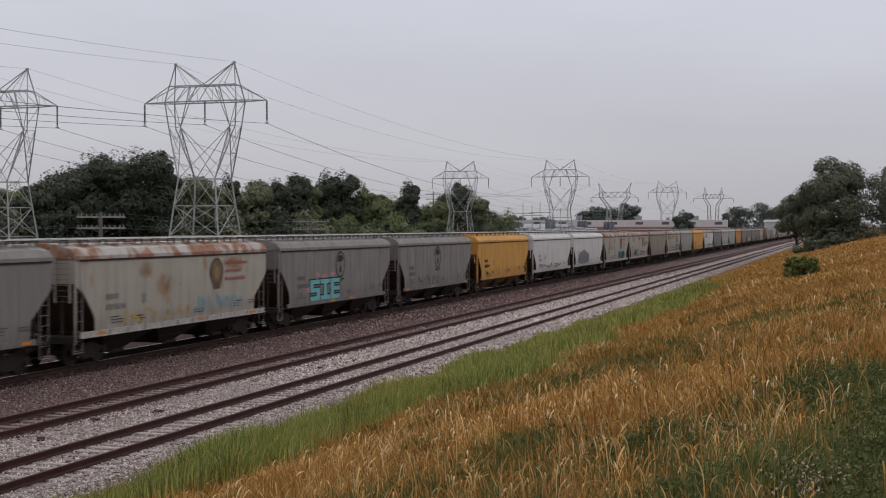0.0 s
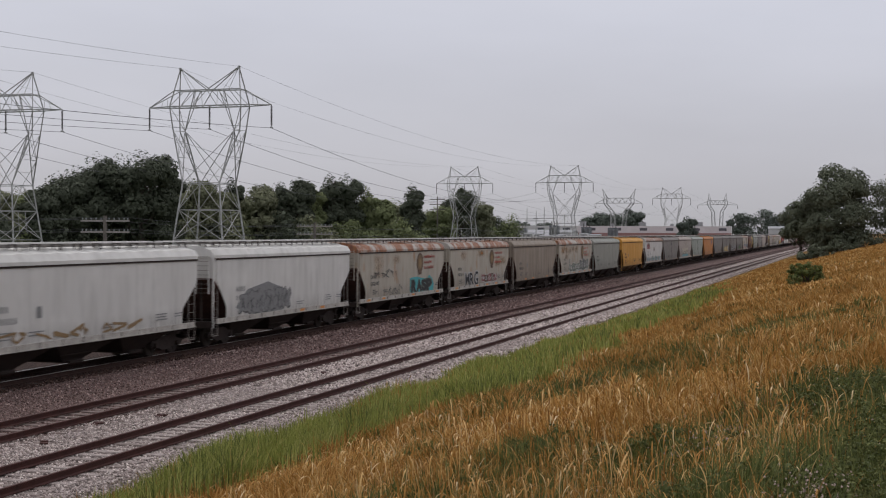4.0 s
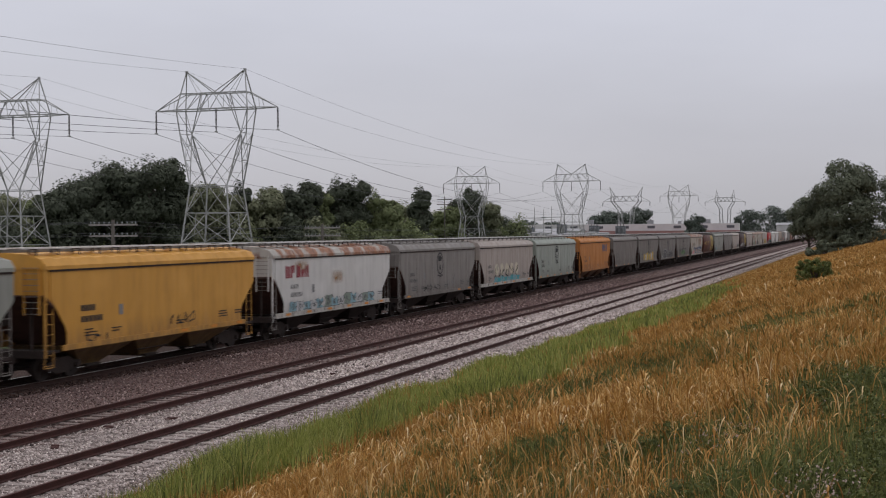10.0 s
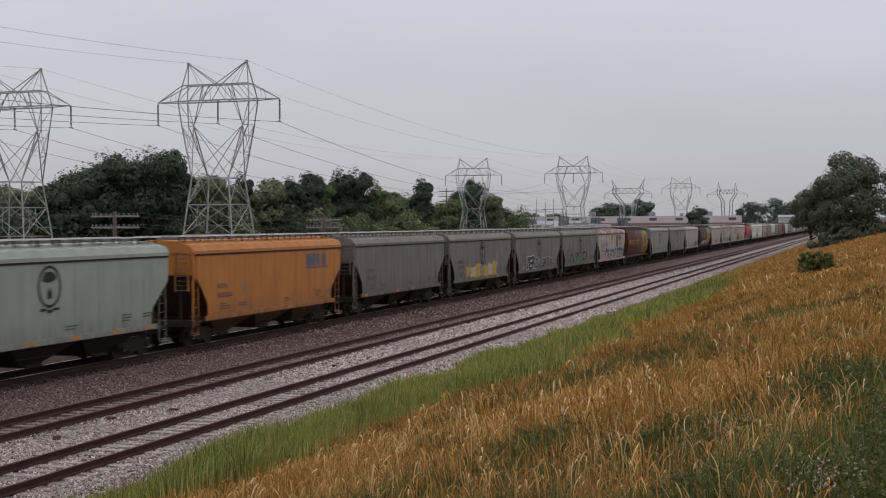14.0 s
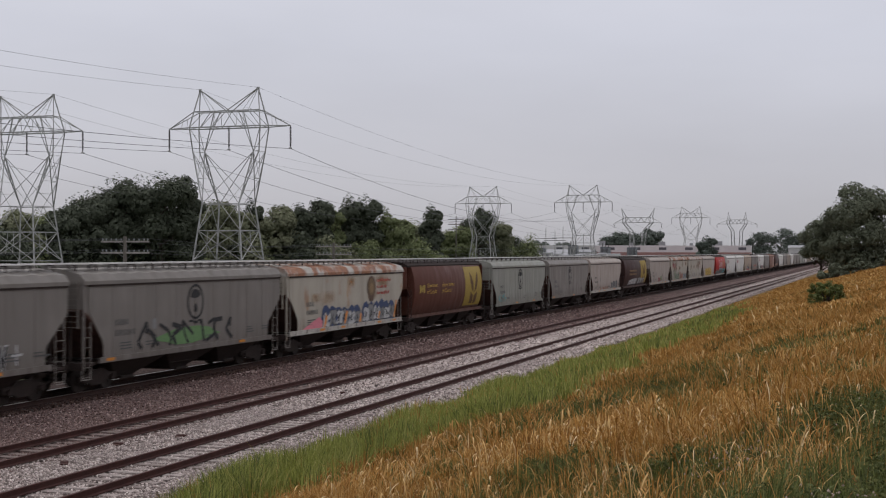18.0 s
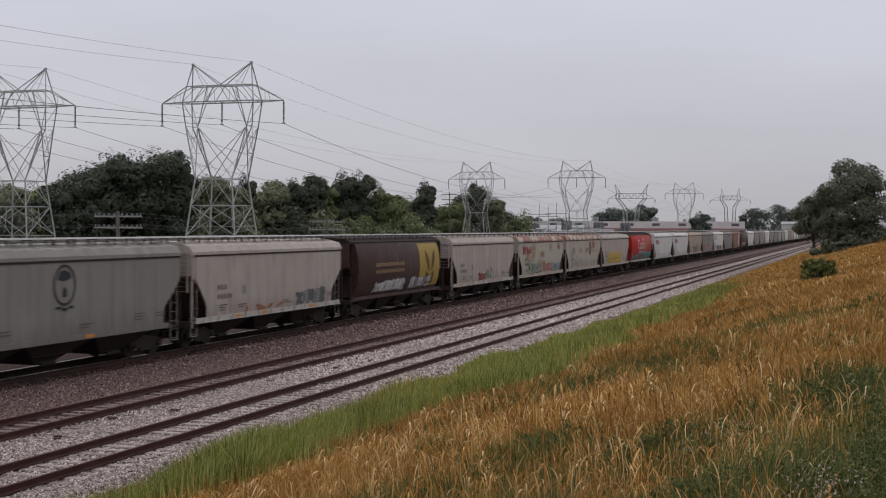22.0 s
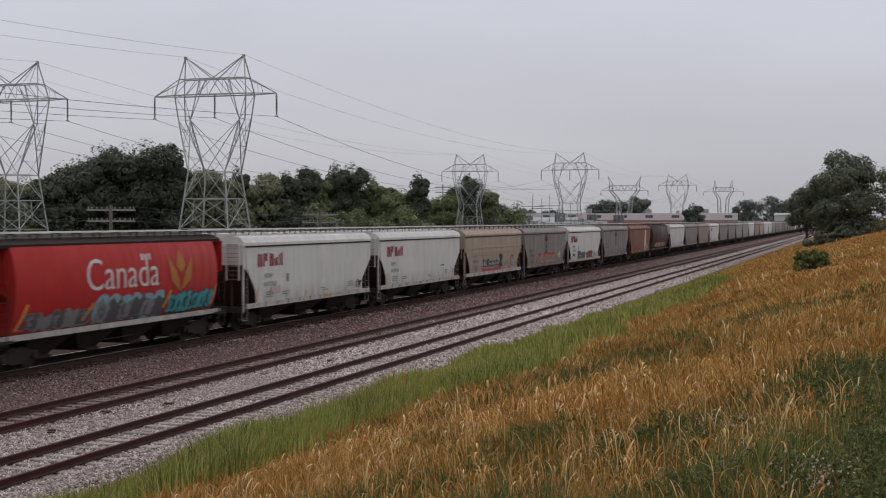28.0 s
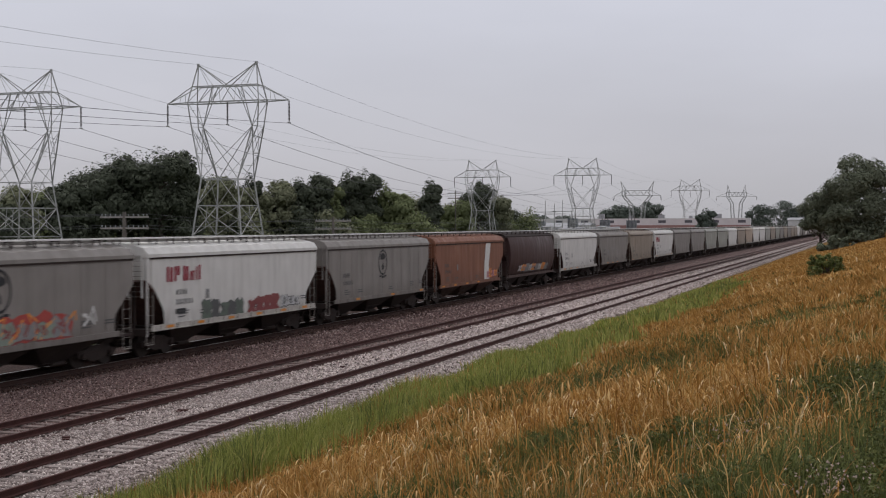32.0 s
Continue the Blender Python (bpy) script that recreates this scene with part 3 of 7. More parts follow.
def running_board(car, top, under, x):
    """A pale grating walkway, carried clear of the roof on stanchions coloured dark for the shadow below it."""
    m = Mesh().box(x - 0.19, x + 0.19, -HALF - 0.25, HALF + 0.25, top - 0.035, top)
    board = part("running_board", m, PAINT["grating"], car, "pale galvanised roof walkway")
    posts = Mesh()
    for k in range(13):
        y = -HALF + 0.2 + k * (2 * HALF - 0.4) / 12
        posts.bar((x - 0.15, y, under), (x - 0.15, y, top - 0.035), 0.04)
        posts.bar((x + 0.15, y, under), (x + 0.15, y, top - 0.035), 0.04)
        posts.bar((x - 0.19, y, top - 0.05), (x + 0.19, y, top - 0.05), 0.03)
    tagged(part("stanchion", posts, MAT["under"], board, "grimy stanchions"), kind="stuff")


def common_parts(car):
    for e in (-1, 1):
        bogie(car, e * 6.35)
        part("end_platform", end_frame(e), MAT["under"], car)
        part("coupler", coupler(e), MAT["truck"], car)
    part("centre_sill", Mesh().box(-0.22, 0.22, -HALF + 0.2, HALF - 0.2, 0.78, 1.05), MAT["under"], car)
    m = Mesh().tube([(0.0, -HALF - 0.1, 2.3), (0.0, -HALF - 0.16, 2.3)], [0.28, 0.28], 14)
    m.bar((0, -HALF + 0.1, 2.3), (0, -HALF - 0.1, 2.3), 0.05)
    part("brake_wheel", m, MAT["under"], car)
    part("brake_rod", Mesh().tube([(1.0, -1.2, 0.62), (1.0, 1.2, 0.62)], [0.03, 0.03], 6), MAT["under"], car)
    part("air_reservoir", Mesh().tube([(0.6, 6.9, 1.25), (0.6, 7.7, 1.25)], [0.2, 0.2], 10), MAT["under"], car)


def box_hopper():
    """Master of the three-bay covered hopper with flat sides. Origin at rail level, y along the train, +x to the tracks' open side."""
    car = thing("covered_hopper", "grey covered grain hopper car", "freight car")
    EAVE, SILL, W = 3.98, 1.12, 1.56
    y0, y1 = -HALF + 0.02, HALF - 0.02
    tub = Mesh().prism([(y0, EAVE + 0.02), (y0, 3.1), (y0 + 2.6, 1.16), (y1 - 2.6, 1.16), (y1, 3.1), (y1, EAVE + 0.02)], -W + 0.035, W - 0.035)
    part("body", tub, PAINT["grey"], car)
    near, far = 0.34, 0.0                         # the side sheets stop short of the ladder end
    for s in (-1, 1):
        a, b = (near, far) if s > 0 else (far, near)
        side = [(-HALF + a, EAVE), (-HALF + a, 3.05), (-HALF + a + 0.06, 2.92), (-HALF + 1.2, 1.95), (-HALF + 1.3, 1.72), (-HALF + 1.3, SILL), (HALF - 1.3, SILL), (HALF - 1.3, 1.72),
                (HALF - 1.2, 1.95), (HALF - b - 0.06, 2.92), (HALF - b, 3.05), (HALF - b, EAVE)]
        part("side_sheet", Mesh().prism(side, s * W, s * (W - 0.03)), PAINT["grey"], car)
        sill = Mesh()
        sill.prism([(-HALF + 1.0, SILL - 0.03), (HALF - 1.0, SILL - 0.03), (HALF - 1.0, SILL + 0.17), (-HALF + 1.0, SILL + 0.17)], s * (W - 0.02), s * (W + 0.06))
        part("side_sill", sill, PAINT["grey"], car)
    for e in (-1, 1):
        a, b = e * (HALF - 0.03), e * (HALF - 2.58)
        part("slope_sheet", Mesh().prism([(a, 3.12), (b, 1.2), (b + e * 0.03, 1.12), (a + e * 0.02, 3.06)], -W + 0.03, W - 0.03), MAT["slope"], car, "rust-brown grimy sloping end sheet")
    part("corner_post", Mesh().box(W - 0.02, W + 0.04, -HALF - 0.02, -HALF + 0.04, 0.9, EAVE + 0.2), PAINT["grey"], car)
    rungs = Mesh().box(0.72, 0.75, -HALF - 0.08, -HALF + 0.02, 2.4, 4.1).box(1.35, 1.38, -HALF - 0.08, -HALF + 0.02, 2.4, 4.1)
    rail = part("end_ladder", rungs, PAINT["grey"], car)
    rung = Mesh().bar((0.722, -HALF - 0.07, 0), (1.378, -HALF - 0.07, 0), 0.02).data("rung", PAINT["ladder"])
    for k in range(9):
        part("rung", rung, None, rail).matrix_basis = pose(0, 0, 2.45 + k * 0.2)
    roof = Mesh()
    ring = []
    for k in range(57):
        y = -HALF - 0.02 + k * (2 * HALF + 0.04) / 56
        h = 0.035 if k % 4 in (1, 2) else 0.0
        sec = [(-W - 0.05, EAVE), (-W - 0.05, EAVE + 0.13), (-W + 0.12, EAVE + 0.37 + h), (-0.75, EAVE + 0.55 + h), (0, EAVE + 0.60), (0.75, EAVE + 0.55 + h), (W - 0.12, EAVE + 0.37 + h), (W + 0.05, EAVE + 0.13), (W + 0.05, EAVE)]
        ring.append([(x, y, z) for x, z in sec])
    roof.loft(ring)
    part("roof", roof, PAINT["pale_roof"], car)
    # a thin dark strip along the top of each side, just below the roof edge
    for s in (-1, 1):
        strip_mesh = Mesh().box(min(s * (W - 0.01), s * (W + 0.035)), max(s * (W - 0.01), s * (W + 0.035)), -HALF + 0.3, HALF, EAVE - 0.075, EAVE - 0.004)
        part("eave_flange", strip_mesh, MAT["under"], car, "dark grimy eave flange")
    hatch = None
    for k in range(8):
        y = -HALF + 1.1 + k * 2.0
        hm = Mesh().box(-0.34, 0.34, -0.92, 0.92, EAVE + 0.60, EAVE + 0.70)
        hm.box(-0.05, 0.05, -0.96, 0.96, EAVE + 0.70, EAVE + 0.735)
        hatch = hatch or hm.data("roof_hatch", PAINT["hatch"])
        part("roof_hatch", hatch, None, car).matrix_basis = pose(0, y, 0)
    for x in (-0.95, 0.95):
        running_board(car, 4.74, EAVE + 0.5, x)
    for s in (-1, 1):
        for e in (-1, 1):
            part("ladder", ladder(car, s, e), PAINT["grey"], car)
    for y in (-4.15, 0.0, 4.15):
        b = Mesh()
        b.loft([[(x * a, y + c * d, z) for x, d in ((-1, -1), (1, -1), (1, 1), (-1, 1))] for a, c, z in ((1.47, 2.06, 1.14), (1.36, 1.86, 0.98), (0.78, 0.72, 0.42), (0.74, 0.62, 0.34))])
        # bays take the underframe colour, which holds the shade below the sill
        bay = part("hopper_bay", b, MAT["under"], car, "discharge hopper, darkened as in the shade under the car")
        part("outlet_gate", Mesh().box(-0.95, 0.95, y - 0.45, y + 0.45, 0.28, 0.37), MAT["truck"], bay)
    common_parts(car)
    return car


def round_hopper():
    """Master of the covered hopper with rounded tank sides."""
    car = thing("cylindrical_hopper", "brown cylindrical grain hopper car", "freight car")
    m = Mesh()
    arc = [(-side_x("round", z), z) for z in (4.28, 4.12, 3.95, 3.7, 3.45, 3.17, 2.9, 2.6, 2.3, 2.0, 1.75, 1.5, 1.25)]
    ring = arc + [(-x, z) for x, z in arc[::-1]]
    tip = [(x * 0.98, z) for x, z in ring]
    L = HALF - 0.95
    m.loft([[(x, y, z) for x, z in (tip if abs(y) > L - 0.01 else ring)] for y in (-L, -L + 0.05, L - 0.05, L)])
    for e in (-1, 1):
        y = e * L
        m.prism([(y, 4.25), (y, 3.0), (y + e * 0.04, 3.0), (y + e * 0.04, 4.25)], -1.2, 1.2)
    part("body", m, PAINT["brown"], car, smooth=True)
    for e in (-1, 1):
        bm_ = Mesh()
        y = e * (HALF - 0.05)
        bm_.box(-1.35, 1.35, min(y, y - e * 0.06), max(y, y - e * 0.06), 2.9, 4.25)
        bm_.prism([(y - e * 0.05, 1.1), (y - e * 0.05, 4.2), (y - e * 0.9, 3.6), (y - e * 1.0, 1.1)], -0.06, 0.06)
        bm_.prism([(y - e * 0.2, 2.95), (y - e * 2.6, 1.15), (y - e * 2.64, 1.15), (y - e * 0.24, 2.95)], -1.3, 1.3)
        part("end_bulkhead", bm_, PAINT["brown"], car)
    for s in (-1, 1):
        sill = Mesh().prism([(-HALF + 0.35, 1.08), (HALF - 0.35, 1.08), (HALF - 0.35, 1.27), (-HALF + 0.35, 1.27)], s * 1.28, s * 1.42)
        part("side_sill", sill, PAINT["brown"], car)
    roof = Mesh()
    sec = [(-1.32, 4.22), (-1.36, 4.34), (-1.0, 4.52), (0, 4.62), (1.0, 4.52), (1.36, 4.34), (1.32, 4.22)]
    roof.loft([[(x, y, z) for x, z in sec] for y in (-HALF + 0.25, HALF - 0.25)])
    part("roof", roof, MAT["under"], car)
    trough = None
    for k in range(8):
        hm = Mesh().box(-0.34, 0.34, -0.92, 0.92, 4.58, 4.68)
        trough = trough or hm.data("roof_hatch", PAINT["hatch"])
        part("roof_hatch", trough, None, car).matrix_basis = pose(0, -HALF + 1.1 + k * 2.0, 0)
    for x in (-0.95, 0.95):
        running_board(car, 4.74, 4.4, x)
    for s in (-1, 1):
        for e in (-1, 1):
            part("ladder", ladder(car, s, e), PAINT["brown"], car)
    for y in (-4.6, -1.55, 1.55, 4.6):
        b = Mesh()
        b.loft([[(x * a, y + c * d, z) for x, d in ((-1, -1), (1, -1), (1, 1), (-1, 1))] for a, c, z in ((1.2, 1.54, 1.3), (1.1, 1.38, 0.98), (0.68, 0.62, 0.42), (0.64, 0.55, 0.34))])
        # same shade-dark colour on these bays
        bay = part("hopper_bay", b, MAT["under"], car, "discharge hopper, darkened as in the shade under the car")
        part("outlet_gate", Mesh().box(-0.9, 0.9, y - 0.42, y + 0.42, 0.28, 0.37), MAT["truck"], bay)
    common_parts(car)
    return car


# ---------------------------------------------------------------- lettering, emblems and graffiti on the cars


def side_x(kind, z):
    """Outer face of a car's side at a height."""
    if kind == "box":
        return 1.56
    t = (z - 2.85) / 1.75
    return 1.61 * math.sqrt(max(0.2, 1 - 0.42 * t * t - 0.1 * t ** 4))


def decal(car, kind, name, polys, mat, layer=1, label=""):
    """Flat paint on a car's side: outlines in (along, up), laid on the sheet."""
    bm = bmesh.new()
    for p in polys:
        vs = [bm.verts.new((0, y, z)) for y, z in p]
        if len(vs) > 2:
            bm.faces.new(vs)
    if kind == "round":
        bmesh.ops.triangulate(bm, faces=bm.faces[:])
        for k in range(14):
            bmesh.ops.bisect_plane(bm, geom=bm.verts[:] + bm.edges[:] + bm.faces[:], plane_co=(0, 0, 1.3 + 0.2 * k), plane_no=(0, 0, 1))
    for v in bm.verts:
        v.co.x = side_x(kind, v.co.z) + 0.004 + 0.004 * layer + (0.012 if kind == "round" else 0.014)
    me = bpy.data.meshes.new(name)
    bm.normal_update()
    bm.to_mesh(me)
    bm.free()
    me.materials.append(MARK[mat])
    return tagged(part(name, me, None, car, label), kind="stuff" if len(polys) > 1 else "")


def rect(y0, y1, z0, z1):
    return [(y0, z0), (y1, z0), (y1, z1), (y0, z1)]


def ellipse(y, z, a, b, n=20):
    return [(y + a * math.cos(2 * math.pi * k / n), z + b * math.sin(2 * math.pi * k / n)) for k in range(n)]


def ring_quads(y, z, a, b, w, n=24):
    o, i = ellipse(y, z, a, b, n), ellipse(y, z, a - w, b - w, n)
    return [[o[k], o[(k + 1) % n], i[(k + 1) % n], i[k]] for k in range(n)]


def stroke(points, w):
    out = []
    for (y0, z0), (y1, z1) in zip(points, points[1:]):
        d = math.hypot(y1 - y0, z1 - z0) or 1
        ny, nz = -(z1 - z0) / d * w / 2, (y1 - y0) / d * w / 2
        out.append([(y0 - ny, z0 - nz), (y1 - ny, z1 - nz), (y1 + ny, z1 + nz), (y0 + ny, z0 + nz)])
    return out


def word(text, y0, z0, width, height, fat=0.0):
    """Letter outlines from the built-in font, fitted to a box, as triangles."""
    cu = bpy.data.curves.new("lettering", "FONT")
    cu.body = text
    cu.resolution_u, cu.offset = 3, fat
    ob = bpy.data.objects.new("lettering", cu)
    me = bpy.data.meshes.new_from_object(ob)
    co = np.array([v.co[:2] for v in me.vertices])
    lo, hi = co.min(0), co.max(0)
    k = np.array([width, height]) / (hi - lo - 2 * fat)
    co = (co - (lo + hi) / 2) * k + (y0 + width / 2, z0 + height / 2)
    polys = [[tuple(co[i]) for i in p.vertices] for p in me.polygons]
    bpy.data.objects.remove(ob)
    bpy.data.meshes.remove(me)
    bpy.data.curves.remove(cu)
    return polys


def blob(r, y, z, a, b, n=9):
    return [(y + a * math.cos(2 * math.pi * k / n + 0.3) * r.uniform(0.78, 1.1), z + b * math.sin(2 * math.pi * k / n + 0.3) * r.uniform(0.8, 1.1)) for k in range(n)]


def block_tag(car, kind, y0, y1, z0, z1, letters, fills, line, seed, cloud=None, shine=None):
    """Fat graffiti letters: an outline colour, fills cut by strokes, perhaps a cloud behind and highlights."""
    r = random.Random(seed)
    w = (y1 - y0) / letters
    outline, fill, cuts, glint = [], [[] for _ in fills], [], []
    if cloud:
        decal(car, kind, "graffiti_cloud", [blob(r, y0 + w * (k + 0.5), (z0 + z1) / 2 + r.uniform(-0.05, 0.12), w * 0.75, (z1 - z0) * 0.62, 11) for k in range(letters)], cloud, 0)
    for k in range(letters):
        c, h = y0 + w * (k + 0.5), (z1 - z0)
        top, bot, tilt = z1 - r.uniform(0, 0.26) * h, z0 + r.uniform(0, 0.14) * h, r.uniform(-0.15, 0.45)
        a = w * r.uniform(0.46, 0.6)
        base = [(-1, r.uniform(0, 0.15)), (-0.55, 0), (-0.2, r.uniform(0.0, 0.2)), (0.5, 0.0), (1.05, r.uniform(0.0, 0.2)), (r.uniform(0.35, 0.9), 0.42), (1.1, r.uniform(0.55, 0.8)), (0.7, 1),
                (0.15, r.uniform(0.72, 1)), (-0.5, r.uniform(0.9, 1.1)), (-1, 0.84), (r.uniform(-0.9, -0.4), 0.5)]
        pts = [(c + a * (px + tilt * pz), bot + (top - bot) * pz) for px, pz in base]
        my, mz = c, (bot + top) / 2
        outline.append([(my + (py - my) * 1.15 + 0.02, mz + (pz - mz) * 1.13 - 0.02) for py, pz in pts])
        fill[k % len(fills)].append(pts)
        for _ in range(3):
            q = [(c + a * r.uniform(-0.5, 0.5), bot + (top - bot) * t) for t in (r.uniform(0.12, 0.3), r.uniform(0.4, 0.6), r.uniform(0.65, 0.88))]
            cuts += stroke(q, 0.035 + 0.05 * r.random())
        if shine:
            glint += stroke([(c - a * 0.7, bot + (top - bot) * 0.8), (c - a * 0.2, top - 0.05)], 0.05)
    decal(car, kind, "graffiti_outline", outline, line, 1)
    for f, mat in zip(fill, fills):
        if f:
            decal(car, kind, "graffiti_letter", f, mat, 2)
    decal(car, kind, "graffiti_stroke", cuts, line, 3)
    if shine:
        decal(car, kind, "graffiti_highlight", glint, shine, 3)


def scrawl(car, kind, y0, y1, z0, z1, n, mat, seed, w=0.07):
    """Loose sprayed strokes."""
    r = random.Random(seed)
    polys = []
    for k in range(n):
        c = y0 + (y1 - y0) * (k + 0.5) / n
        a = (y1 - y0) / n
        q = [(c + a * r.uniform(-0.6, 0.6), z0 + (z1 - z0) * t) for t in (0.05, r.uniform(0.2, 0.5), r.uniform(0.5, 0.95), r.uniform(0.1, 0.7))]
        polys += stroke(q, w * r.uniform(0.7, 1.2))
    decal(car, kind, "graffiti_stroke", polys, mat, 2)


def emblem(car, kind, y=0.0, z=3.1, r=0.74):
    decal(car, kind, "emblem_ring", ring_quads(y, z, r * 0.92, r, 0.10), "black", 1, "black ring of a round emblem")
    head = [(y - 0.42, z + 0.20), (y - 0.10, z + 0.14), (y + 0.20, z + 0.17), (y + 0.40, z + 0.27), (y + 0.34, z + 0.42), (y + 0.05, z + 0.53), (y - 0.25, z + 0.50), (y - 0.36, z + 0.36)]
    decal(car, kind, "emblem_crest", [head], "black", 1)
    shield = [[(y - 0.13, z - 0.42), (y + 0.13, z - 0.42), (y + 0.13, z - 0.2), (y, z - 0.02), (y - 0.13, z - 0.2)]]
    decal(car, kind, "emblem_shield", shield, "black", 1)
    ribbon = [rect(y - 0.55, y - 0.2, z - r - 0.10, z - r - 0.005), rect(y - 0.17, y + 0.17, z - r - 0.17, z - r - 0.06), rect(y + 0.2, y + 0.55, z - r - 0.10, z - r - 0.005)]
    decal(car, kind, "emblem_ribbon", ribbon, "black", 1)


def roundel(car, y=2.96, z=3.2, dark="brown"):
    decal(car, "box", "roundel", [ellipse(y, z, 0.64, 0.62, 24)], dark, 1, "brown and gold round emblem")
    decal(car, "box", "roundel_core", [ellipse(y, z, 0.50, 0.48, 20)], "bronze", 2)
    decal(car, "box", "roundel_core", [ellipse(y, z - 0.05, 0.26, 0.3, 14)], "gold_dull", 3)
    decal(car, "box", "roundel_foot", [[(y - 0.4, z - 0.5), (y + 0.4, z - 0.5), (y + 0.28, z - 0.78), (y - 0.28, z - 0.78)]], dark, 1)
    r = random.Random(int(y * 10))
    for k, w in enumerate((2.1, 1.5, 1.8)):
        polys, x = [], y + 0.85
        while x < y + 0.85 + w:
            polys.append(rect(x, x + 0.09, z + 0.28 - 0.36 * k, z + (0.47 if r.random() < 0.3 else 0.42) - 0.36 * k))
            x += 0.15 + 0.05 * r.random()
        decal(car, "box", "red_lettering", polys, "red", 1, "line of faded red lettering")


def name_blocks(car, y=-6.6, z=2.97, w=2.85, h=0.62, mat="magenta"):
    """The railway's name, as plain upright blocks in its colour."""
    u = w / 6.6
    for at, wide, tall in ((0, 0.42, 1), (0.62, 0.5, 0.94), (1.4, 0.36, 1), (1.9, 0.52, 0.6), (3.0, 0.36, 1), (3.5, 0.5, 0.94), (4.3, 0.3, 0.6), (4.72, 0.36, 0.66), (5.42, 0.3, 0.9), (6.0, 0.36, 1)):
        decal(car, "box", "name_block", [rect(y + at * u, y + (at + wide) * u, z + (h * 0.4 if at == 1.9 else 0), z + (h if at == 1.9 else h * tall))], mat, 1)


def tag_word(car, kind, text, y0, z0, width, height, fill, line, seed, fat=0.02):
    """A sprayed word: every letter its own size and lean, with a heavier outline behind."""
    r = random.Random(seed)
    step = width / len(text)
    for k, ch in enumerate(text):
        h, lift, lean = height * r.uniform(0.86, 1.08), height * r.uniform(-0.06, 0.06), r.uniform(-0.12, 0.2)
        for layer, mat, f in ((1, line, fat + 0.05), (2, fill, fat)):
            wide = step * (0.6 if ch in "JI" else 0.86)
            polys = word(ch, y0 + step * (k + 0.46) - wide / 2, z0 + lift, wide, h, f)
            polys = [[(py + lean * (pz - z0 - height / 2), pz) for py, pz in p] for p in polys]
            decal(car, kind, "graffiti_outline" if layer == 1 else "graffiti_letter", polys, mat, layer)


def small_marks(car, kind, seed, mat="black", bold=False):
    """Reporting marks and data panels, as bars."""
    r = random.Random(seed)
    y, polys = -5.9 + r.uniform(-0.15, 0.15), []
    for z, n, h in ((2.42, 4, 0.22), (2.02, 6, 0.22)):
        polys += [rect(y + 0.24 * k, y + 0.24 * k + (0.17 if bold else 0.10), z, z + h) for k in range(n)]
    decal(car, kind, "reporting_mark", polys, mat, 1, "bars of reporting marks")
    for cy, cz, lines in ((-5.7, 1.50, 3), (-3.9, 1.55, 2), (0.9, 1.5, 2), (4.6, 1.55, 3), (6.1, 1.62, 2)):
        polys = [rect(cy, cy + r.uniform(0.5, 0.95), cz + 0.11 * k, cz + 0.11 * k + 0.045) for k in range(lines)]
        decal(car, kind, "data_panel", polys, mat, 1)
    if r.random() < 0.6:
        decal(car, kind, "data_plate", [rect(-3.4, -3.12, 2.15, 2.55)], "grey", 1)


def reflectors(car, tape, seed):
    me = Mesh().box(1.625, 1.632, -0.27, 0.27, 1.14, 1.25).data("reflector", PAINT["amber"])
    r = random.Random(seed)
    for y in (-6.4, -3.9, -1.2, 1.5, 4.1, 6.5):
        if r.random() < tape:
            part("reflector", me, None, car).matrix_basis = pose(0, y, 0)


def wheat_panel(car, y0=3.1, y1=7.0):
    decal(car, "round", "yellow_panel", [rect(y0, y1, 1.45, 4.15)], "wheat_yellow", 0, "yellow painted panel")
    c = (y0 + y1) / 2 + 0.1
    leaves = []
    for k in (-1, 1):
        leaves.append([(c + k * py, pz) for py, pz in ((0.12, 2.32), (0.58, 2.62), (0.86, 3.1), (0.95, 3.78), (0.55, 3.55), (0.2, 2.95))])
        leaves.append([(c + k * py, pz) for py, pz in ((0.10, 1.55), (0.75, 1.62), (0.80, 2.42), (0.10, 2.12))])
    decal(car, "round", "wheat_ear", leaves, "panel_brown", 2, "brown ear of wheat on the panel")


MARK["faded_ochre"] = plain("faded_ochre_paint", (0.36, 0.15, 0.035), 0.7, 0, 0.25, 6)
MARK["bronze"] = plain("bronze_paint", (0.15, 0.10, 0.052), 0.7, 0, 0.25, 6)
MARK["gold_dull"] = plain("dull_gold_paint", (0.23, 0.15, 0.075), 0.7, 0, 0.2, 8)
MARK["wheat_yellow"] = plain("faded_yellow_paint", (0.31, 0.215, 0.035), 0.6, 0, 0.25, 4)
MARK["panel_brown"] = plain("panel_brown_paint", (0.10, 0.05, 0.02), 0.7, 0, 0.2, 8)
MARK["navy"] = plain("navy_spray_paint", (0.03, 0.05, 0.12), 0.6, 0, 0.2, 8)
MARK["pale_green"] = plain("pale_green_spray_paint", (0.24, 0.28, 0.17), 0.6, 0, 0.2, 8)
MARK["maroon"] = plain("maroon_spray_paint", (0.20, 0.05, 0.05), 0.6, 0, 0.2, 8)


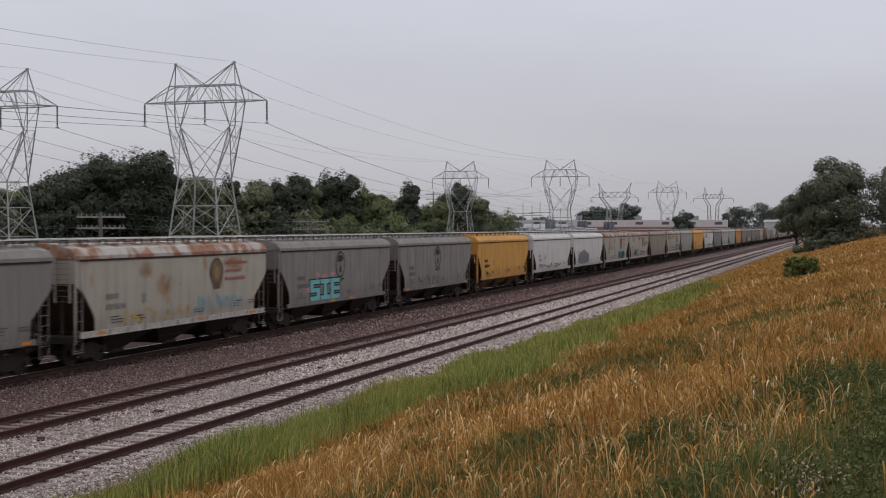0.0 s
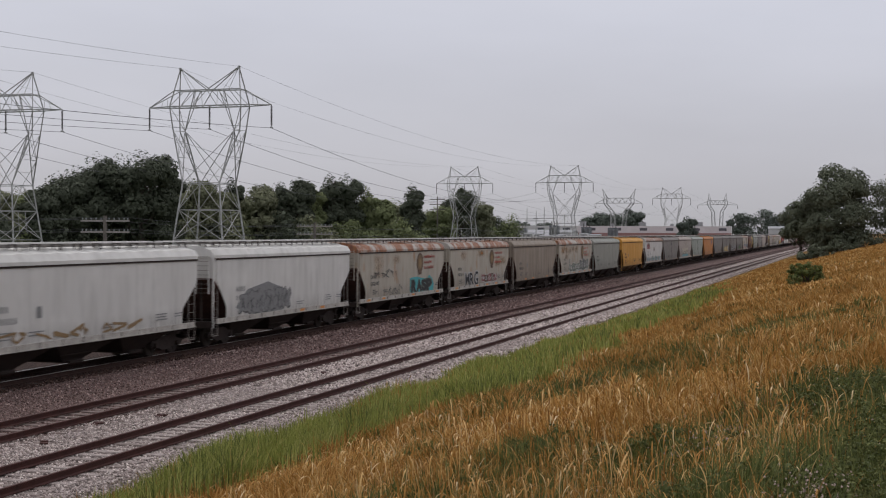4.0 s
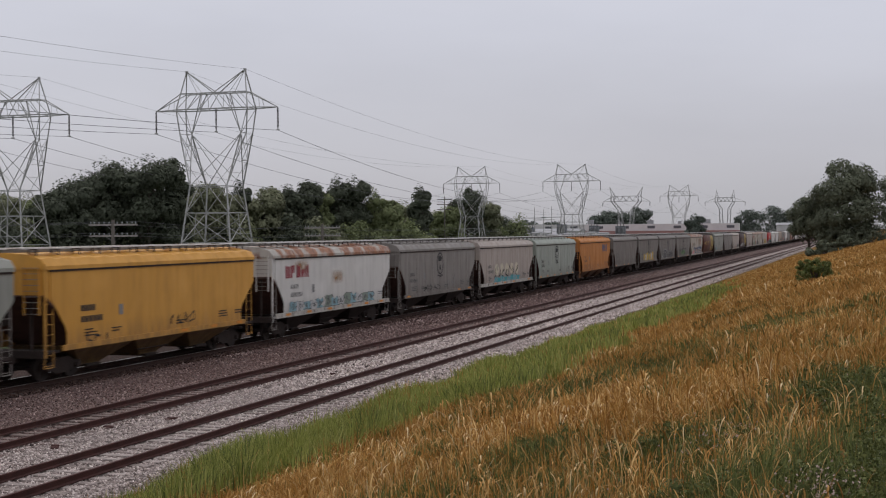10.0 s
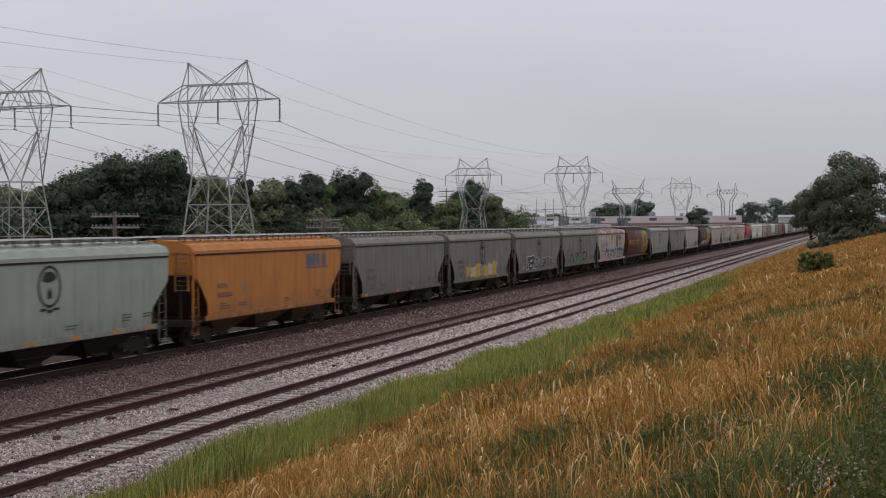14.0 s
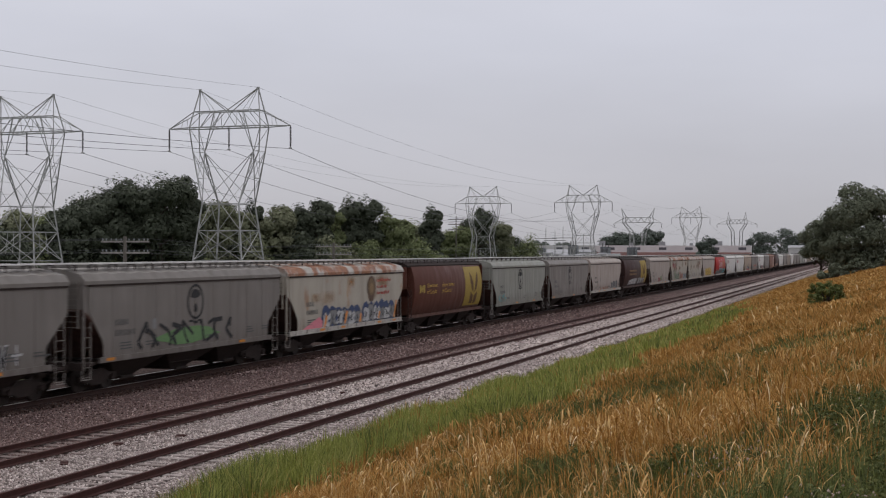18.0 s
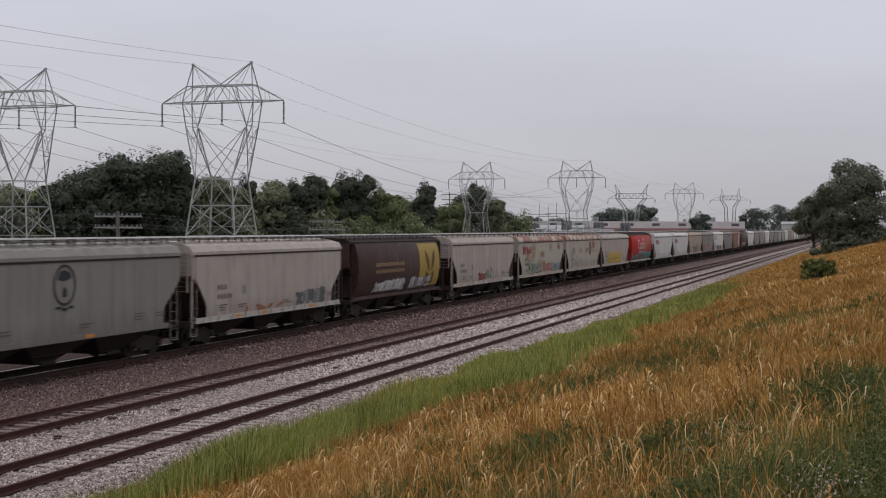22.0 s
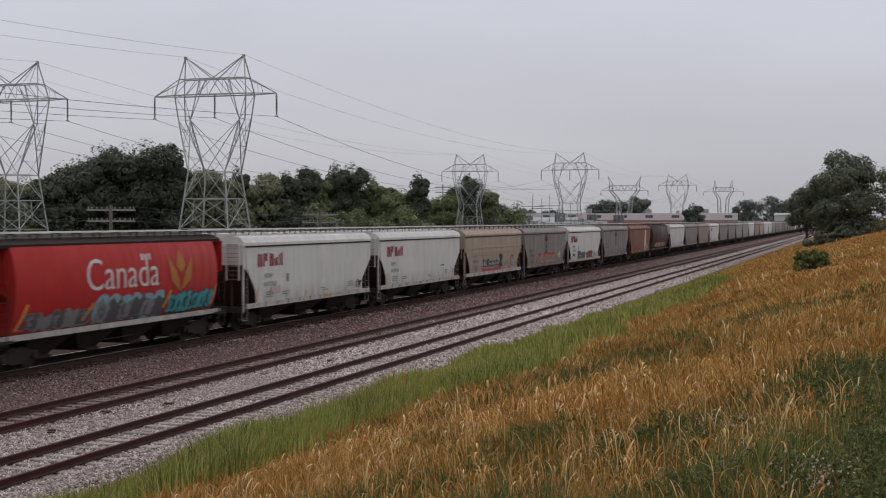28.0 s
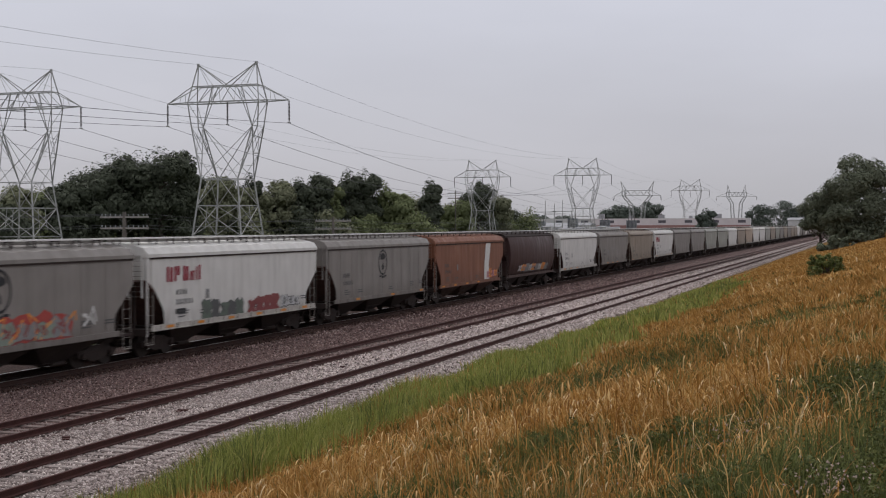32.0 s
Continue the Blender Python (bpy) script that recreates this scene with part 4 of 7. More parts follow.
def stain_paint():
    """Rust bleeding through the paint: densest at the middle of a patch, ragged at its rim."""
    m, n, l, b = material("rust_bleeding_through_paint", (0.40, 0.18, 0.05), 0.85, 0, 0.2)
    tc = n.new("ShaderNodeTexCoord")
    sep = n.new("ShaderNodeSeparateXYZ")
    l.new(tc.outputs["Generated"], sep.inputs[0])
    a = None
    for axis in ("Y", "Z"):
        far = n.new("ShaderNodeMath")
        far.operation = "PINGPONG"
        l.new(sep.outputs[axis], far.inputs[0])
        far.inputs[1].default_value = 0.5
        f = map_range(n, l, far.outputs[0], 0.0, 0.34)
        if a is None:
            a = f
        else:
            mul = n.new("ShaderNodeMath")
            mul.operation = "MULTIPLY"
            l.new(a, mul.inputs[0])
            l.new(f, mul.inputs[1])
            a = mul.outputs[0]
    nz = noise_node(n, l, 2.6, 5)
    info = n.new("ShaderNodeObjectInfo")
    r = ramp(n, [(0.3, (0.42, 0.29, 0.15)), (0.5, (0.40, 0.215, 0.085)), (0.7, (0.29, 0.12, 0.045))])
    l.new(nz.outputs["Fac"], r.inputs[0])
    l.new(r.outputs[0], b.inputs["Base Color"])
    d = n.new("ShaderNodeMath")
    d.operation = "MULTIPLY"
    l.new(a, d.inputs[0])
    l.new(map_range(n, l, nz.outputs["Fac"], 0.3, 0.62, 0.15, 1.0), d.inputs[1])
    k = n.new("ShaderNodeMath")
    k.operation = "MULTIPLY"
    l.new(d.outputs[0], k.inputs[0])
    l.new(map_range(n, l, info.outputs["Random"], 0, 1, 0.3, 0.8), k.inputs[1])
    l.new(k.outputs[0], b.inputs["Alpha"])
    return m


MARK["rust_stain"] = stain_paint()


def rust_patches(car, seed, n):
    r = random.Random(seed)
    spots = [(-6.2 + 1.55 * k, z) for k in range(9) for z in (2.85, 3.55)]
    for y, z in r.sample(spots, n):
        w, h = r.uniform(1.2, 2.4), r.uniform(0.55, 1.0)
        z = min(z + r.uniform(-0.1, 0.1), 3.88 - h / 2)
        decal(car, "box", "rust_patch", [rect(y - w / 2, y + w / 2, z - h / 2, z + h / 2)], "rust_stain", -1, "orange rust bleeding through the paint")


def decorate(i, c):
    kind = CARS[i][0]
    white = CARS[i][1] in ("white", "rusty_white", "dull_white", "light_grey", "tan")
    if kind == "box":
        small_marks(c, kind, i, "black" if i in (4, 12) else "grey" if i in (5, 6, 33, 34) else "mark_grey", i in (4, 12))
    reflectors(c, 0.95 if i in (8, 10, 13, 15, 16, 29, 37) else 0.45, i) if kind == "box" else None
    if i in (0, 2, 3, 14, 15, 16, 18, 19, 20, 21, 24, 25, 28, 36, 38):
        seam = Mesh().box(1.558, 1.570, -0.014, 0.014, 1.33, 3.9).data("seam", PAINT[CARS[i][1]])
        for k in range(-4, 5):
            part("seam", seam, None, c).matrix_basis = pose(0, k * 1.55, 0)
    if i in (2, 3, 14, 16, 19, 20, 21, 24, 25, 36, 38):
        emblem(c, kind)
    if i in (1, 7, 8, 10, 13, 22, 29, 30):
        rust_patches(c, 60 + i, {1: 4, 10: 9, 22: 6, 29: 7, 13: 2}.get(i, 4))
    if i in (1, 7, 8, 10, 22, 30):
        roundel(c)
    if i in (13, 29, 33, 34, 37, 44):
        name_blocks(c)
    if i == 1:
        scrawl(c, kind, -5.0, 0.5, 1.4, 2.0, 7, "gold", 1, 0.06)
        scrawl(c, kind, 1.0, 5.5, 1.5, 2.3, 11, "sky", 2, 0.09)
    if i == 2:
        decal(c, kind, "graffiti_mist", [blob(random.Random(9 + k), y, z, 0.34, 0.16, 9) for k, (y, z) in enumerate(((-4.4, 1.9), (-3.2, 2.62), (-2.3, 2.5), (-1.1, 2.62)))], "pink_mist", 0)
        bars = []
        for y, cells in ((-4.2, "111100111001111"), (-2.8, "111010010010111"), (-1.4, "111100111100111")):
            for k, on in enumerate(cells):
                if on == "1":
                    bars.append((y + 0.43 * (k % 3), 2.16 - 0.215 * (k // 3)))
        decal(c, kind, "graffiti_outline", [rect(y - 0.075, y + 0.505, z - 0.075, z + 0.29) for y, z in bars], "black", 1)
        decal(c, kind, "graffiti_letter", [rect(y - 0.002, y + 0.432, z - 0.002, z + 0.217) for y, z in bars], "cyan", 2)
    if i == 3:
        scrawl(c, kind, -4.0, 0.6, 1.3, 2.1, 6, "black", 3, 0.05)
    if i == 4 or i == 12:
        scrawl(c, kind, 0.5, 2.4, 1.5, 2.0, 4, "pale_green" if i == 4 else "black", i, 0.06)
        scrawl(c, kind, -5.6, -4.2, 1.25, 1.7, 3, "black", i + 1, 0.08)
    if i == 5:
        scrawl(c, kind, -5.6, 3.5, 1.35, 1.8, 9, "gold_dull", 5, 0.09)
    if i == 6:
        block_tag(c, kind, -5.6, 0.0, 1.3, 2.55, 6, ["grey"], "mark_grey", 6)
        decal(c, kind, "graffiti_mist", [blob(random.Random(4), -2.8, 1.95, 3.1, 0.8, 16)], "grey", 0)
    if i == 7:
        decal(c, kind, "graffiti_cloud", [[(1.0, 1.3), (5.7, 1.3), (5.9, 1.7), (5.5, 2.1), (4.9, 2.35), (4.4, 2.1), (3.3, 2.2), (2.2, 2.3), (1.0, 2.25)]], "teal", 0, "teal sprayed ground")
        tag_word(c, kind, "RASP", 1.3, 1.4, 4.1, 0.72, "black", "deep_green", 7, 0.06)
        scrawl(c, kind, -5.5, -1.5, 2.4, 3.0, 6, "mark_grey", 70, 0.05)
        scrawl(c, kind, -3.4, -0.4, 1.3, 2.0, 4, "mark_grey", 71, 0.06)
    if i == 8:
        tag_word(c, kind, "MRG", -4.2, 1.28, 3.4, 0.92, "black", "pale_grey", 8, 0.02)
        block_tag(c, kind, 0.1, 4.4, 1.35, 2.05, 5, ["maroon", "brown"], "pale_grey", 8)
    if i == 10:
        block_tag(c, kind, -3.6, 1.3, 1.25, 2.3, 6, ["deep_green"], "white", 10)
        block_tag(c, kind, 1.5, 5.9, 1.25, 2.6, 6, ["mark_grey", "deep_green"], "pale_grey", 11)
    if i == 13:
        block_tag(c, kind, -6.2, -2.0, 1.25, 1.85, 5, ["sky", "pale_grey"], "mark_grey", 13)
        block_tag(c, kind, -1.8, 5.3, 1.25, 1.95, 8, ["dusty_green", "sky", "pale_grey"], "mark_grey", 14)
    if i == 14:
        scrawl(c, kind, -3.4, 0.0, 1.4, 1.8, 6, "black", 15, 0.06)
        scrawl(c, kind, 1.4, 4.4, 1.5, 2.2, 4, "grey", 16, 0.05)
    if i == 15:
        block_tag(c, kind, -4.2, 3.4, 1.30, 1.75, 8, ["sky", "teal"], "teal", 17)
        decal(c, kind, "graffiti_mist", [blob(random.Random(k), -3.4 + 1.5 * k, 2.25, 0.6, 0.5, 10) for k in range(5)], "cream", 1)
        scrawl(c, kind, -4.2, 3.0, 1.6, 2.6, 7, "black", 18, 0.11)
    if i == 17:
        for k, w in enumerate((0.55, 0.5, 0.3, 0.45)):
            decal(c, kind, "name_block", [rect(3.6 + 0.66 * k, 3.6 + 0.66 * k + w, 3.12, 3.72)], "blue", 1)
        decal(c, kind, "name_underline", [rect(3.4, 6.3, 2.98, 3.05)], "blue", 1)
    if i == 19:
        block_tag(c, kind, -4.1, 3.7, 1.35, 2.35, 7, ["gold", "pale_grey", "gold", "dusty_green"], "gold", 19)
    if i == 20:
        tag_word(c, kind, "JERO", -4.6, 1.36, 4.3, 0.92, "black", "white", 20, 0.04)
        tag_word(c, kind, "GROW", 0.9, 1.38, 3.9, 0.78, "black", "pale_grey", 21, 0.03)
        for y, z in ((-5.4, 1.5), (-0.1, 2.0), (5.2, 1.75)):
            decal(c, kind, "graffiti_star", stroke([(y - 0.28, z), (y + 0.28, z)], 0.09) + stroke([(y, z - 0.34), (y, z + 0.34)], 0.09), "pale_grey", 1)
    if i == 21:
        decal(c, kind, "graffiti_mist", [blob(random.Random(21), -0.6, 1.75, 2.6, 0.36, 14)], "green", 0)
        scrawl(c, kind, -4.6, 3.4, 1.35, 2.7, 9, "black", 21, 0.16)
    if i == 22:
        block_tag(c, kind, -3.8, 1.3, 1.25, 2.2, 6, ["pale_grey", "grey"], "black", 22, "navy")
        block_tag(c, kind, 1.7, 6.5, 1.25, 2.25, 6, ["pale_grey", "grey"], "black", 23, "navy")
        decal(c, kind, "orange_stroke", stroke([(-3.6, 1.3), (-3.3, 1.9)], 0.2) + stroke([(-0.9, 1.35), (-0.6, 2.0)], 0.2) + stroke([(1.2, 1.35), (1.4, 1.8)], 0.2) + stroke([(4.0, 1.4), (4.2, 1.8)], 0.18) + stroke([(6.5, 1.35), (6.9, 2.35)], 0.16), "orange", 4)
        decal(c, kind, "graffiti_mist", [[(-6.3, 1.3), (-3.9, 1.3), (-3.8, 1.6), (-4.2, 1.85), (-5.2, 1.6)]], "pink", 1)
    if kind == "round" and i != 32:
        if i != 40:
            wheat_panel(c)
        if i == 23:
            decal(c, kind, "leaf_symbol", [rect(-6.3, -6.0, 2.6, 3.1), rect(-5.6, -5.3, 2.6, 3.1), ellipse(-5.8, 2.85, 0.18, 0.22, 8)], "wheat_yellow", 1)
            for text, y, z in (("Government", -4.9, 2.92), ("of Canada", -4.9, 2.52), ("Gouvernement", -1.9, 2.92), ("du Canada", -1.9, 2.52)):
                decal(c, kind, "lettering", word(text, y, z, 0.21 * len(text), 0.26), "gold", 1, "small gold lettering")
        if i == 27:
            decal(c, kind, "lettering", [rect(-4.5 + 0.3 * k, -4.28 + 0.3 * k, z, z + 0.2) for k in range(16) for z in (2.5, 2.9)], "gold_dull", 1)
            block_tag(c, kind, -4.6, 0.6, 1.36, 2.1, 7, ["pale_grey", "white"], "grey", 27)
            block_tag(c, kind, 1.6, 5.4, 1.42, 2.15, 5, ["pale_grey", "grey"], "grey", 28)
        if i == 40:
            block_tag(c, kind, -4.5, 5.0, 1.45, 2.1, 9, ["pale_grey", "orange", "grey"], "grey", 40)
    if i == 24:
        scrawl(c, kind, -6.3, -4.2, 1.4, 2.0, 4, "teal", 24, 0.06)
    if i == 26:
        block_tag(c, kind, 2.3, 5.8, 1.35, 2.1, 5, ["mark_grey", "grey"], "mark_grey", 26)
        scrawl(c, kind, -3.5, 1.0, 1.3, 1.7, 4, "rust", 29, 0.1)
    if i == 28:
        block_tag(c, kind, -1.7, 0.2, 1.35, 1.95, 2, ["maroon"], "maroon", 30)
        decal(c, kind, "graffiti_mist", [blob(random.Random(8), 0.7, 1.75, 0.5, 0.35, 9)], "green", 1)
        decal(c, kind, "graffiti_star", stroke([(1.3, 1.9), (2.0, 2.1), (1.4, 2.2), (1.9, 1.8)], 0.05), "mark_grey", 1)
    if i == 29:
        block_tag(c, kind, -4.9, -0.4, 1.3, 2.45, 5, ["pale_green", "dusty_green"], "black", 31)
        block_tag(c, kind, 0.0, 3.4, 1.35, 2.3, 4, ["rust", "gold_dull"], "pink_mist", 32)
        block_tag(c, kind, 3.5, 6.6, 1.3, 2.2, 4, ["sky", "grey"], "mark_grey", 33)
    if i == 30:
        scrawl(c, kind, -4.3, -0.6, 1.5, 2.3, 8, "blue", 34, 0.06)
    if i == 31:
        block_tag(c, kind, -4.6, 2.9, 1.3, 2.4, 6, ["gold"], "black", 35, "gold", "white")
    if i == 32:
        decal(c, kind, "lettering", word("Canada", -3.0, 2.55, 5.1, 1.2, -0.006), "white", 2, "large white word")
        decal(c, kind, "flag_mark", [rect(0.85, 1.0, 3.6, 3.85), rect(1.4, 1.55, 3.6, 3.85), ellipse(1.2, 3.72, 0.11, 0.12, 8)], "white", 2)
        y = 3.9
        decal(c, kind, "wheat_ear", [[(y, 2.2), (y + s * 0.8, 2.7), (y + s * 1.0, 3.7), (y + s * 0.3, 3.0)] for s in (-1, 1)] + [[(y, 3.0), (y + 0.4, 3.3), (y, 4.0), (y - 0.4, 3.3)]], "faded_ochre", 1, "faded golden ear of wheat")
        block_tag(c, kind, -6.7, -2.6, 1.30, 2.05, 5, ["mark_grey", "grey"], "grey", 36)
        block_tag(c, kind, -2.3, 2.6, 1.28, 2.25, 6, ["grey", "mark_grey"], "mark_grey", 37, "sky")
        block_tag(c, kind, 2.9, 6.8, 1.30, 2.35, 4, ["teal"], "black", 38)
        decal(c, kind, "orange_stroke", stroke([(-6.95, 1.4), (-6.5, 2.3)], 0.16) + stroke([(-3.0, 1.5), (-2.5, 2.1)], 0.14) + stroke([(2.7, 1.6), (3.1, 2.3)], 0.16) + stroke([(6.8, 1.5), (7.0, 2.4)], 0.1), "orange", 3)
    if i == 33:
        scrawl(c, kind, -5.4, -4.0, 1.6, 2.1, 5, "pink_mist", 39, 0.05)
        decal(c, kind, "amber_stripe", stroke([(-6.75, 1.35), (-6.55, 2.0)], 0.12) + stroke([(-1.2, 1.3), (-1.0, 1.6)], 0.12) + stroke([(1.2, 1.3), (1.4, 1.6)], 0.12), "gold", 1)
        scrawl(c, kind, 5.6, 6.6, 1.4, 2.0, 3, "black", 41, 0.1)
    if i == 34:
        decal(c, kind, "amber_stripe", stroke([(-6.75, 1.35), (-6.55, 2.0)], 0.12) + stroke([(6.5, 1.35), (6.3, 1.9)], 0.12), "gold", 1)
        scrawl(c, kind, 3.5, 4.6, 2.1, 2.25, 2, "black", 42, 0.05)
    if i == 35:
        decal(c, kind, "graffiti_ground", [[(-3.6, 1.2), (1.7, 1.2), (1.8, 1.6), (-3.4, 1.66)]], "red", 0, "red sprayed ground")
        block_tag(c, kind, -3.4, 1.0, 1.55, 2.25, 7, ["black"], "pale_grey", 43)
        block_tag(c, kind, 1.0, 2.0, 1.5, 2.7, 1, ["black"], "navy", 44)
        scrawl(c, kind, 2.4, 4.4, 1.6, 2.05, 5, "gold_dull", 45, 0.05)
        decal(c, kind, "graffiti_hook", stroke([(4.6, 1.85), (4.7, 2.2), (5.0, 2.35), (5.4, 2.25), (5.5, 2.05)], 0.16), "red", 2)
        decal(c, kind, "graffiti_patch", [rect(4.95, 5.45, 1.3, 1.95)], "sky", 1)
        decal(c, kind, "graffiti_patch", [rect(6.0, 6.7, 1.32, 1.46), rect(3.0, 3.5, 1.3, 1.42)], "orange", 1)
        for z in (2.55, 2.72, 3.05):
            part("side_rib", Mesh().prism([(-HALF + 0.5, z), (HALF - 0.2, z), (HALF - 0.2, z + 0.09), (-HALF + 0.5, z + 0.09)], 1.56, 1.60), PAINT["tan"], c)
    if i == 36:
        block_tag(c, kind, -3.2, 3.9, 1.3, 2.15, 7, ["grey", "dusty_green"], "maroon", 46, "red")
        scrawl(c, kind, -3.6, 4.2, 1.3, 2.5, 8, "orange", 47, 0.07)
        scrawl(c, kind, 4.6, 5.6, 1.6, 2.4, 2, "white", 48, 0.12)
    if i == 37:
        block_tag(c, kind, -3.7, 0.0, 1.25, 2.1, 5, ["deep_green", "mark_grey"], "mark_grey", 49)
        block_tag(c, kind, 0.4, 3.6, 1.25, 2.0, 4, ["maroon"], "maroon", 50)
        block_tag(c, kind, 3.9, 5.9, 1.3, 1.95, 3, ["pale_grey"], "mark_grey", 51)
        decal(c, kind, "data_block", [rect(-5.9, -5.1, 1.65, 1.85)], "black", 1)
    if i == 39:
        decal(c, kind, "white_stripe", [[(3.0, 1.3), (4.3, 1.3), (4.2, 2.4), (4.7, 3.9), (3.5, 3.9), (3.1, 2.5)]], "white", 1)
        block_tag(c, kind, 3.6, 6.2, 1.35, 2.1, 4, ["pink_mist", "orange"], "maroon", 52)


for key, colour in {"mark_grey": (0.085, 0.085, 0.085), "pink_mist": (0.42, 0.20, 0.22), "dusty_green": (0.20, 0.24, 0.20), "deep_green": (0.105, 0.13, 0.105), "cream": (0.52, 0.47, 0.36)}.items():
    MARK[key] = plain(key + "_spray_paint", colour, 0.7, 0, 0.2, 8)


def repaint(ob, mat):
    slot = ob.material_slots[0]
    slot.link = "OBJECT"
    slot.material = mat


# kind, paint, roof paint, label; the cars in running order
CARS = [
    ("box", "grey", None, "plain grey covered grain hopper car"),
    ("box", "rusty_white", "rusty_roof", "off-white grain hopper with rusty roof and round emblem"),
    ("box", "grey", None, "grey grain hopper with oval emblem and cyan graffiti"),
    ("box", "grey", None, "grey grain hopper with oval emblem and faint graffiti"),
    ("box", "yellow", "yellow", "yellow grain hopper car with black lettering"),
    ("box", "white", None, "plain dirty white grain hopper car"),
    ("box", "white", None, "white grain hopper with a grey graffiti patch"),
    ("box", "rusty_white", "rusty_roof", "off-white grain hopper with emblem and teal graffiti"),
    ("box", "rusty_white", "rusty_roof", "off-white grain hopper with emblem and two dark tags"),
    ("box", "brown_grey", None, "brownish grey grain hopper car"),
    ("box", "rusty_white", "rusty_roof", "white grain hopper with rust streaks and grey graffiti"),
    ("box", "light_grey", None, "light grey grain hopper car with black lettering"),
    ("box", "yellow", "yellow", "yellow grain hopper car with black lettering"),
    ("box", "white", "rusty_roof", "white grain hopper with rusty roof and red lettering"),
    ("box", "grey", None, "dark grey grain hopper with oval emblem"),
    ("box", "dull_white", None, "dull white grain hopper with white and teal graffiti"),
    ("box", "pale_green", None, "pale green grain hopper with black oval emblem"),
    ("box", "orange", "orange", "orange grain hopper car with a blue panel"),
    ("box", "dark_grey", None, "dark grey grain hopper car"),
    ("box", "dark_grey", None, "dark grey grain hopper with oval emblem and yellow graffiti"),
    ("box", "dark_grey", None, "dark grey grain hopper with black and white graffiti"),
    ("box", "dark_grey", None, "dark grey grain hopper with black and green graffiti"),
    ("box", "rusty_white", "rusty_roof", "off-white grain hopper with rusty roof and large graffiti"),
    ("round", "brown", None, "brown cylindrical grain hopper with yellow wheat panel"),
    ("box", "light_grey", None, "grey-green grain hopper with oval emblem"),
    ("box", "grey", None, "grey grain hopper with oval emblem"),
    ("box", "dull_white", None, "dull white grain hopper with grey graffiti"),
    ("round", "dark_brown", None, "dark brown cylindrical grain hopper with yellow panel and grey graffiti"),
    ("box", "dull_white", None, "dull white grain hopper with a dark red patch"),
    ("box", "rusty_white", "rusty_roof", "rusty white grain hopper with red lettering and graffiti"),
    ("box", "rusty_white", "rusty_roof", "off-white grain hopper with tan rust stains and rusty roof"),
    ("box", "dull_white", None, "dirty white grain hopper with yellow graffiti"),
    ("round", "red", None, "bright red cylindrical grain hopper with white lettering"),
    ("box", "white", None, "white grain hopper with red lettering"),
    ("box", "white", None, "clean white grain hopper with red lettering"),
    ("box", "tan", None, "tan grain hopper with red and black graffiti"),
    ("box", "grey", None, "grey grain hopper with emblem and orange graffiti"),
    ("box", "white", None, "white grain hopper with red lettering and dark graffiti"),
    ("box", "grey", None, "grey grain hopper with oval emblem"),
    ("box", "rust_brown", "rust_brown", "rust-brown grain hopper with a white stripe"),
    ("round", "dark_brown", None, "dark brown cylindrical grain hopper with graffiti"),
    ("box", "white", None, "white grain hopper car"), ("box", "grey", None, "grey grain hopper car"),
    ("box", "brown_grey", None, "brownish grey grain hopper car"), ("box", "white", None, "white grain hopper car"),
    ("box", "grey", None, "grey grain hopper car"), ("box", "grey", None, "grey grain hopper car"),
    ("box", "light_grey", None, "light grey grain hopper car"), ("box", "light_grey", None, "light grey grain hopper car"),
    ("box", "white", None, "white grain hopper car"), ("box", "brown_grey", None, "brownish grey grain hopper car"),
    ("box", "tan", None, "tan grain hopper car"), ("box", "white", None, "white grain hopper car"),
]
far_rng = random.Random(5)
while len(CARS) < 84:
    paint = far_rng.choice(["grey", "grey", "light_grey", "white", "white", "brown_grey", "dark_grey"])
    CARS.append(("box", paint, None, paint.replace("_", " ").replace("grey", "grey") + " grain hopper car far down the train"))


# slack in the couplers: how far each gap lies off an even pitch
SLACK = [0, .1, .1, .25, .4, .9, 1.2, 1.0, .9, .75, 1.0, .3, -.1, .95, 1.1, 1.3, .8, .6, 2.1, 1.6, 1.4, 1.3, .5, 0, 0, .6, 0, -.2, .35, .5, .45, 0, -.4, 0, 0, -.2, -.5, -1.1,
         -1.35, -1.35, -1.8, -1.7, -1.8, -1.9]


def car_pose(i, t=0.0):
    a, b = (SLACK[k] if k < len(SLACK) else -2.2 for k in (i, i + 1))
    return pose(TRACK_X["train"], FIRST_GAP + PITCH * (i - 1) + PITCH / 2 + (a + b) / 2 - SPEED * t, 0)


def long_sill(s):
    """A side sill that runs to the end platforms, with a flange along its foot."""
    m = Mesh().prism([(-HALF + 0.3, 1.09), (HALF - 0.3, 1.09), (HALF - 0.3, 1.30), (-HALF + 0.3, 1.30)], s * 1.54, s * 1.62)
    m.prism([(-HALF + 0.3, 1.075), (HALF - 0.3, 1.075), (HALF - 0.3, 1.11), (-HALF + 0.3, 1.11)], s * 1.50, s * 1.68)
    for k in range(12):
        y = -HALF + 0.9 + k * (2 * HALF - 1.8) / 11
        m.prism([(y, 1.11), (y + 0.03, 1.11), (y + 0.03, 1.29), (y, 1.29)], s * 1.62, s * 1.66)
    return m.data("side_sill", PAINT["white_trim"])


LONG_SILL = {False: long_sill(-1), True: long_sill(1)}


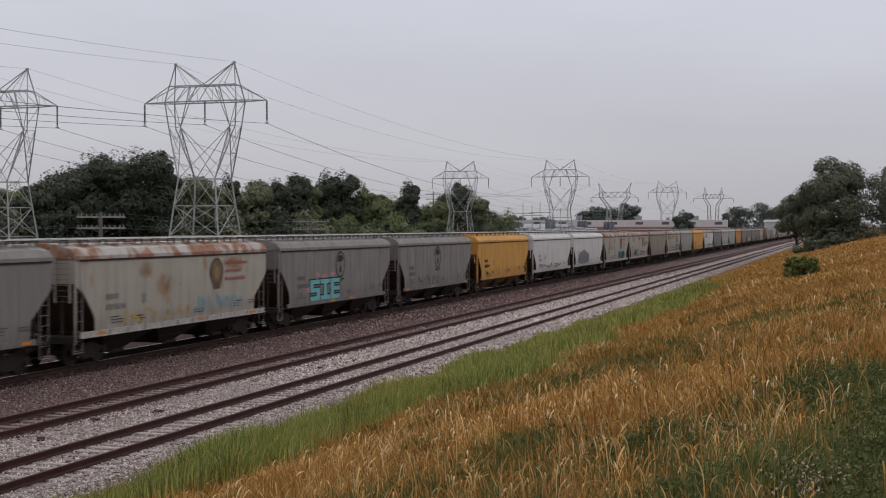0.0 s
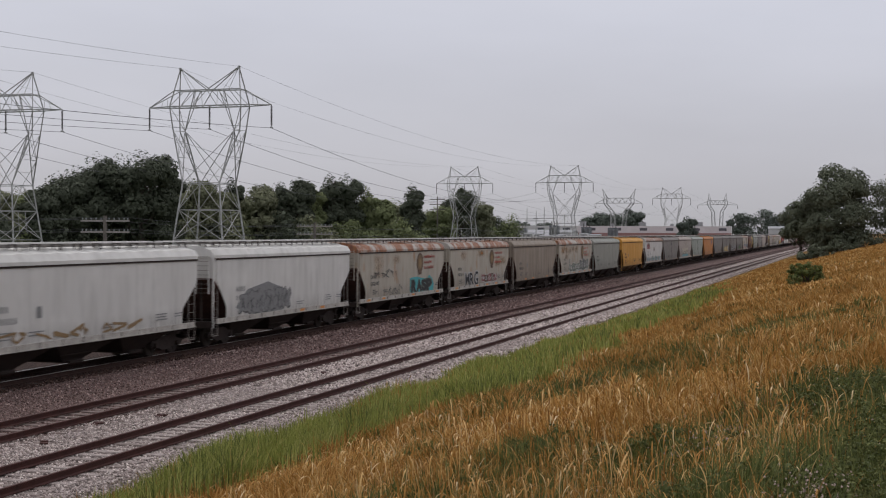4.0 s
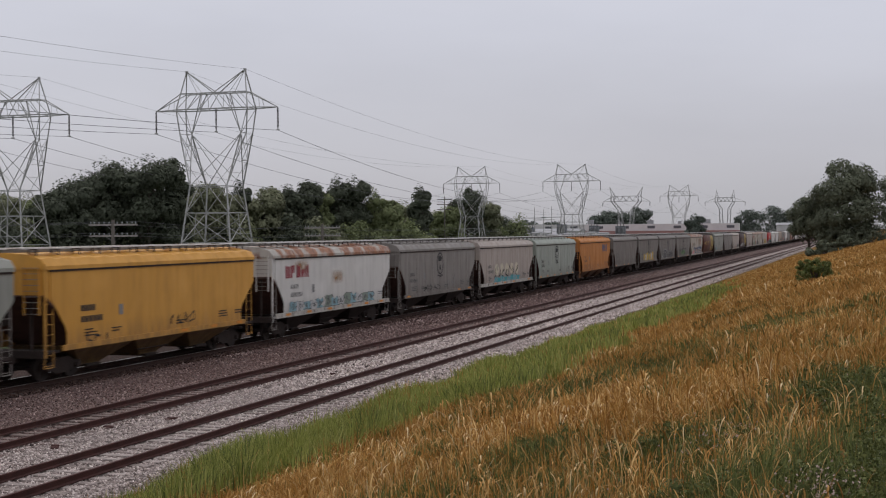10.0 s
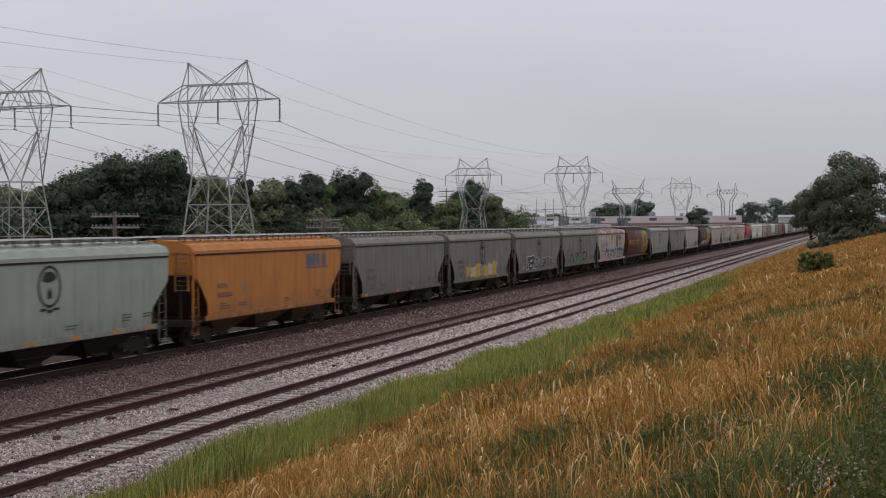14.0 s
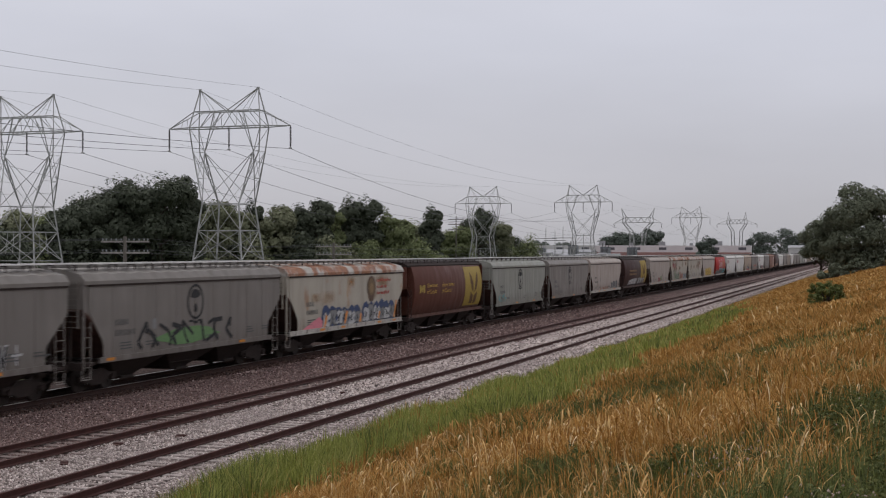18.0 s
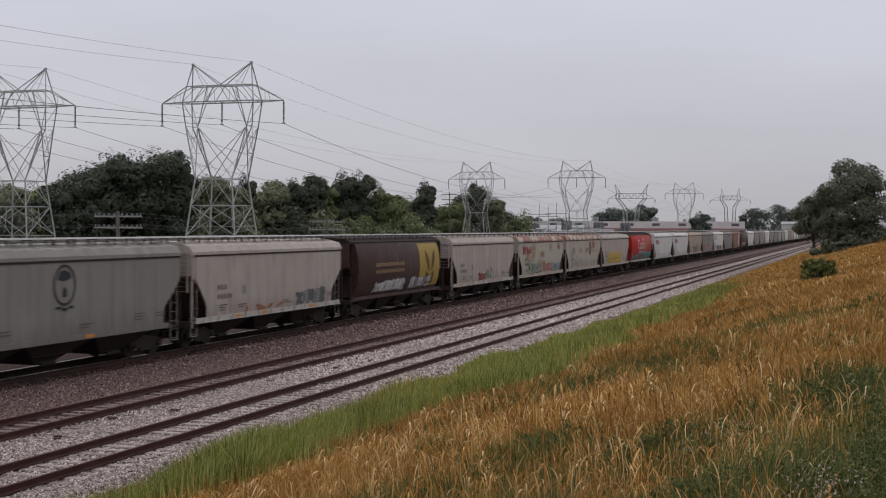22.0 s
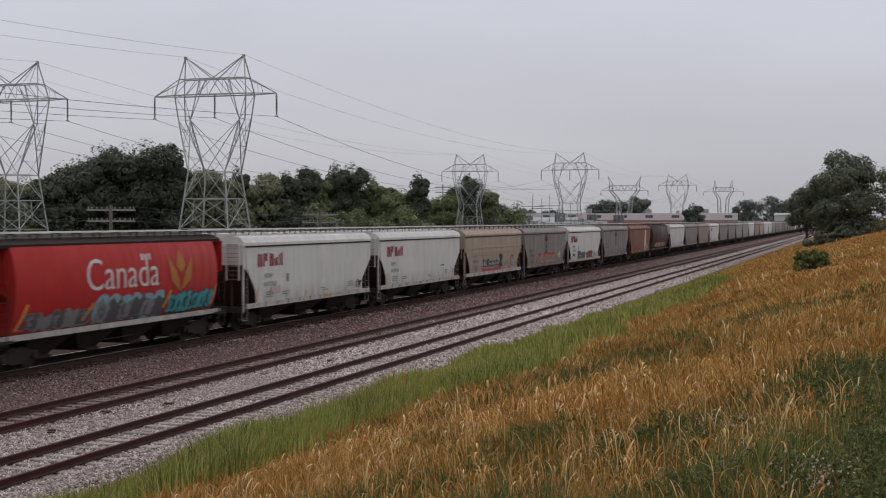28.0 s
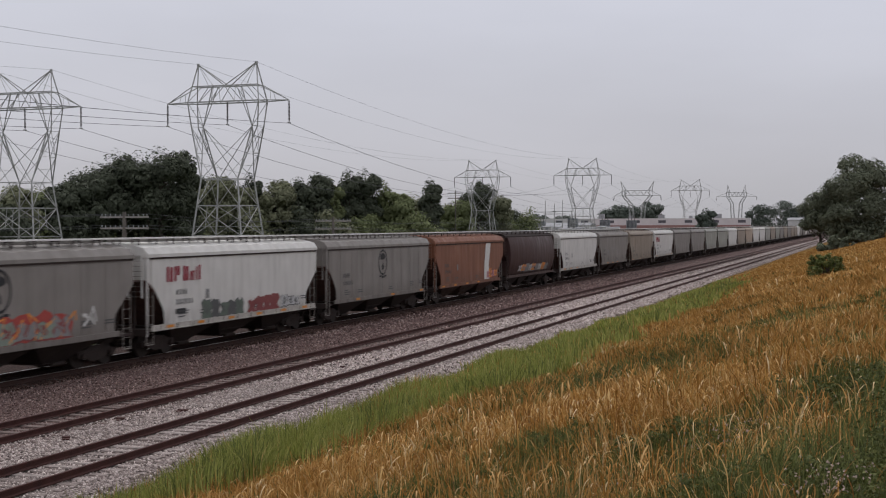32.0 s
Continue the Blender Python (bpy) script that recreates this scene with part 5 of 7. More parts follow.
def build_train():
    masters = {"box": box_hopper(), "round": round_hopper()}
    used = set()
    cars = []
    for i, (kind, paint, roof, label) in enumerate(CARS):
        ob = masters[kind] if kind not in used else copy_thing(masters[kind], car_pose(i))
        if kind not in used:
            used.add(kind)
            cars.append(ob)
            ob.matrix_basis = car_pose(i)
            tagged(ob, label, group="grain train")
            continue
        tagged(ob, label, group="grain train")
        cars.append(ob)
    for ob, (kind, paint, roof, label) in zip(cars, CARS):
        for c in ob.children:
            base = c.name.split(".")[0]
            if base == "ladder" and paint not in ("yellow", "orange"):
                repaint(c, MAT["under"] if kind == "round" else PAINT["ladder"])
            elif base in ("body", "side_sheet", "seam", "side_sill", "ladder", "end_bulkhead", "corner_post", "end_ladder"):
                repaint(c, PAINT["white_trim"] if base == "side_sill" and paint in ("white", "rusty_white", "red") else PAINT[paint])
            if base == "side_sill" and kind == "box" and paint in ("white", "rusty_white", "dull_white", "tan"):
                c.data = LONG_SILL[c.data.vertices[0].co.x > 0]
                repaint(c, PAINT["white_trim"])
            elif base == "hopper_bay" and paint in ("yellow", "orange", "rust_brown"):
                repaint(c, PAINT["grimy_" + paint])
            elif base == "roof":
                repaint(c, PAINT[roof] if roof else PAINT[paint] if kind == "box" else MAT["under"])
    for i, ob in enumerate(cars[:45]):
        decorate(i, ob)
    return cars


TRAIN = build_train()

# ---------------------------------------------------------------- power line
ARM = 9.2                                         # half span of the cross-arm


def pylon():
    """Master of the lattice tower: square base, a V of three-chord legs, a trussed bridge, two peaks. x runs along the arm."""
    t = thing("lattice_pylon", "grey steel lattice power pylon with twin peaks", "power pylon")
    WAIST, KNEE, BRIDGE, TOP, PEAK = 12.55, 19.7, 23.0, 25.2, 28.25
    base, waist, d0, d1 = 4.2, 2.75, 3.85, 2.4   # half widths (x) and half depths (y) at the ground and at the waist
    steel = MAT["steel_galv"]
    foot = lambda z, sx, sy: Vector((sx * (base + (waist - base) * z / WAIST), sy * (d0 + (d1 - d0) * z / WAIST), z))
    for sx in (-1, 1):
        for sy in (-1, 1):
            part("leg", Mesh().bar(foot(0, sx, sy), foot(WAIST, sx, sy), 0.19), steel, t)
            part("footing", Mesh().tube([foot(-0.3, sx, sy), foot(0.35, sx, sy)], [0.45, 0.4], 8), MAT["plinth"], t, "grey concrete footing")
    m = Mesh()
    faces = (((-1, -1), (1, -1)), ((1, -1), (1, 1)), ((1, 1), (-1, 1)), ((-1, 1), (-1, -1)))
    for p, q in faces:
        for z in (WAIST, 8.95):
            m.bar(foot(z, *p), foot(z, *q), 0.1)
        mid = lambda z: foot(z, *p).lerp(foot(z, *q), 0.5)
        m.bar(foot(8.95, *p), mid(WAIST), 0.075).bar(foot(8.95, *q), mid(WAIST), 0.075)
        m.bar(mid(8.95), foot(5.9, *p).lerp(foot(5.9, *q), 0.5), 0.07)
        for k, o in ((p, q), (q, p)):
            m.bar(foot(8.95, *k), foot(4.9, *o), 0.085)
            m.bar(foot(4.9, *k), mid(0.3), 0.075)
            m.bar(foot(6.1, *k), mid(6.1), 0.05)
        m.bar(foot(4.9, *p), foot(4.9, *q), 0.07)
    m.bar(foot(8.95, -1, -1), foot(8.95, 1, 1), 0.06).bar(foot(8.95, 1, -1), foot(8.95, -1, 1), 0.06)
    tagged(part("base_lattice", m, steel, t), kind="stuff")
    corner = lambda s, sy: Vector((s * 5.35, sy * 1.33, BRIDGE))
    crown = lambda s, sy: Vector((s * 4.95, sy * 0.78, TOP))
    for s in (-1, 1):
        inner = Vector((s * 3.7, 0, KNEE))
        m = Mesh()
        for sy in (-1, 1):
            w, k = foot(WAIST, s, sy), Vector((s * 5.0, sy * 0.95, KNEE))
            for p, q, thick in ((w, k, 0.14), (k, corner(s, sy), 0.14), (w, inner, 0.13)):
                part("chord", Mesh().bar(p, q, thick), steel, t)
            m.bar(inner, Vector((s * 1.8, sy * 0.78, TOP)), 0.1)
            m.bar(inner, foot(WAIST, -s, sy), 0.085)
            m.bar(k, inner, 0.06)
            m.bar(inner, corner(s, sy), 0.07)
            h, j = w.lerp(k, 0.49), w.lerp(inner, 0.49)
            m.bar(h, j, 0.085).bar(h, inner, 0.05).bar(w.lerp(inner, 0.25), h, 0.05).bar(j, k, 0.06)
            m.bar(h, w.lerp(foot(WAIST, -s, sy), 0.32), 0.05)
        for f in (0.25, 0.5, 0.78):
            p, q = (foot(WAIST, s, e).lerp(Vector((s * 5.0, e * 0.95, KNEE)), f) for e in (-1, 1))
            m.bar(p, q, 0.05)
        p, q = (foot(WAIST, s, e).lerp(Vector((s * 5.0, e * 0.95, KNEE)), 0.5) for e in (-1, 1))
        m.bar(p, Vector((s * 5.0, 0.95, KNEE)), 0.05).bar(q, Vector((s * 5.0, -0.95, KNEE)), 0.05)
        tagged(part("leg_lattice", m, steel, t), kind="stuff")
    m = Mesh()
    for sy in (-1, 1):
        part("arm_chord", Mesh().bar(corner(-1, sy), corner(1, sy), 0.17), steel, t)
        part("arm_chord", Mesh().bar(crown(-1, sy), crown(1, sy), 0.14), steel, t)
        low = [corner(-1, sy).lerp(corner(1, sy), k / 6) for k in range(7)]
        high = [crown(-1, sy).lerp(crown(1, sy), k / 6) for k in range(7)]
        for k in range(3):
            m.bar(low[k], high[k + 1], 0.075).bar(low[6 - k], high[5 - k], 0.075)
        for k in (2, 4):
            m.bar(low[k], high[k], 0.055)
        for s in (-1, 1):
            tip = Vector((s * ARM, 0, BRIDGE))
            part("arm_chord", Mesh().bar(corner(s, sy), tip, 0.13), steel, t)
            m.bar(crown(s, sy), tip, 0.1)
            m.bar(corner(s, sy).lerp(tip, 0.4), crown(s, sy).lerp(tip, 0.4), 0.05)
    for k in (0, 2, 3, 4, 6):
        m.bar(corner(-1, -1).lerp(corner(1, -1), k / 6), corner(-1, 1).lerp(corner(1, 1), k / 6), 0.06)
        m.bar(crown(-1, -1).lerp(crown(1, -1), k / 6), crown(-1, 1).lerp(crown(1, 1), k / 6), 0.05)
    tagged(part("arm_lattice", m, steel, t), kind="stuff")
    for s in (-1, 1):
        top = Vector((s * 4.4, 0, PEAK))
        for sy in (-1, 1):
            for q, w in ((corner(s, sy), 0.13), (Vector((0, sy * 0.78, TOP)), 0.11), (Vector((s * 2.4, sy * 0.78, TOP)), 0.05)):
                part("peak_strut", Mesh().bar(q, top, w), steel, t)
        part("peak_cap", Mesh().box(top.x - 0.16, top.x + 0.16, -0.12, 0.12, PEAK - 0.3, PEAK + 0.12), steel, t)
    for x in (-ARM, 0, ARM):
        string = part("insulator_string", Mesh().bar((x, 0, BRIDGE), (x, 0, BRIDGE - 3.0), 0.08), MAT["insulator"], t, "dark insulator string")
        m = Mesh()
        for k in range(14):
            m.disc((x, 0, BRIDGE - 0.25 - 0.185 * k), (0, 0, 1), 0.14, 0.1, 8)
        tagged(part("insulator_disc", m, MAT["insulator"], string), kind="stuff")
        part("clamp", Mesh().box(x - 0.1, x + 0.1, -0.3, 0.3, BRIDGE - 3.1, BRIDGE - 2.95), steel, string)
    return t


def strain_tower(x, y, z, bridge, span, reach, peak):
    """The broad end tower of a line: two lattice legs, a trussed bridge, leaning earth-wire horns, wires strained off level arms."""
    t = thing("strain_tower", "broad grey steel lattice end tower with two horns", "power pylon", pose(x, y, z), "pylons along the railway")
    steel = MAT["steel_galv"]
    top = bridge + 2.6
    for s in (-1, 1):
        m = Mesh()
        for sy in (-1, 1):
            rows = [[(s * (1.2 + q), sy * 2.2, 0.0), (s * (span * 0.42 + q), sy * 1.1, bridge - 4.5), (s * (span + q * 0.8), sy * 1.0, bridge), (s * (span + q * 0.8), sy * 0.9, top)] for q in (-0.3, 1.6)]
            for row in rows:
                part("chord", Mesh().tube(row, [0.16] * 4, 4), steel, t)
            for k in range(9):
                f0, f1 = k / 9, (k + 1) / 9
                at = lambda row, f: Vector(row[0]).lerp(Vector(row[1]), f / 0.6) if f < 0.6 else Vector(row[1]).lerp(Vector(row[2]), (f - 0.6) / 0.4)
                m.bar(at(rows[k % 2], f0), at(rows[1 - k % 2], f1), 0.1)
        tagged(part("leg_lattice", m, steel, t), kind="stuff")
        horn = Mesh()
        for q in (-0.9, 0.9):
            for sy in (-1, 1):
                horn.bar((s * span + q, sy * 0.9, top), (s * peak, 0, bridge + 7.4), 0.16)
            horn.bar((s * span + q * 0.6, 0, top + 1.6), (s * span - q * 0.6, 0, top + 0.2), 0.09)
        part("horn", horn, steel, t)
        arm = Mesh()
        for sy in (-1, 1):
            arm.bar((s * span, sy * 1.0, bridge), (s * reach, 0, bridge - 0.2), 0.2).bar((s * span, sy * 0.9, top), (s * reach, 0, bridge - 0.2), 0.14)
        part("arm", arm, steel, t)
        part("jumper", Mesh().tube([(s * reach, -2.2, bridge - 0.5), (s * reach, 0, bridge - 2.6), (s * reach, 2.2, bridge - 0.5)], [0.09] * 3, 5), MAT["insulator"], t, "dark slack jumper cable")
    m = Mesh()
    for sy in (-1, 1):
        part("arm_chord", Mesh().bar((-span, sy, bridge), (span, sy, bridge), 0.24), steel, t)
        part("arm_chord", Mesh().bar((-span, sy * 0.9, top), (span, sy * 0.9, top), 0.22), steel, t)
        for k in range(8):
            u, v = -span + 2 * span * k / 8, -span + 2 * span * (k + 1) / 8
            m.bar((u, sy, top if k % 2 else bridge), (v, sy, bridge if k % 2 else top), 0.14)
    tagged(part("arm_lattice", m, steel, t), kind="stuff")


MAT["plinth"] = plain("weathered_concrete", (0.34, 0.33, 0.31), 0.9, 0, 0.2, 2)
# the two parallel lines: x, y and foot of each tower; the first stands behind the viewpoint, the last is the end tower
LINES = [[(-115.0, -75.0, -0.9), (-114.2, 155.8, -1.1), (-117.4, 391.0, -2.7), (-117.0, 667.0, -1.0)],
         [(-84.5, -75.0, -0.9), (-83.75, 158.6, -0.95), (-87.6, 401.0, -2.2), (-85.8, 636.0, -1.2), (-85.0, 847.0, -1.0)]]


def power_lines():
    first = None
    for places in LINES:
        for x, y, z in places[1:-1]:
            if first is None:
                first = pylon()
                first.matrix_basis = pose(x, y, z)
                tagged(first, group="pylons along the railway")
            else:
                copy_thing(first, pose(x, y, z))
        for dx, h, sags, r in ((-ARM, 19.9, (3.0, 6.0), 0.028), (0, 19.9, (3.0, 6.0), 0.028), (ARM, 19.9, (3.0, 6.0), 0.028), (-4.4, 28.3, (4.2, 3.5), 0.014), (4.4, 28.3, (4.2, 3.5), 0.014)):
            m = Mesh()
            pts = []
            for (xa, ya, za), (xb, yb, zb) in zip(places, places[1:]):
                sag = sags[0] if ya < 0 else sags[1]
                pts += [(xa + (xb - xa) * k / 20 + dx, ya + (yb - ya) * k / 20, za + (zb - za) * k / 20 + h - sag * 4 * (k / 20) * (1 - k / 20)) for k in range(20)]
            pts.append((places[-1][0] + dx, places[-1][1], places[-1][2] + h))
            m.tube(pts, [r] * len(pts), 4)
            solid("power_line_wire", m, MAT["wire"], "thin sagging grey power line conductor", "power line", group="power line wires")
    strain_tower(*LINES[0][-1], 21.3, 6.6, 12.2, 8.6)
    strain_tower(*LINES[1][-1], 24.2, 5.0, 12.6, 5.5)


power_lines()

# ---------------------------------------------------------------- trees


def polar(bearing, reach):
    """A place by its bearing, in degrees to the left of the tracks' direction, and its reach from the viewpoint."""
    a = radians(bearing)
    return -reach * math.sin(a), reach * math.cos(a)


def leaf_cards(centres, radii, per, size, seed, flat=1.0):
    """Small leaf-clump faces scattered in clusters: a quad each, folded and turned at random."""
    g = np.random.default_rng(seed)
    n = len(centres)
    idx = np.repeat(np.arange(n), per)
    d = g.normal(size=(len(idx), 3))
    d /= np.linalg.norm(d, axis=1)[:, None]
    rad = g.uniform(0.15, 1.08, len(idx)) ** 0.6
    p = centres[idx] + d * (radii[idx] * rad)[:, None] * np.array([1, 1, 0.8 * flat])
    s = size * g.uniform(0.55, 1.3, len(idx))
    face = d + g.normal(size=d.shape) * 0.30 + np.array([0, 0, 0.25])
    u = np.cross(face, g.normal(size=d.shape))
    u /= np.linalg.norm(u, axis=1)[:, None] + 1e-9
    w = np.cross(face, u)
    w /= np.linalg.norm(w, axis=1)[:, None] + 1e-9
    a, b = u * s[:, None], w * (s * g.uniform(0.45, 0.8, len(idx)))[:, None]
    bend = d * (s * 0.25)[:, None]
    v = np.stack([p - a, p - b * 0.9 + bend, p + a, p + b + bend], 1).reshape(-1, 3)
    f = np.arange(len(v)).reshape(-1, 4)
    return v, f


def crown_mesh(g, lobes, leaves, leaf):
    """Leaf faces spread through the outer part of a union of rounded boughs, with ragged gaps. lobes: (centre, radii)."""
    n = len(lobes)
    size = np.array([(r[0] * r[1] + r[1] * r[2]) ** 0.85 for _, r in lobes])
    tall = np.array([q[2] for q, _ in lobes])
    size = size * (0.3 + tall / tall.max())
    idx = g.choice(n, leaves, p=size / size.sum())
    c = np.array([q for q, _ in lobes])[idx]
    r = np.array([q for _, q in lobes])[idx]
    d = g.normal(size=(leaves, 3))
    d /= np.linalg.norm(d, axis=1)[:, None]
    ripple = 1 + 0.05 * np.sin(7 * d[:, 0] + idx) * np.sin(6 * d[:, 1] + 2 * idx) + 0.07 * np.sin(15 * d[:, 2] + 11 * d[:, 0] + idx)
    depth = 1 - 0.42 * g.uniform(0, 1, leaves) ** 1.5
    p = c + d * r * (ripple * depth)[:, None]
    gap = np.sin(p[:, 0] * 1.9 + 3) * np.sin(p[:, 1] * 1.7) * np.sin(p[:, 2] * 2.1 + 1)
    keep = gap + g.normal(0, 0.12, leaves) > -0.45
    p, d = p[keep], d[keep]
    m = len(p)
    s = leaf * g.uniform(0.5, 1.35, m)
    face = d + g.normal(size=(m, 3)) * 0.27 + np.array([0, 0, 0.25])
    u = np.cross(face, g.normal(size=(m, 3)))
    u /= np.linalg.norm(u, axis=1)[:, None] + 1e-9
    w = np.cross(face, u)
    w /= np.linalg.norm(w, axis=1)[:, None] + 1e-9
    a_, b_ = u * s[:, None], w * (s * g.uniform(0.4, 0.8, m))[:, None]
    bend = d * (s * 0.25)[:, None]
    v = np.stack([p - a_, p - b_ * 0.9 + bend, p + a_, p + b_ + bend], 1).reshape(-1, 3)
    v[:, 2] = np.maximum(v[:, 2], 0.12)
    return v, np.arange(len(v)).reshape(-1, 4)


def tree(name, label, x, y, z, height, width, mat, seed, leaves=4200, leaf=0.34, low=0.22, lumps=9, skirt=0):
    """A tapered trunk with limbs and an uneven crown of many small leaves."""
    g = np.random.default_rng(seed)
    r = random.Random(seed)
    t = thing(name, label, "tree", pose(x, y, z))
    m = Mesh()
    tr = max(0.12, height * 0.022)
    lean = (r.uniform(-0.4, 0.4), r.uniform(-0.4, 0.4))
    top = height * 0.72
    m.tube([(lean[0] * k * k, lean[1] * k * k, top * k) for k in (0, 0.06, 0.3, 0.6, 1)], [tr * 1.5, tr, tr * 0.85, tr * 0.55, tr * 0.15], 8)
    z0, hz = height * low, height * (1 - low)
    lobes = [(np.array([0, 0, z0 + hz * 0.50]), np.array([width * 0.36, width * 0.36, hz * 0.47]))]
    for k in range(lumps):
        a = 2 * math.pi * (k + r.uniform(-0.3, 0.3)) / lumps * 2.4
        f = (k + 0.5) / lumps
        q = width * (0.33 - 0.05 * f) * r.uniform(0.8, 1.15)
        rr = width * r.uniform(0.13, 0.24)
        cz = z0 + hz * (0.16 + 0.70 * f) * r.uniform(0.92, 1.04)
        cz = min(cz, height - rr * 0.75)
        lobes.append((np.array([math.cos(a) * q, math.sin(a) * q, cz]), np.array([rr, rr, rr * r.uniform(0.75, 1.05)])))
    for k in range(skirt):                        # low boughs that hang to the ground
        a = 2 * math.pi * (k + r.uniform(-0.2, 0.2)) / skirt
        rr = width * r.uniform(0.15, 0.2)
        lobes.append((np.array([math.cos(a) * width * 0.22, math.sin(a) * width * 0.22, height * r.uniform(0.1, 0.24)]), np.array([rr, rr, rr * 1.1])))
    for k in range(lumps + 6):                # small outer sprays that break the outline
        c0, r0 = lobes[1 + k % lumps]
        d = g.normal(size=3) * np.array([1, 1, 0.8]) + np.array([c0[0], c0[1], 0]) / width
        d /= np.linalg.norm(d)
        rr = width * r.uniform(0.07, 0.12)
        c = c0 + d * r0 * 0.75
        c[2] = max(c[2], rr)
        lobes.append((c, np.array([rr, rr, rr * 0.8])))
    for k in range(1, lumps + 1):
        c = lobes[k][0]
        s0 = min(0.9, max(0.2, c[2] / top - 0.3))
        p = Vector((lean[0] * s0 * s0, lean[1] * s0 * s0, top * s0))
        q = Vector(c)
        m.tube([p, p.lerp(q, 0.5) + Vector((0, 0, -0.03 * height)), q], [tr * 0.45, tr * 0.28, tr * 0.1], 5)
    part("trunk", m, MAT["bark"], t, "grey-brown trunk and limbs", smooth=True)
    v, f = crown_mesh(g, lobes, leaves, leaf)
    part("crown", fast_mesh("crown", v, f, mat), None, t)
    return t


def shrub(name, label, x, y, z, height, width, mat, seed, leaves=1500, leaf=0.3, lumps=16, depth=None):
    g = np.random.default_rng(seed)
    t = thing(name, label, "shrub", pose(x, y, z))
    m = Mesh()
    cs, rs = [], []
    for k in range(lumps):
        a, q = g.uniform(0, 2 * math.pi), g.uniform(0, 1) ** 0.5
        px, py = math.cos(a) * q * width / 2, math.sin(a) * q * (depth or width) / 2
        top = height * (1 - 0.45 * q * q) * g.uniform(0.75, 1.0)
        rr = height * g.uniform(0.06, 0.13) if height < 2.5 else height * g.uniform(0.12, 0.24)
        cs.append((px, py, max(rr * 0.5, g.uniform(0.25, 1.0) * top - rr * 0.7)))
        rs.append(rr)
        if k % 2 == 0:
            m.tube([(px * 0.2, py * 0.2, 0), (px * 0.6, py * 0.6, cs[-1][2] * 0.6), (px, py, cs[-1][2])], [0.03 * height ** 0.5, 0.02 * height ** 0.5, 0.008], 5)
    part("woody_base", m, MAT["bark"], t)
    v, f = leaf_cards(np.array(cs), np.array(rs), max(8, leaves // lumps), leaf, seed + 1)
    v[:, 2] = np.maximum(v[:, 2], 0.03)
    part("foliage", fast_mesh("foliage", v, f, mat), None, t)
    return t


FIELD = -0.9
# bearing, reach, height, width, foliage, label
TREES = [
    (36.9, 225, 13.0, 10, "leaf_olive", "olive green tree in the field"), (35.7, 236, 12.5, 10, "leaf_mid", "rounded green tree behind the railway"),
    (34.9, 228, 13.6, 9, "leaf_dark", "low dense dark green oak tree"), (34.1, 232, 16.2, 11, "leaf_dark", "dense dark green oak tree"),
    (33.3, 236, 17.8, 11, "leaf_dark", "dense dark green oak tree"), (32.5, 236, 19.8, 11, "leaf_dark", "tall dense dark green oak tree"),
    (31.6, 240, 19.9, 11, "leaf_dark", "tall dense dark green oak tree"), (30.7, 232, 20.6, 11.5, "leaf_dark", "tall dense dark green oak tree"),
    (29.8, 238, 18.0, 8.0, "leaf_dark", "dense dark green oak tree"), (28.6, 250, 16.2, 10, "leaf_olive", "olive green tree behind the railway"),
    (27.6, 255, 14.6, 9, "leaf_olive", "olive green tree behind the railway"), (26.9, 262, 16.8, 5.5, "leaf_dark", "narrow dark green tree behind the railway"),
    (25.8, 262, 15.6, 10, "leaf_olive", "olive green tree behind the railway"), (24.8, 275, 16.9, 7.5, "leaf_dark", "dark green tree behind the railway"),
    (24.0, 276, 17.7, 8.5, "leaf_dark", "dark green tree behind the railway"), (23.4, 282, 16.4, 6.0, "leaf_mid", "summer green tree behind the railway"),
    (22.6, 285, 19.0, 8.0, "leaf_dark", "tall dark green flat-topped tree"), (21.9, 288, 19.0, 8.5, "leaf_dark", "tall dark green flat-topped tree"),
    (21.0, 290, 16.2, 6.5, "leaf_mid", "green tree with an open crown"), (20.3, 288, 13.6, 7.0, "leaf_mid", "low summer green tree behind the railway"),
    (19.0, 300, 17.4, 6.5, "leaf_dark", "small rounded tree on a bare stem"), (17.8, 425, 15.0, 12, "leaf_mid", "summer green tree behind the railway"),
    (16.9, 432, 22.0, 13, "leaf_dark", "dark tree behind a pylon"), (16.0, 440, 17.5, 10, "leaf_olive", "olive green tree behind the railway"),
]
for i, (b, r, h, w, mat, label) in enumerate(TREES):
    tree("deciduous_tree", label, *polar(b, r), FIELD, h, w, MAT[mat], 100 + i, leaves=15000, leaf=0.31, low=0.12, lumps=18)
shr = random.Random(3)
for i in range(13):
    b = 37.4 - 1.75 * i + shr.uniform(-0.4, 0.4)
    tree("deciduous_tree", "green tree in the hedgerow behind", *polar(b, 275 + 4 * i + shr.uniform(-10, 10) + (0 if b > 18.5 else 140)), FIELD, shr.uniform(12.5, 15.5), shr.uniform(10, 13), MAT[shr.choice(["leaf_olive", "leaf_mid", "leaf_olive"])],
         700 + i, leaves=6500, leaf=0.38, low=0.05, lumps=14)
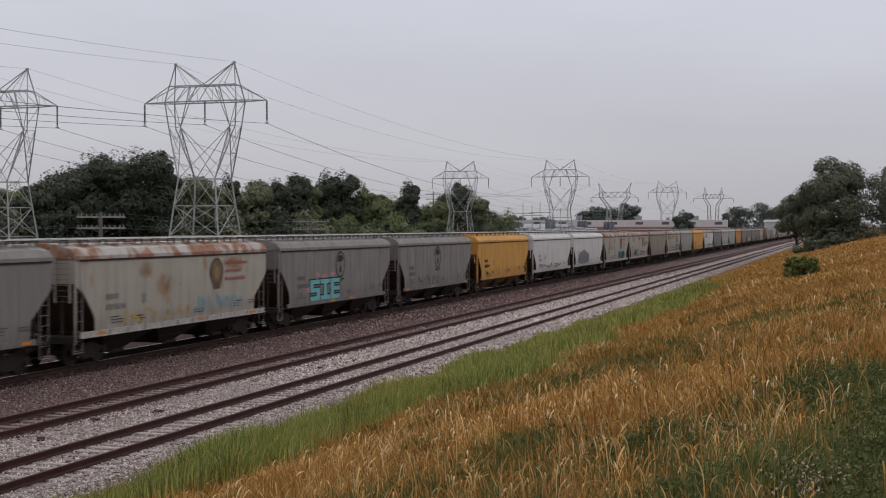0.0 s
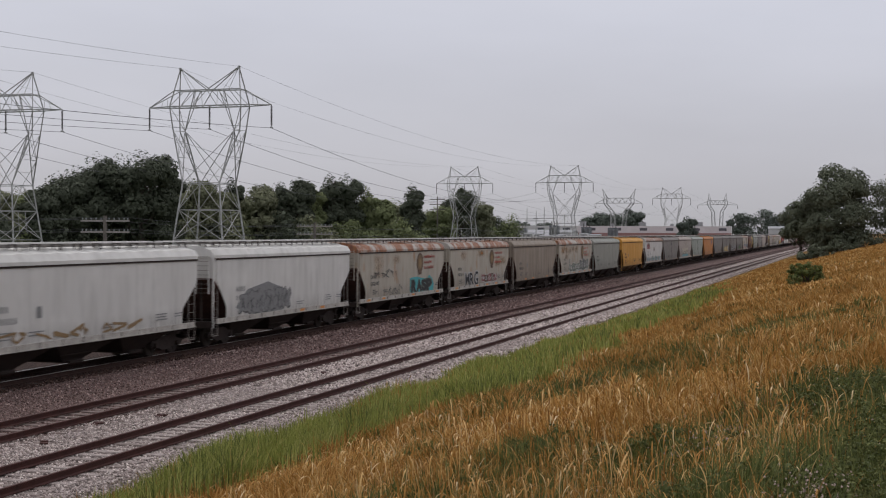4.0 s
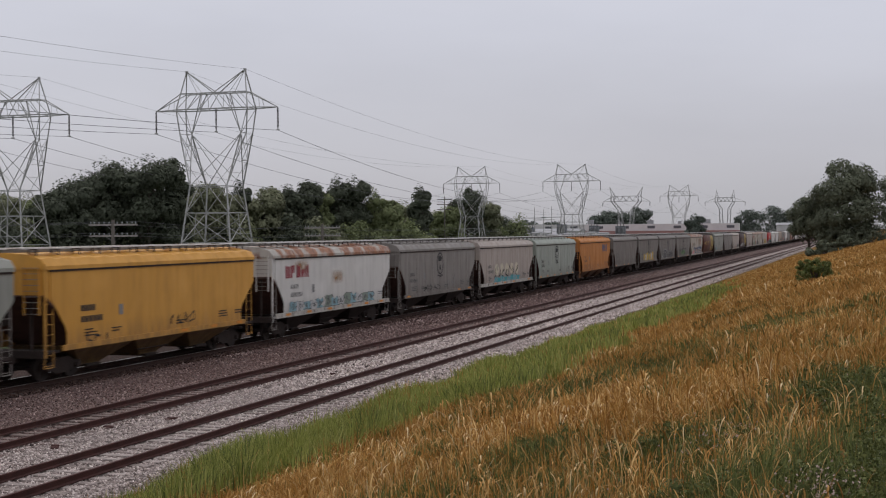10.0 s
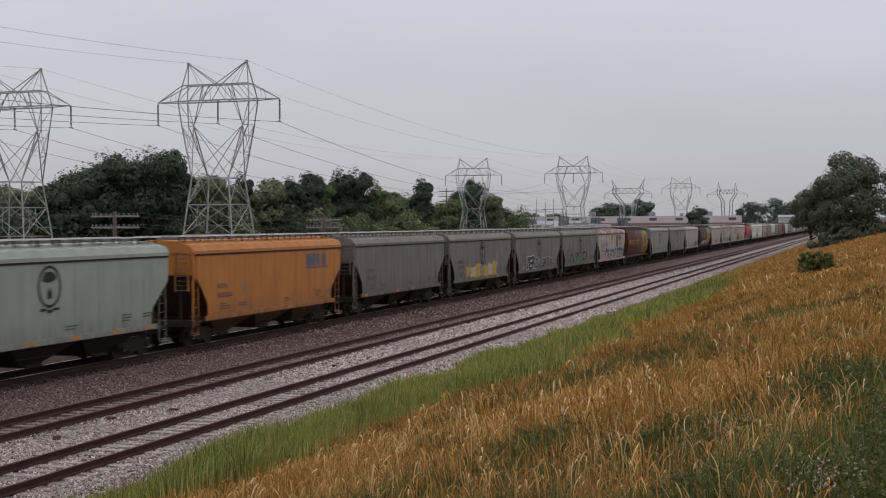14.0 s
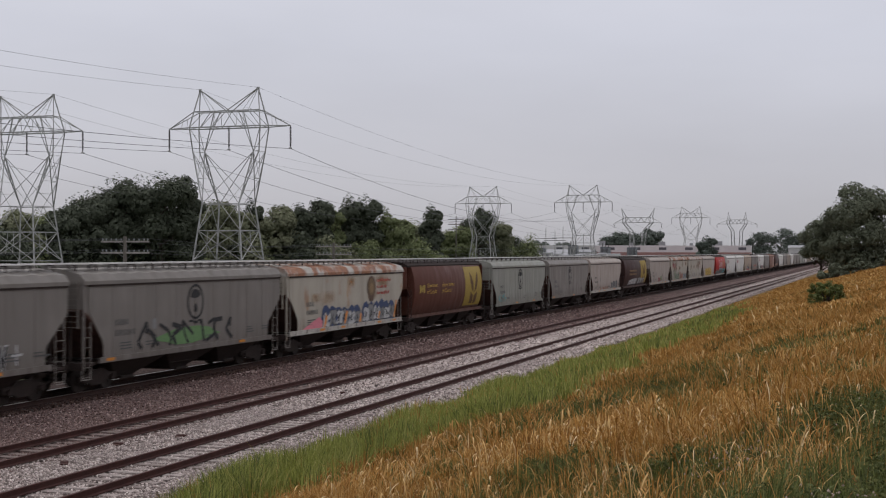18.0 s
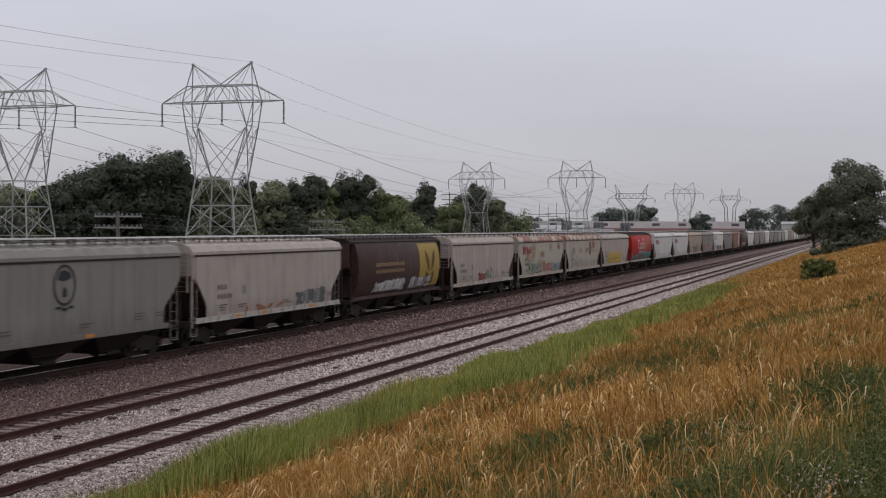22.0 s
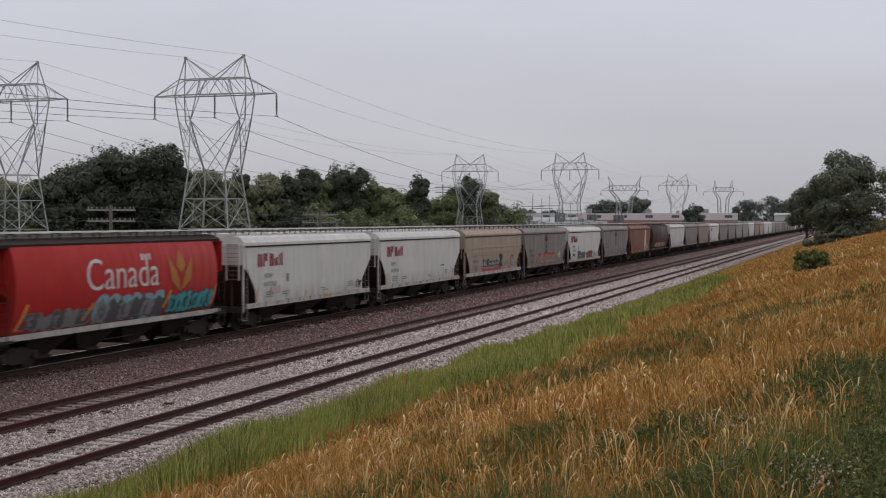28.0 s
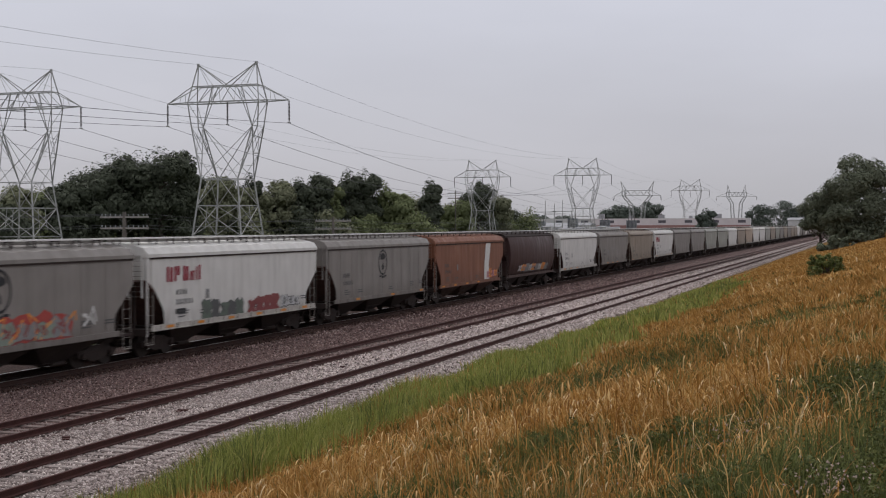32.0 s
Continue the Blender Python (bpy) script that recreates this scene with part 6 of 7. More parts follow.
for i in range(46):
    b = 38.0 - 23.4 * i / 45 + shr.uniform(-0.3, 0.3)
    r = 205 + 2.2 * i + shr.uniform(0, 22)
    r = r if b > 18.5 else r + 150              # these stand beyond the pylon
    green = 17.0 < b < 22.5
    h = (shr.uniform(9.5, 11.5) if green else shr.uniform(10.0, 12.5)) * (1.0 if b > 18.5 else 1.35)
    shrub("shrub", "bright summer green shrub" if green else "tall dense green shrub", *polar(b, r), FIELD, h, shr.uniform(8, 11),
          MAT["leaf_mid"] if green else MAT[shr.choice(["leaf_dark", "leaf_olive", "leaf_mid", "leaf_dark"])], 300 + i, leaves=4200, leaf=0.36, lumps=40)
# far trees, the haze of distance mixed into their leaf colour
for i, (b, r, h, w) in enumerate([(11.0, 900, 19, 26), (9.7, 920, 21, 30), (7.0, 560, 13.5, 9), (4.9, 700, 17.5, 15), (3.9, 760, 20, 19), (3.1, 780, 18, 18),
                                  (14.5, 760, 11, 22), (13.3, 820, 12, 18), (2.3, 1250, 22, 20)]):
    tree("distant_tree", "tree on the horizon, haze in its leaf colour", *polar(b, r), FIELD, h, w, MAT["leaf_haze"], 500 + i, leaves=4200, leaf=0.5 if w < 20 else 0.95, low=0.02, lumps=12)

MAT["grass_mid"] = random_tint("mid_green_grass", [(0, (0.06, 0.08, 0.022)), (0.5, (0.115, 0.14, 0.038)), (1, (0.22, 0.22, 0.075))], 0.75, 0.25, 0.2)
# trees and bush on the bank
bx, by = polar(0.85, 190)
tree("bank_tree", "broad dark green tree at the foot of the bank", bx, by, float(land(bx, by)), 12.6, 10.6, MAT["leaf_bank"], 601, leaves=28000, leaf=0.20, low=-0.04, lumps=20, skirt=9)
bx, by = polar(2.25, 194)
tree("bank_tree", "smaller dark green tree beside the broad one", bx, by, float(land(bx, by)), 9.4, 6.6, MAT["leaf_bank"], 603, leaves=11000, leaf=0.19, low=0.2, lumps=13)
bx, by = polar(-1.75, 194)
tree("bank_tree", "dark green tree on the bank top", bx, by, float(land(bx, by)), 10.4, 11.5, MAT["leaf_bank"], 602, leaves=17000, leaf=0.17, low=-0.02, lumps=14, skirt=7)
bx, by = polar(2.03, 74)
shrub("bush", "small dark green bush in the dry grass", bx, by, float(land(bx, by)) - 0.05, 1.8, 1.9, MAT["grass_mid"], 610, leaves=6500, leaf=0.055, lumps=80)
for k, (b, r, h, w) in enumerate([(1.75, 181, 2.8, 3.4), (1.35, 178, 2.4, 3.6), (0.6, 180, 2.2, 4.5), (-0.4, 184, 2.0, 4.5), (-1.2, 178, 1.7, 4.0)]):
    bx, by = polar(b, r)
    shrub("bush", "low dark bush at the tree's foot", bx, by, float(land(bx, by)) - 0.1, h, w, MAT["leaf_bank"], 620 + k, leaves=2600, leaf=0.2, lumps=24)

# ---------------------------------------------------------------- grass on the bank


def blades(n, x0, x1, y0, y1, height, width, mat, name, label, seed, keep=None, lean=0.25, bias=1.0):
    """Tapered grass blades, broader farther off."""
    g = np.random.default_rng(seed)
    y = y0 * (y1 / y0) ** (g.uniform(0, 1, n * 2) ** bias)
    x = g.uniform(x0, x1, n * 2)
    if keep is not None:
        k = keep(x, y, g)
        x, y = x[k], y[k]
    x, y = x[:n], y[:n]
    n = len(x)
    far = np.hypot(x, y)
    h = height * g.uniform(0.6, 1.25, n) * (1 + 0.35 * patch(x, y, 2.3, 1.0)) * (1 - 0.4 * smoothstep(30, 90, far))
    w = np.maximum(width, far * 0.00042) * g.uniform(0.7, 1.3, n)
    a = np.pi * (1 + patch(x, y, 1.3, 4.0) + patch(x, y, 4.1, 0.7)) + g.normal(0, 0.9, n)      # neighbours lean alike
    ln = h * np.abs(g.normal(0, lean, n))
    ldir = np.stack([np.cos(a), np.sin(a), 0 * a], 1)
    side = np.stack([np.cos(a * 1.7 + 1), np.sin(a * 1.7 + 1) * 0.3, 0 * a], 1)
    side /= np.linalg.norm(side, axis=1)[:, None]
    p0 = np.stack([x, y, land(x, y) - 0.03], 1)
    up = np.array([0, 0, 1.0])
    p1 = p0 + up * (h * 0.55)[:, None] + ldir * (ln * 0.3)[:, None]
    p2 = p0 + up * (h * 0.96)[:, None] + ldir * ln[:, None]
    sw = side * w[:, None]
    v = np.stack([p0 - sw, p0 + sw, p1 + sw * 0.8, p1 - sw * 0.8, p2], 1)
    t = np.array([[0, 1, 2], [0, 2, 3], [3, 2, 4]])
    f = (np.arange(n)[:, None, None] * 5 + t[None]).reshape(-1, 3)
    return tagged(new(name, fast_mesh(name, v.reshape(-1, 3), f, mat)), label, "grass", kind="stuff")


def stalks(n, x0, x1, y0, y1, height, droop, mat, name, label, seed, keep, fade=12.0):
    """Thin stems that bend over into nodding, bristly seed heads; fewer with distance."""
    g = np.random.default_rng(seed)
    y = y0 * (y1 / y0) ** g.uniform(0, 1, n * 4)
    x = g.uniform(x0, x1, n * 4)
    k = keep(x, y, g) & (g.uniform(0, 1, n * 4) < np.exp(-(y - y0) / fade) + 0.02)
    x, y = x[k][:n], y[k][:n]
    n = len(x)
    h = height * g.uniform(0.65, 1.2, n) * (1 + 0.25 * patch(x, y, 2.3, 1.0))
    a = g.uniform(0, 2 * np.pi, n) * 0.8 + np.pi * (0.2 + patch(x, y, 1.3, 4.0))
    d = np.stack([np.cos(a), np.sin(a), 0 * a], 1)
    up = np.array([0, 0, 1.0])
    side = np.stack([np.abs(np.sin(a)) + 0.4, -np.cos(a) * 0.4, 0.35 * np.cos(a)], 1)
    w0 = np.maximum(0.0022, np.hypot(x, y) * 0.00028) * g.uniform(0.8, 1.25, n)
    p = np.stack([x, y, land(x, y) - 0.02], 1)
    ang, bend = g.normal(0.08, 0.16, n), g.uniform(0.1, 1.0, n) * droop
    hl = g.uniform(0.14, 0.24, n)
    rows = [(p, w0)]
    for j in range(8):
        ang = ang + bend * (0.05, 0.14, 0.26, 0.4, 0.55, 0.6, 0.6, 0.5)[j]
        step = h / 4 if j < 4 else hl / 4
        p = p + up * (np.cos(ang) * step)[:, None] + d * (np.sin(ang) * step)[:, None]
        rows.append((p, w0 * (1.0, 0.95, 0.9, 0.95, 1.25, 1.45, 1.1, 0.25)[j] * (g.uniform(0.75, 1.25, n) if j > 3 else 1)))
    v = np.stack([q + side * (s * w)[:, None] for q, w in rows for s in (-1, 1)], 1)
    quad = np.array([(2 * j, 2 * j + 1, 2 * j + 3, 2 * j + 2) for j in range(8)])
    f = (np.arange(n)[:, None, None] * 18 + quad[None]).reshape(-1, 4)
    return tagged(new(name, fast_mesh(name, v.reshape(-1, 3), f, mat)), label, "grass", kind="stuff")


def patch(x, y, s=1.0, o=0.0):
    """A smooth field of patches, about -1 to 1."""
    return (np.sin(x * 0.55 * s + 1.3 + o) * np.sin(y * 0.27 * s + 0.4 * x * s + o) + 0.6 * np.sin(x * 1.3 * s - y * 0.6 * s + 2 * o) * np.cos(y * 0.9 * s + o)) / 1.4


def edge(y):
    return -11.8 + 2.6 * smoothstep(20, 38, y) + 0.6 * np.sin(y * 0.21) + 0.45 * np.sin(y * 0.6) - 3.8 * smoothstep(74, 122, y)


# the green and the golden patches of the bank: place and half widths
GREEN = ((-0.3, 20.0, 0.9, 2.2), (0.25, 13.0, 0.55, 2.6), (-1.7, 16.2, 0.75, 0.7), (-2.9, 17.6, 0.8, 0.9), (-0.45, 12.2, 0.5, 0.7), (-6.4, 32.0, 1.5, 3.2), (-5.0, 20.6, 0.8, 1.3), (-2.7, 40.0, 1.2, 3.0),
         (-0.5, 28.5, 0.7, 1.6), (-1.3, 13.0, 0.5, 0.5), (-3.6, 24.5, 0.6, 1.2), (-7.6, 22.5, 0.8, 1.0), (-5.2, 53.0, 1.2, 4.0), (0.7, 16.5, 0.7, 3.0), (0.0, 10.2, 0.6, 1.2), (-1.6, 12.0, 0.4, 0.5))
GOLD = ((-0.75, 16.1, 0.75, 1.3), (-2.4, 22.7, 1.5, 3.0), (-2.6, 14.6, 0.9, 0.6), (-1.05, 25.0, 0.8, 2.0), (-6.0, 25.0, 2.0, 3.0), (-8.5, 19.5, 1.8, 3.0), (-0.9, 11.0, 0.5, 0.5), (-4.4, 15.5, 0.9, 1.2))


def weeds(x, y):
    """Where green weeds win over the dry grass (below zero)."""
    spot = lambda rows: sum(np.exp(-((x - a) / c) ** 2 - ((y - b) / d) ** 2) for a, b, c, d in rows)
    x, y = x / 0.9, y / 0.9
    return 0.35 * patch(x, y) + 0.28 - 1.25 * spot(GREEN) + 0.8 * spot(GOLD) + 0.28 * patch(x, y, 4.7, 2.2)


def golden(x, y, g):
    return (x > edge(y) + g.normal(0, 0.5, len(x)) * (1 + 0.8 * smoothstep(28, 46, y))) & (weeds(x, y) + g.normal(0, 0.6, len(x)) > -0.35) & (g.uniform(0, 1, len(x)) < 0.30 + 0.70 * smoothstep(10, 22, y) - 0.25 * patch(x, y, 5.5, 2.0) * (1 - smoothstep(14, 30, y)))


def heads(x, y, g):
    clump = sum(np.exp(-((x / 0.9 - a) / c) ** 2 - ((y / 0.9 - b) / d) ** 2) for a, b, c, d in GOLD)
    return golden(x, y, g) & (0.8 * patch(x, y, 1.7, 2.0) + 0.9 * patch(x, y, 5.0, 1.0) + 0.9 * clump + g.normal(0, 0.2, len(x)) > 0.22)


def verge(x, y, g):
    return (y < 118 + g.normal(0, 6, len(x))) & (patch(x, y, 1.9, 3.0) + 0.6 * patch(x, y, 4.3, 1.0) + g.normal(0, 0.35, len(x)) > -0.5) & (x < edge(y) + 0.3 + g.normal(0, 0.55, len(x))) & (x > -13.75 + 0.6 * smoothstep(40, 110, y) + 0.4 * np.sin(y * 0.9) + 0.3 * np.sin(y * 0.37) + g.normal(0, 0.25, len(x)))


def weedy(x, y, g):
    return (x > -11.0) & (weeds(x, y) + g.normal(0, 0.42, len(x)) < -0.12 + 0.55 * smoothstep(21, 13, y))


def verge_tips(x, y, g):
    return verge(x, y, g) & (patch(x, y, 1.1, 5.0) + g.normal(0, 0.4, len(x)) > 0.1)


blades(190000, -14.5, 10, 5.0, 260, 0.30, 0.0036, MAT["straw"], "dry_grass", "dry golden grass covering the bank", 21, golden, 0.85, 0.72)
stalks(19000, -10.5, 5, 5.0, 90, 0.30, 1.45, MAT["straw_pale"], "seed_grass", "bleached grass stalks with nodding seed heads", 22, heads)
stalks(5000, -6.0, 4, 5.0, 30, 0.36, 0.6, MAT["straw"], "brown_grass", "brown upright grass stalks among the weeds", 25, heads)
blades(118000, -15.6, -7.6, 10, 200, 0.60, 0.0052, MAT["grass_green"], "verge_grass", "fresh green grass along the ballast edge", 23, verge, 0.32)
blades(9000, -15.0, -7.6, 10, 120, 0.66, 0.0034, MAT["straw"], "verge_stalks", "tall dry stalks in the green verge", 26, verge_tips, 0.2)
blades(80000, -11.5, 9, 5.0, 120, 0.24, 0.0062, MAT["grass_deep"], "green_weeds", "dark green weeds between the dry grass", 24, weedy, 0.6)
blades(26000, -9.0, 4, 5.0, 40, 0.34, 0.0042, MAT["grass_mid"], "green_blades", "green grass blades growing through the dry grass", 27, weedy, 0.4)


def verge_clumps(x, y, g):
    return verge(x, y, g) & (x > edge(y) - 1.5 + g.normal(0, 0.35, len(x))) & (patch(x, y, 2.6, 1.7) + g.normal(0, 0.25, len(x)) > -0.15)


blades(24000, -14.5, -8.0, 10, 150, 0.66, 0.0055, MAT["grass_mid"], "verge_clumps", "darker green clumps in the grassy verge", 28, verge_clumps, 0.25)


def shoulder(x, y, g):
    return (patch(x, y, 2.1, 0.6) + g.normal(0, 0.5, len(x)) > -0.1) & (np.abs(x + 14.3) < 0.5 + 0.25 * np.sin(y * 0.5))


blades(9000, -15.2, -13.4, 12, 150, 0.11, 0.0045, MAT["straw_pale"], "shoulder_grass", "short bleached grass at the ballast's edge", 29, shoulder, 0.9)


def leafy_weeds():
    """Low broad-leaved weeds, crowded into the green patches."""
    g = np.random.default_rng(91)
    y = 6.0 * (45 / 6.0) ** g.uniform(0, 1, 60000)
    x = g.uniform(-6, 3.5, 60000)
    k = weeds(x, y) + g.normal(0, 0.45, 60000) < -0.9
    x, y = x[k][:1300], y[k][:1300]
    h = g.uniform(0.03, 0.30, len(x))
    v, f = leaf_cards(np.stack([x, y, land(x, y) + h], 1), g.uniform(0.05, 0.12, len(x)), 26, 0.020, 92)
    tagged(new("leafy_weeds", fast_mesh("leafy_weeds", v, f, MAT["grass_deep"])), "dark green broad-leaved weeds among dry grass", "weeds", kind="stuff")


leafy_weeds()


MAT["seed_fluff"] = plain("pinkish_white_seed_fluff", (0.38, 0.29, 0.25), 0.9, 0, 0.2, 20)


def flowers():
    g = np.random.default_rng(77)
    n = 190
    cx_ = np.concatenate([g.normal(-1.5, 0.3, 70), g.normal(-0.28, 0.18, 90), g.uniform(-4, 2.0, 30)])
    cy_ = np.concatenate([g.normal(14.2, 0.4, 70), g.normal(10.1, 0.25, 90), g.uniform(8, 18, 30)])
    z = land(cx_, cy_) + g.uniform(0.26, 0.46, n)
    v, f = leaf_cards(np.stack([cx_, cy_, z], 1), np.full(n, 0.010), 4, 0.010, 78)
    tagged(new("white_flowers", fast_mesh("white_flowers", v, f, MAT["seed_fluff"])), "tiny pinkish white weed flowers among the grass", "flowers", kind="stuff")


flowers()

# ---------------------------------------------------------------- telegraph poles and far buildings


def telegraph_pole(x, y, top):
    t = thing("telegraph_pole", "old timber telegraph pole with two crossarms", "telegraph pole", pose(x, y, FIELD), "telegraph poles")
    h = top - FIELD
    part("pole", Mesh().tube([(0, 0, 0), (0, 0, h * 0.5), (0, 0, h)], [0.16, 0.14, 0.11], 8), MAT["pole_wood"], t)
    for z in (h - 0.30, h - 0.95):
        arm = part("crossarm", Mesh().box(-1.6, 1.6, -0.06, 0.04, z - 0.05, z + 0.05), MAT["arm_wood"], t, "weathered timber crossarm")
        pin = Mesh().tube([(0, 0, z + 0.05), (0, 0, z + 0.10), (0, 0, z + 0.18)], [0.015, 0.04, 0.03], 6).data("insulator", MAT["pin"])
        for k in range(10):
            q = part("insulator", pin, None, arm)
            q.matrix_basis = pose(-1.5 + 3.0 * k / 9 + (0.1 if k > 4 else -0.1) * (k not in (0, 9)), 0, 0)
        part("brace", Mesh().bar((-0.5, 0.06, z - 0.05), (0, 0.1, z - 0.38), 0.012).bar((0.5, 0.06, z - 0.05), (0, 0.1, z - 0.38), 0.012), MAT["steel_galv"], arm)
    return t


MAT["arm_wood"] = plain("bleached_crossarm_timber", (0.27, 0.25, 0.23), 0.9, 0, 0.3, 3)
MAT["pin"] = plain("pale_glass_insulator", (0.26, 0.28, 0.28), 0.3, 0, 0.15, 5)
for x, y, turn in ((-19.3, 45.7, 20), (-19.25, 33.5, -15), (-19.6, 28.3, 35), (-20.1, 31.5, 5)):
    scrap = thing("tie_plate", "dark rusty steel tie plate lying on ballast", "tie plate", pose(x, y, -0.2, 4, 3, turn), "loose tie plates")
    part("plate", Mesh().box(-0.1, 0.1, -0.19, 0.19, -0.01, 0.035), MAT["rail"], scrap)
    part("shoulder", Mesh().box(-0.1, 0.1, -0.06, 0.06, 0.035, 0.06), MAT["rail"], scrap)
telegraph_pole(-41.6, 66.0, 6.05)
telegraph_pole(-42.6, 99.0, 5.9)
for z, dx in ((6.05 - 0.12, -1.5), (6.05 - 0.12, 1.5), (6.05 - 0.77, -1.5), (6.05 - 0.77, 1.5)):
    pts = []
    for k in range(-20, 61):
        f = k / 10
        pts.append((-41.6 - f + dx, 66.0 + 33.0 * f, z - 0.15 * f - 0.35 * math.sin(math.pi * (f % 1))))
    solid("telegraph_wire", Mesh().tube(pts, [0.009] * len(pts), 4), MAT["wire"], "thin dark telegraph wire between timber poles", "wire", group="telegraph wires")

MAT["wall_pink"] = plain("pink_brick_cladding", (0.29, 0.155, 0.14), 0.9, 0, 0.12, 0.4)
MAT["wall_white"] = plain("white_cladding", (0.50, 0.485, 0.48), 0.8, 0, 0.1, 0.4)
MAT["glass_dark"] = plain("dark_window_glass", (0.10, 0.10, 0.11), 0.25, 0, 0.2, 1)
MAT["plant_grey"] = plain("grey_roof_plant", (0.28, 0.28, 0.29), 0.8, 0, 0.2, 0.6)


def factory():
    t = thing("factory_building", "long low pink-walled factory with pale upper storey", "building", pose(*polar(8.45, 640), FIELD, 0, 0, 4))
    L = 37.0
    part("lower_wall", Mesh().box(-L, L, -12, 12, 0, 5.9), MAT["wall_pink"], t, "pinkish clad wall")
    part("upper_storey", Mesh().box(-L - 38, L, -4, 14, 5.9, 9.2).box(-L - 38, -L - 0.01, -4, 14, 0, 5.9), MAT["wall_white"], t, "pale grey upper wall")
    win = Mesh().box(-2.4, 2.4, -12.12, -11.98, 2.9, 4.3).data("window", MAT["glass_dark"])
    for k in range(7):
        part("window", win, None, t).matrix_basis = pose(-L + 5.5 + k * 11.0, 0, 0)
    hi = Mesh().box(-1.8, 1.8, -4.12, -3.98, 7.0, 8.3).data("window", MAT["glass_dark"])
    for k in range(9):
        part("window", hi, None, t).matrix_basis = pose(-L - 30 + k * 12.5, 0, 0)
    for x, w, h in ((-34, 2.6, 2.2), (-20, 1.6, 1.2), (-5, 3.0, 1.8), (9, 1.6, 1.2), (22, 3.2, 2.0)):
        part("roof_unit", Mesh().box(x - w / 2, x + w / 2, -3, 0, 9.2, 9.2 + h), MAT["plant_grey"], t)


def warehouse(bearing, reach, w, d, h, label):
    t = thing("warehouse", label, "building", pose(*polar(bearing, reach), FIELD))
    part("wall", Mesh().box(-w / 2, w / 2, -d / 2, d / 2, 0, h), MAT["wall_white"], t)
    part("roof", Mesh().prism([(-d / 2 - 0.4, h), (0, h + 1.2), (d / 2 + 0.4, h)], -w / 2 - 0.4, w / 2 + 0.4), MAT["plant_grey"], t)
    door = Mesh().box(-1.8, 1.8, -d / 2 - 0.1, -d / 2 + 0.02, 0, h * 0.6).data("door", MAT["plant_grey"])
    for k in range(3):
        part("door", door, None, t).matrix_basis = pose(-w / 3 + k * w / 3, 0, 0)


def gantry(bearing, reach, h):
    """A substation mast with a bus beam."""
    t = thing("substation_mast", "thin grey steel substation mast", "mast", pose(*polar(bearing, reach), FIELD), "substation masts")
    part("mast", Mesh().tube([(0, 0, 0), (0, 0, h)], [0.22, 0.12], 6), MAT["steel_galv"], t)
    part("beam", Mesh().box(-4.2, 4.2, -0.12, 0.12, h * 0.72, h * 0.72 + 0.25), MAT["steel_galv"], t)


factory()
warehouse(13.9, 560, 26, 14, 4.8, "white walled warehouse near the substation")
warehouse(12.9, 600, 22, 16, 6.0, "pale low warehouse behind the pylons")
warehouse(3.25, 720, 8, 10, 8.5, "small white gabled house beyond the tracks")
for b, r, h in ((14.6, 470, 12.5), (13.95, 480, 15.0), (13.55, 480, 14.0), (13.2, 490, 15.5), (12.3, 500, 13.0), (15.2, 470, 11.0)):
    gantry(b, r, h)


def transformer(bearing, reach, w, h):
    """A substation transformer: tank, radiator fins, bushings on its lid."""
    t = thing("transformer", "dark grey substation transformer with radiator fins", "transformer", pose(*polar(bearing, reach), FIELD), "substation transformers")
    part("tank", Mesh().box(-w / 2, w / 2, -1.6, 1.6, 0.3, h), MAT["plant_dark"], t)
    part("base", Mesh().box(-w / 2 - 0.4, w / 2 + 0.4, -2.2, 2.2, 0.0, 0.3), MAT["plinth"], t)
    fins = Mesh()
    for k in range(7):
        x = -w * 0.42 + k * w * 0.14
        fins.box(x - 0.08, x + 0.08, -2.3, -1.6, 0.8, h - 0.5)
    part("radiator", fins, MAT["plant_grey"], t)
    for k in (-0.3, 0, 0.3):
        part("bushing", Mesh().tube([(k * w, 0, h), (k * w * 1.15, 0, h + 1.7)], [0.18, 0.1], 6), MAT["insulator"], t)


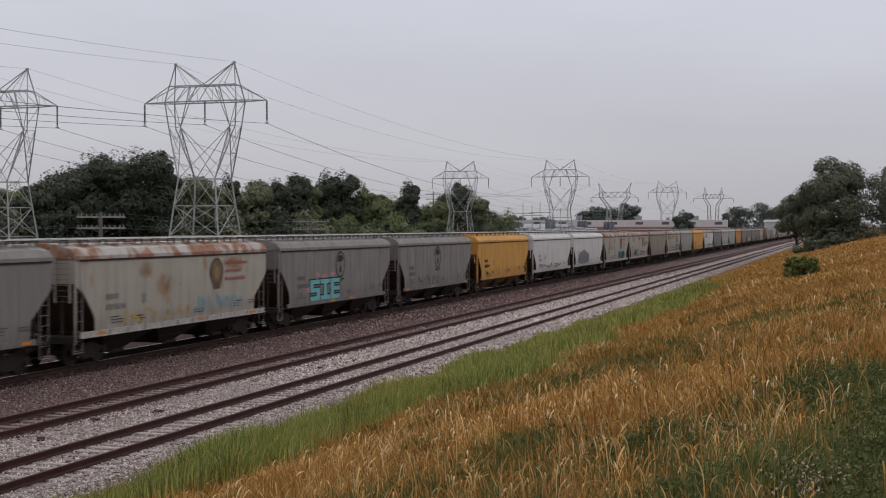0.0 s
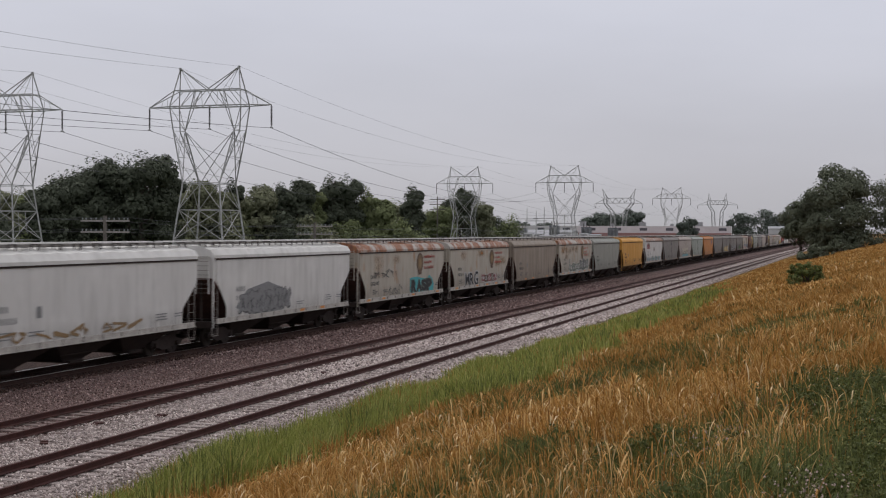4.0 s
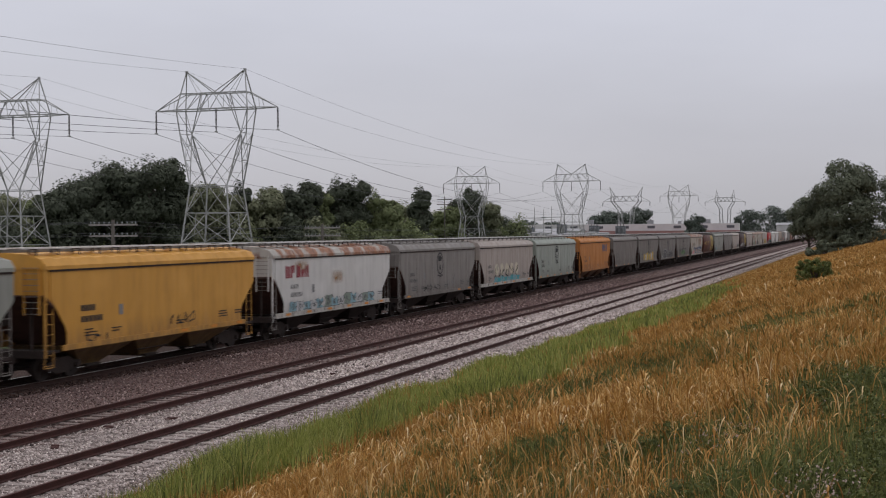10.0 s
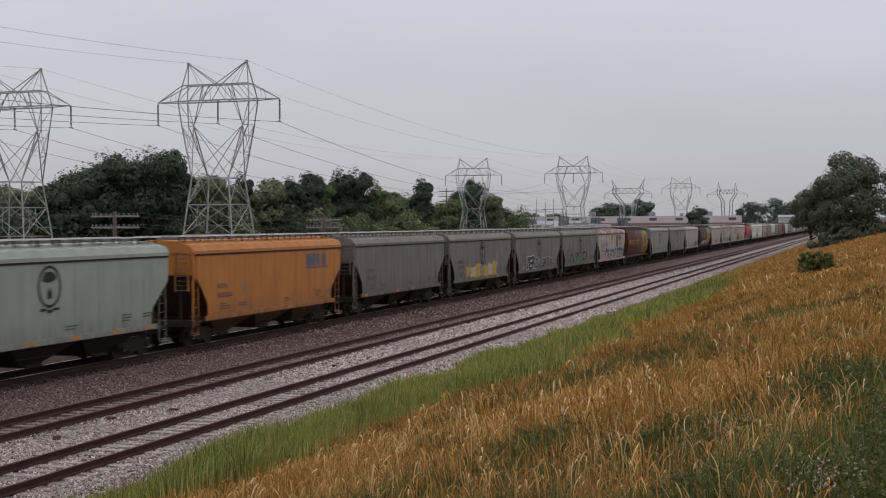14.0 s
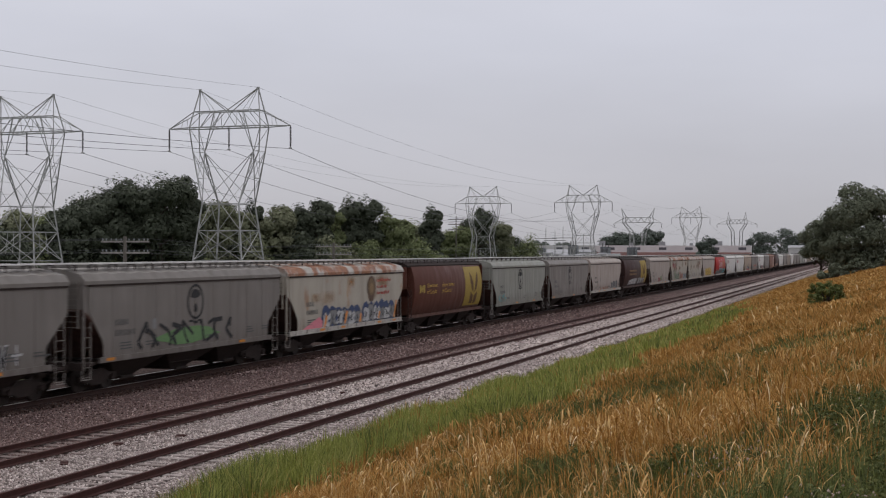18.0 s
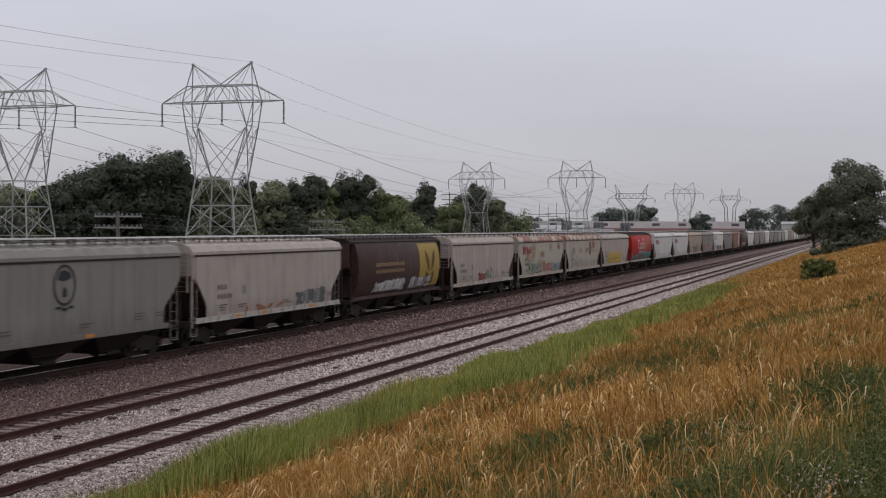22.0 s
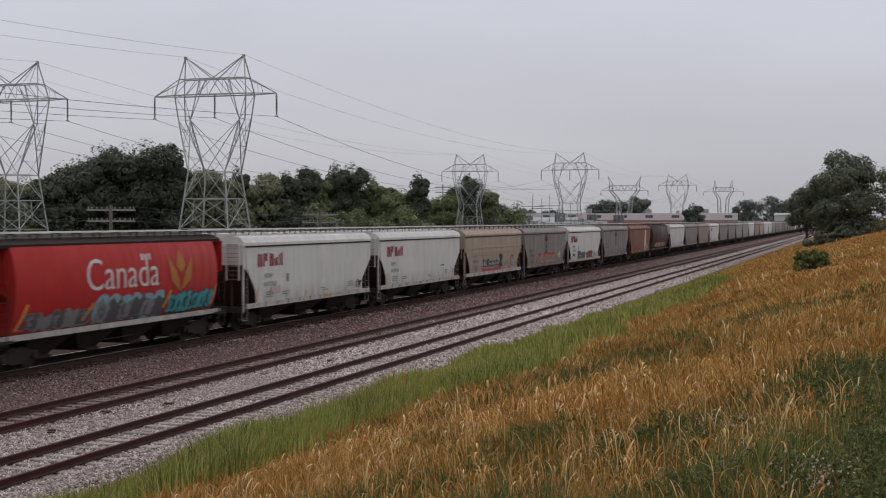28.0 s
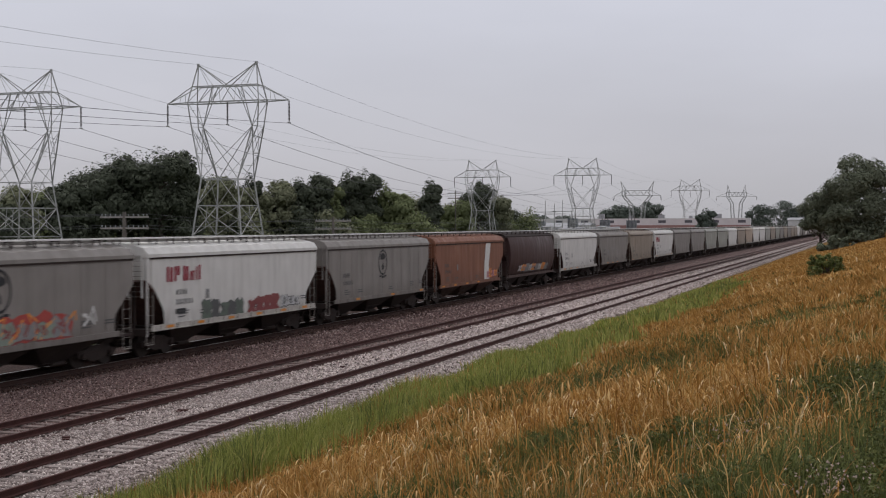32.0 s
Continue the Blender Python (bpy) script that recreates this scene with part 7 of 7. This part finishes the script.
def equipment_kiosk(bearing, reach, w, h):
    t = thing("equipment_kiosk", "small white steel equipment kiosk in the substation", "kiosk", pose(*polar(bearing, reach), FIELD), "substation kiosks")
    part("body", Mesh().box(-w / 2, w / 2, -1.2, 1.2, 0, h), MAT["wall_white"], t)
    part("roof", Mesh().prism([(-1.4, h), (0, h + 0.35), (1.4, h)], -w / 2 - 0.15, w / 2 + 0.15), MAT["plant_grey"], t)
    part("door", Mesh().box(-0.5, 0.5, -1.26, -1.19, 0.1, h - 0.4), MAT["plant_grey"], t)


MAT["plant_dark"] = plain("dark_grey_transformer_paint", (0.13, 0.14, 0.15), 0.6, 0, 0.2, 0.8)
for b, r, w, h in ((14.15, 520, 3.4, 7.6), (12.75, 530, 3.6, 8.8), (11.35, 540, 3.8, 8.2), (10.2, 560, 4.0, 8.0)):
    transformer(b, r, w, h)
kio = random.Random(12)
for k in range(11):
    equipment_kiosk(15.2 - 0.42 * k + kio.uniform(-0.12, 0.12), kio.uniform(455, 500), kio.uniform(2.6, 5.5), kio.uniform(4.7, 5.6))
tx, ty = polar(17.9, 420)
copy = thing("power_pole", "slender pole with three crossarms", "power pole", pose(tx, ty, FIELD))
part("pole", Mesh().tube([(0, 0, 0), (0, 0, 17.5)], [0.28, 0.16], 6), MAT["pole_wood"], copy)
for z in (13.2, 14.8, 16.4):
    part("crossarm", Mesh().box(-2.6, 2.6, -0.1, 0.1, z, z + 0.25), MAT["pole_wood"], copy)

# ---------------------------------------------------------------- motion


WHEEL_RADIUS = 0.457


def motions():
    for i, car in enumerate(TRAIN):
        walk(car, [(t, car_pose(i, t)) for t in (0.0, 16.0, 32.0)])
    # every wheelset rolls alike, so those at one end of a bogie share their turning
    turn = math.degrees(SPEED / WHEEL_RADIUS)
    step = 1 / 30
    rolled = {}
    for car in TRAIN:
        for w in car.children_recursive:
            if not w.name.startswith("wheelset"):
                continue
            y = round(w.location.y, 2)
            if y not in rolled:
                walk(w, [(k * step, pose(0, y, WHEEL_RADIUS, turn * k * step)) for k in range(0, 961)])
                rolled[y] = w
            else:
                w.rotation_mode = "QUATERNION"
                keys = w.animation_data_create()
                keys.action = rolled[y].animation_data.action
                keys.action_slot = rolled[y].animation_data.action_slot


motions()
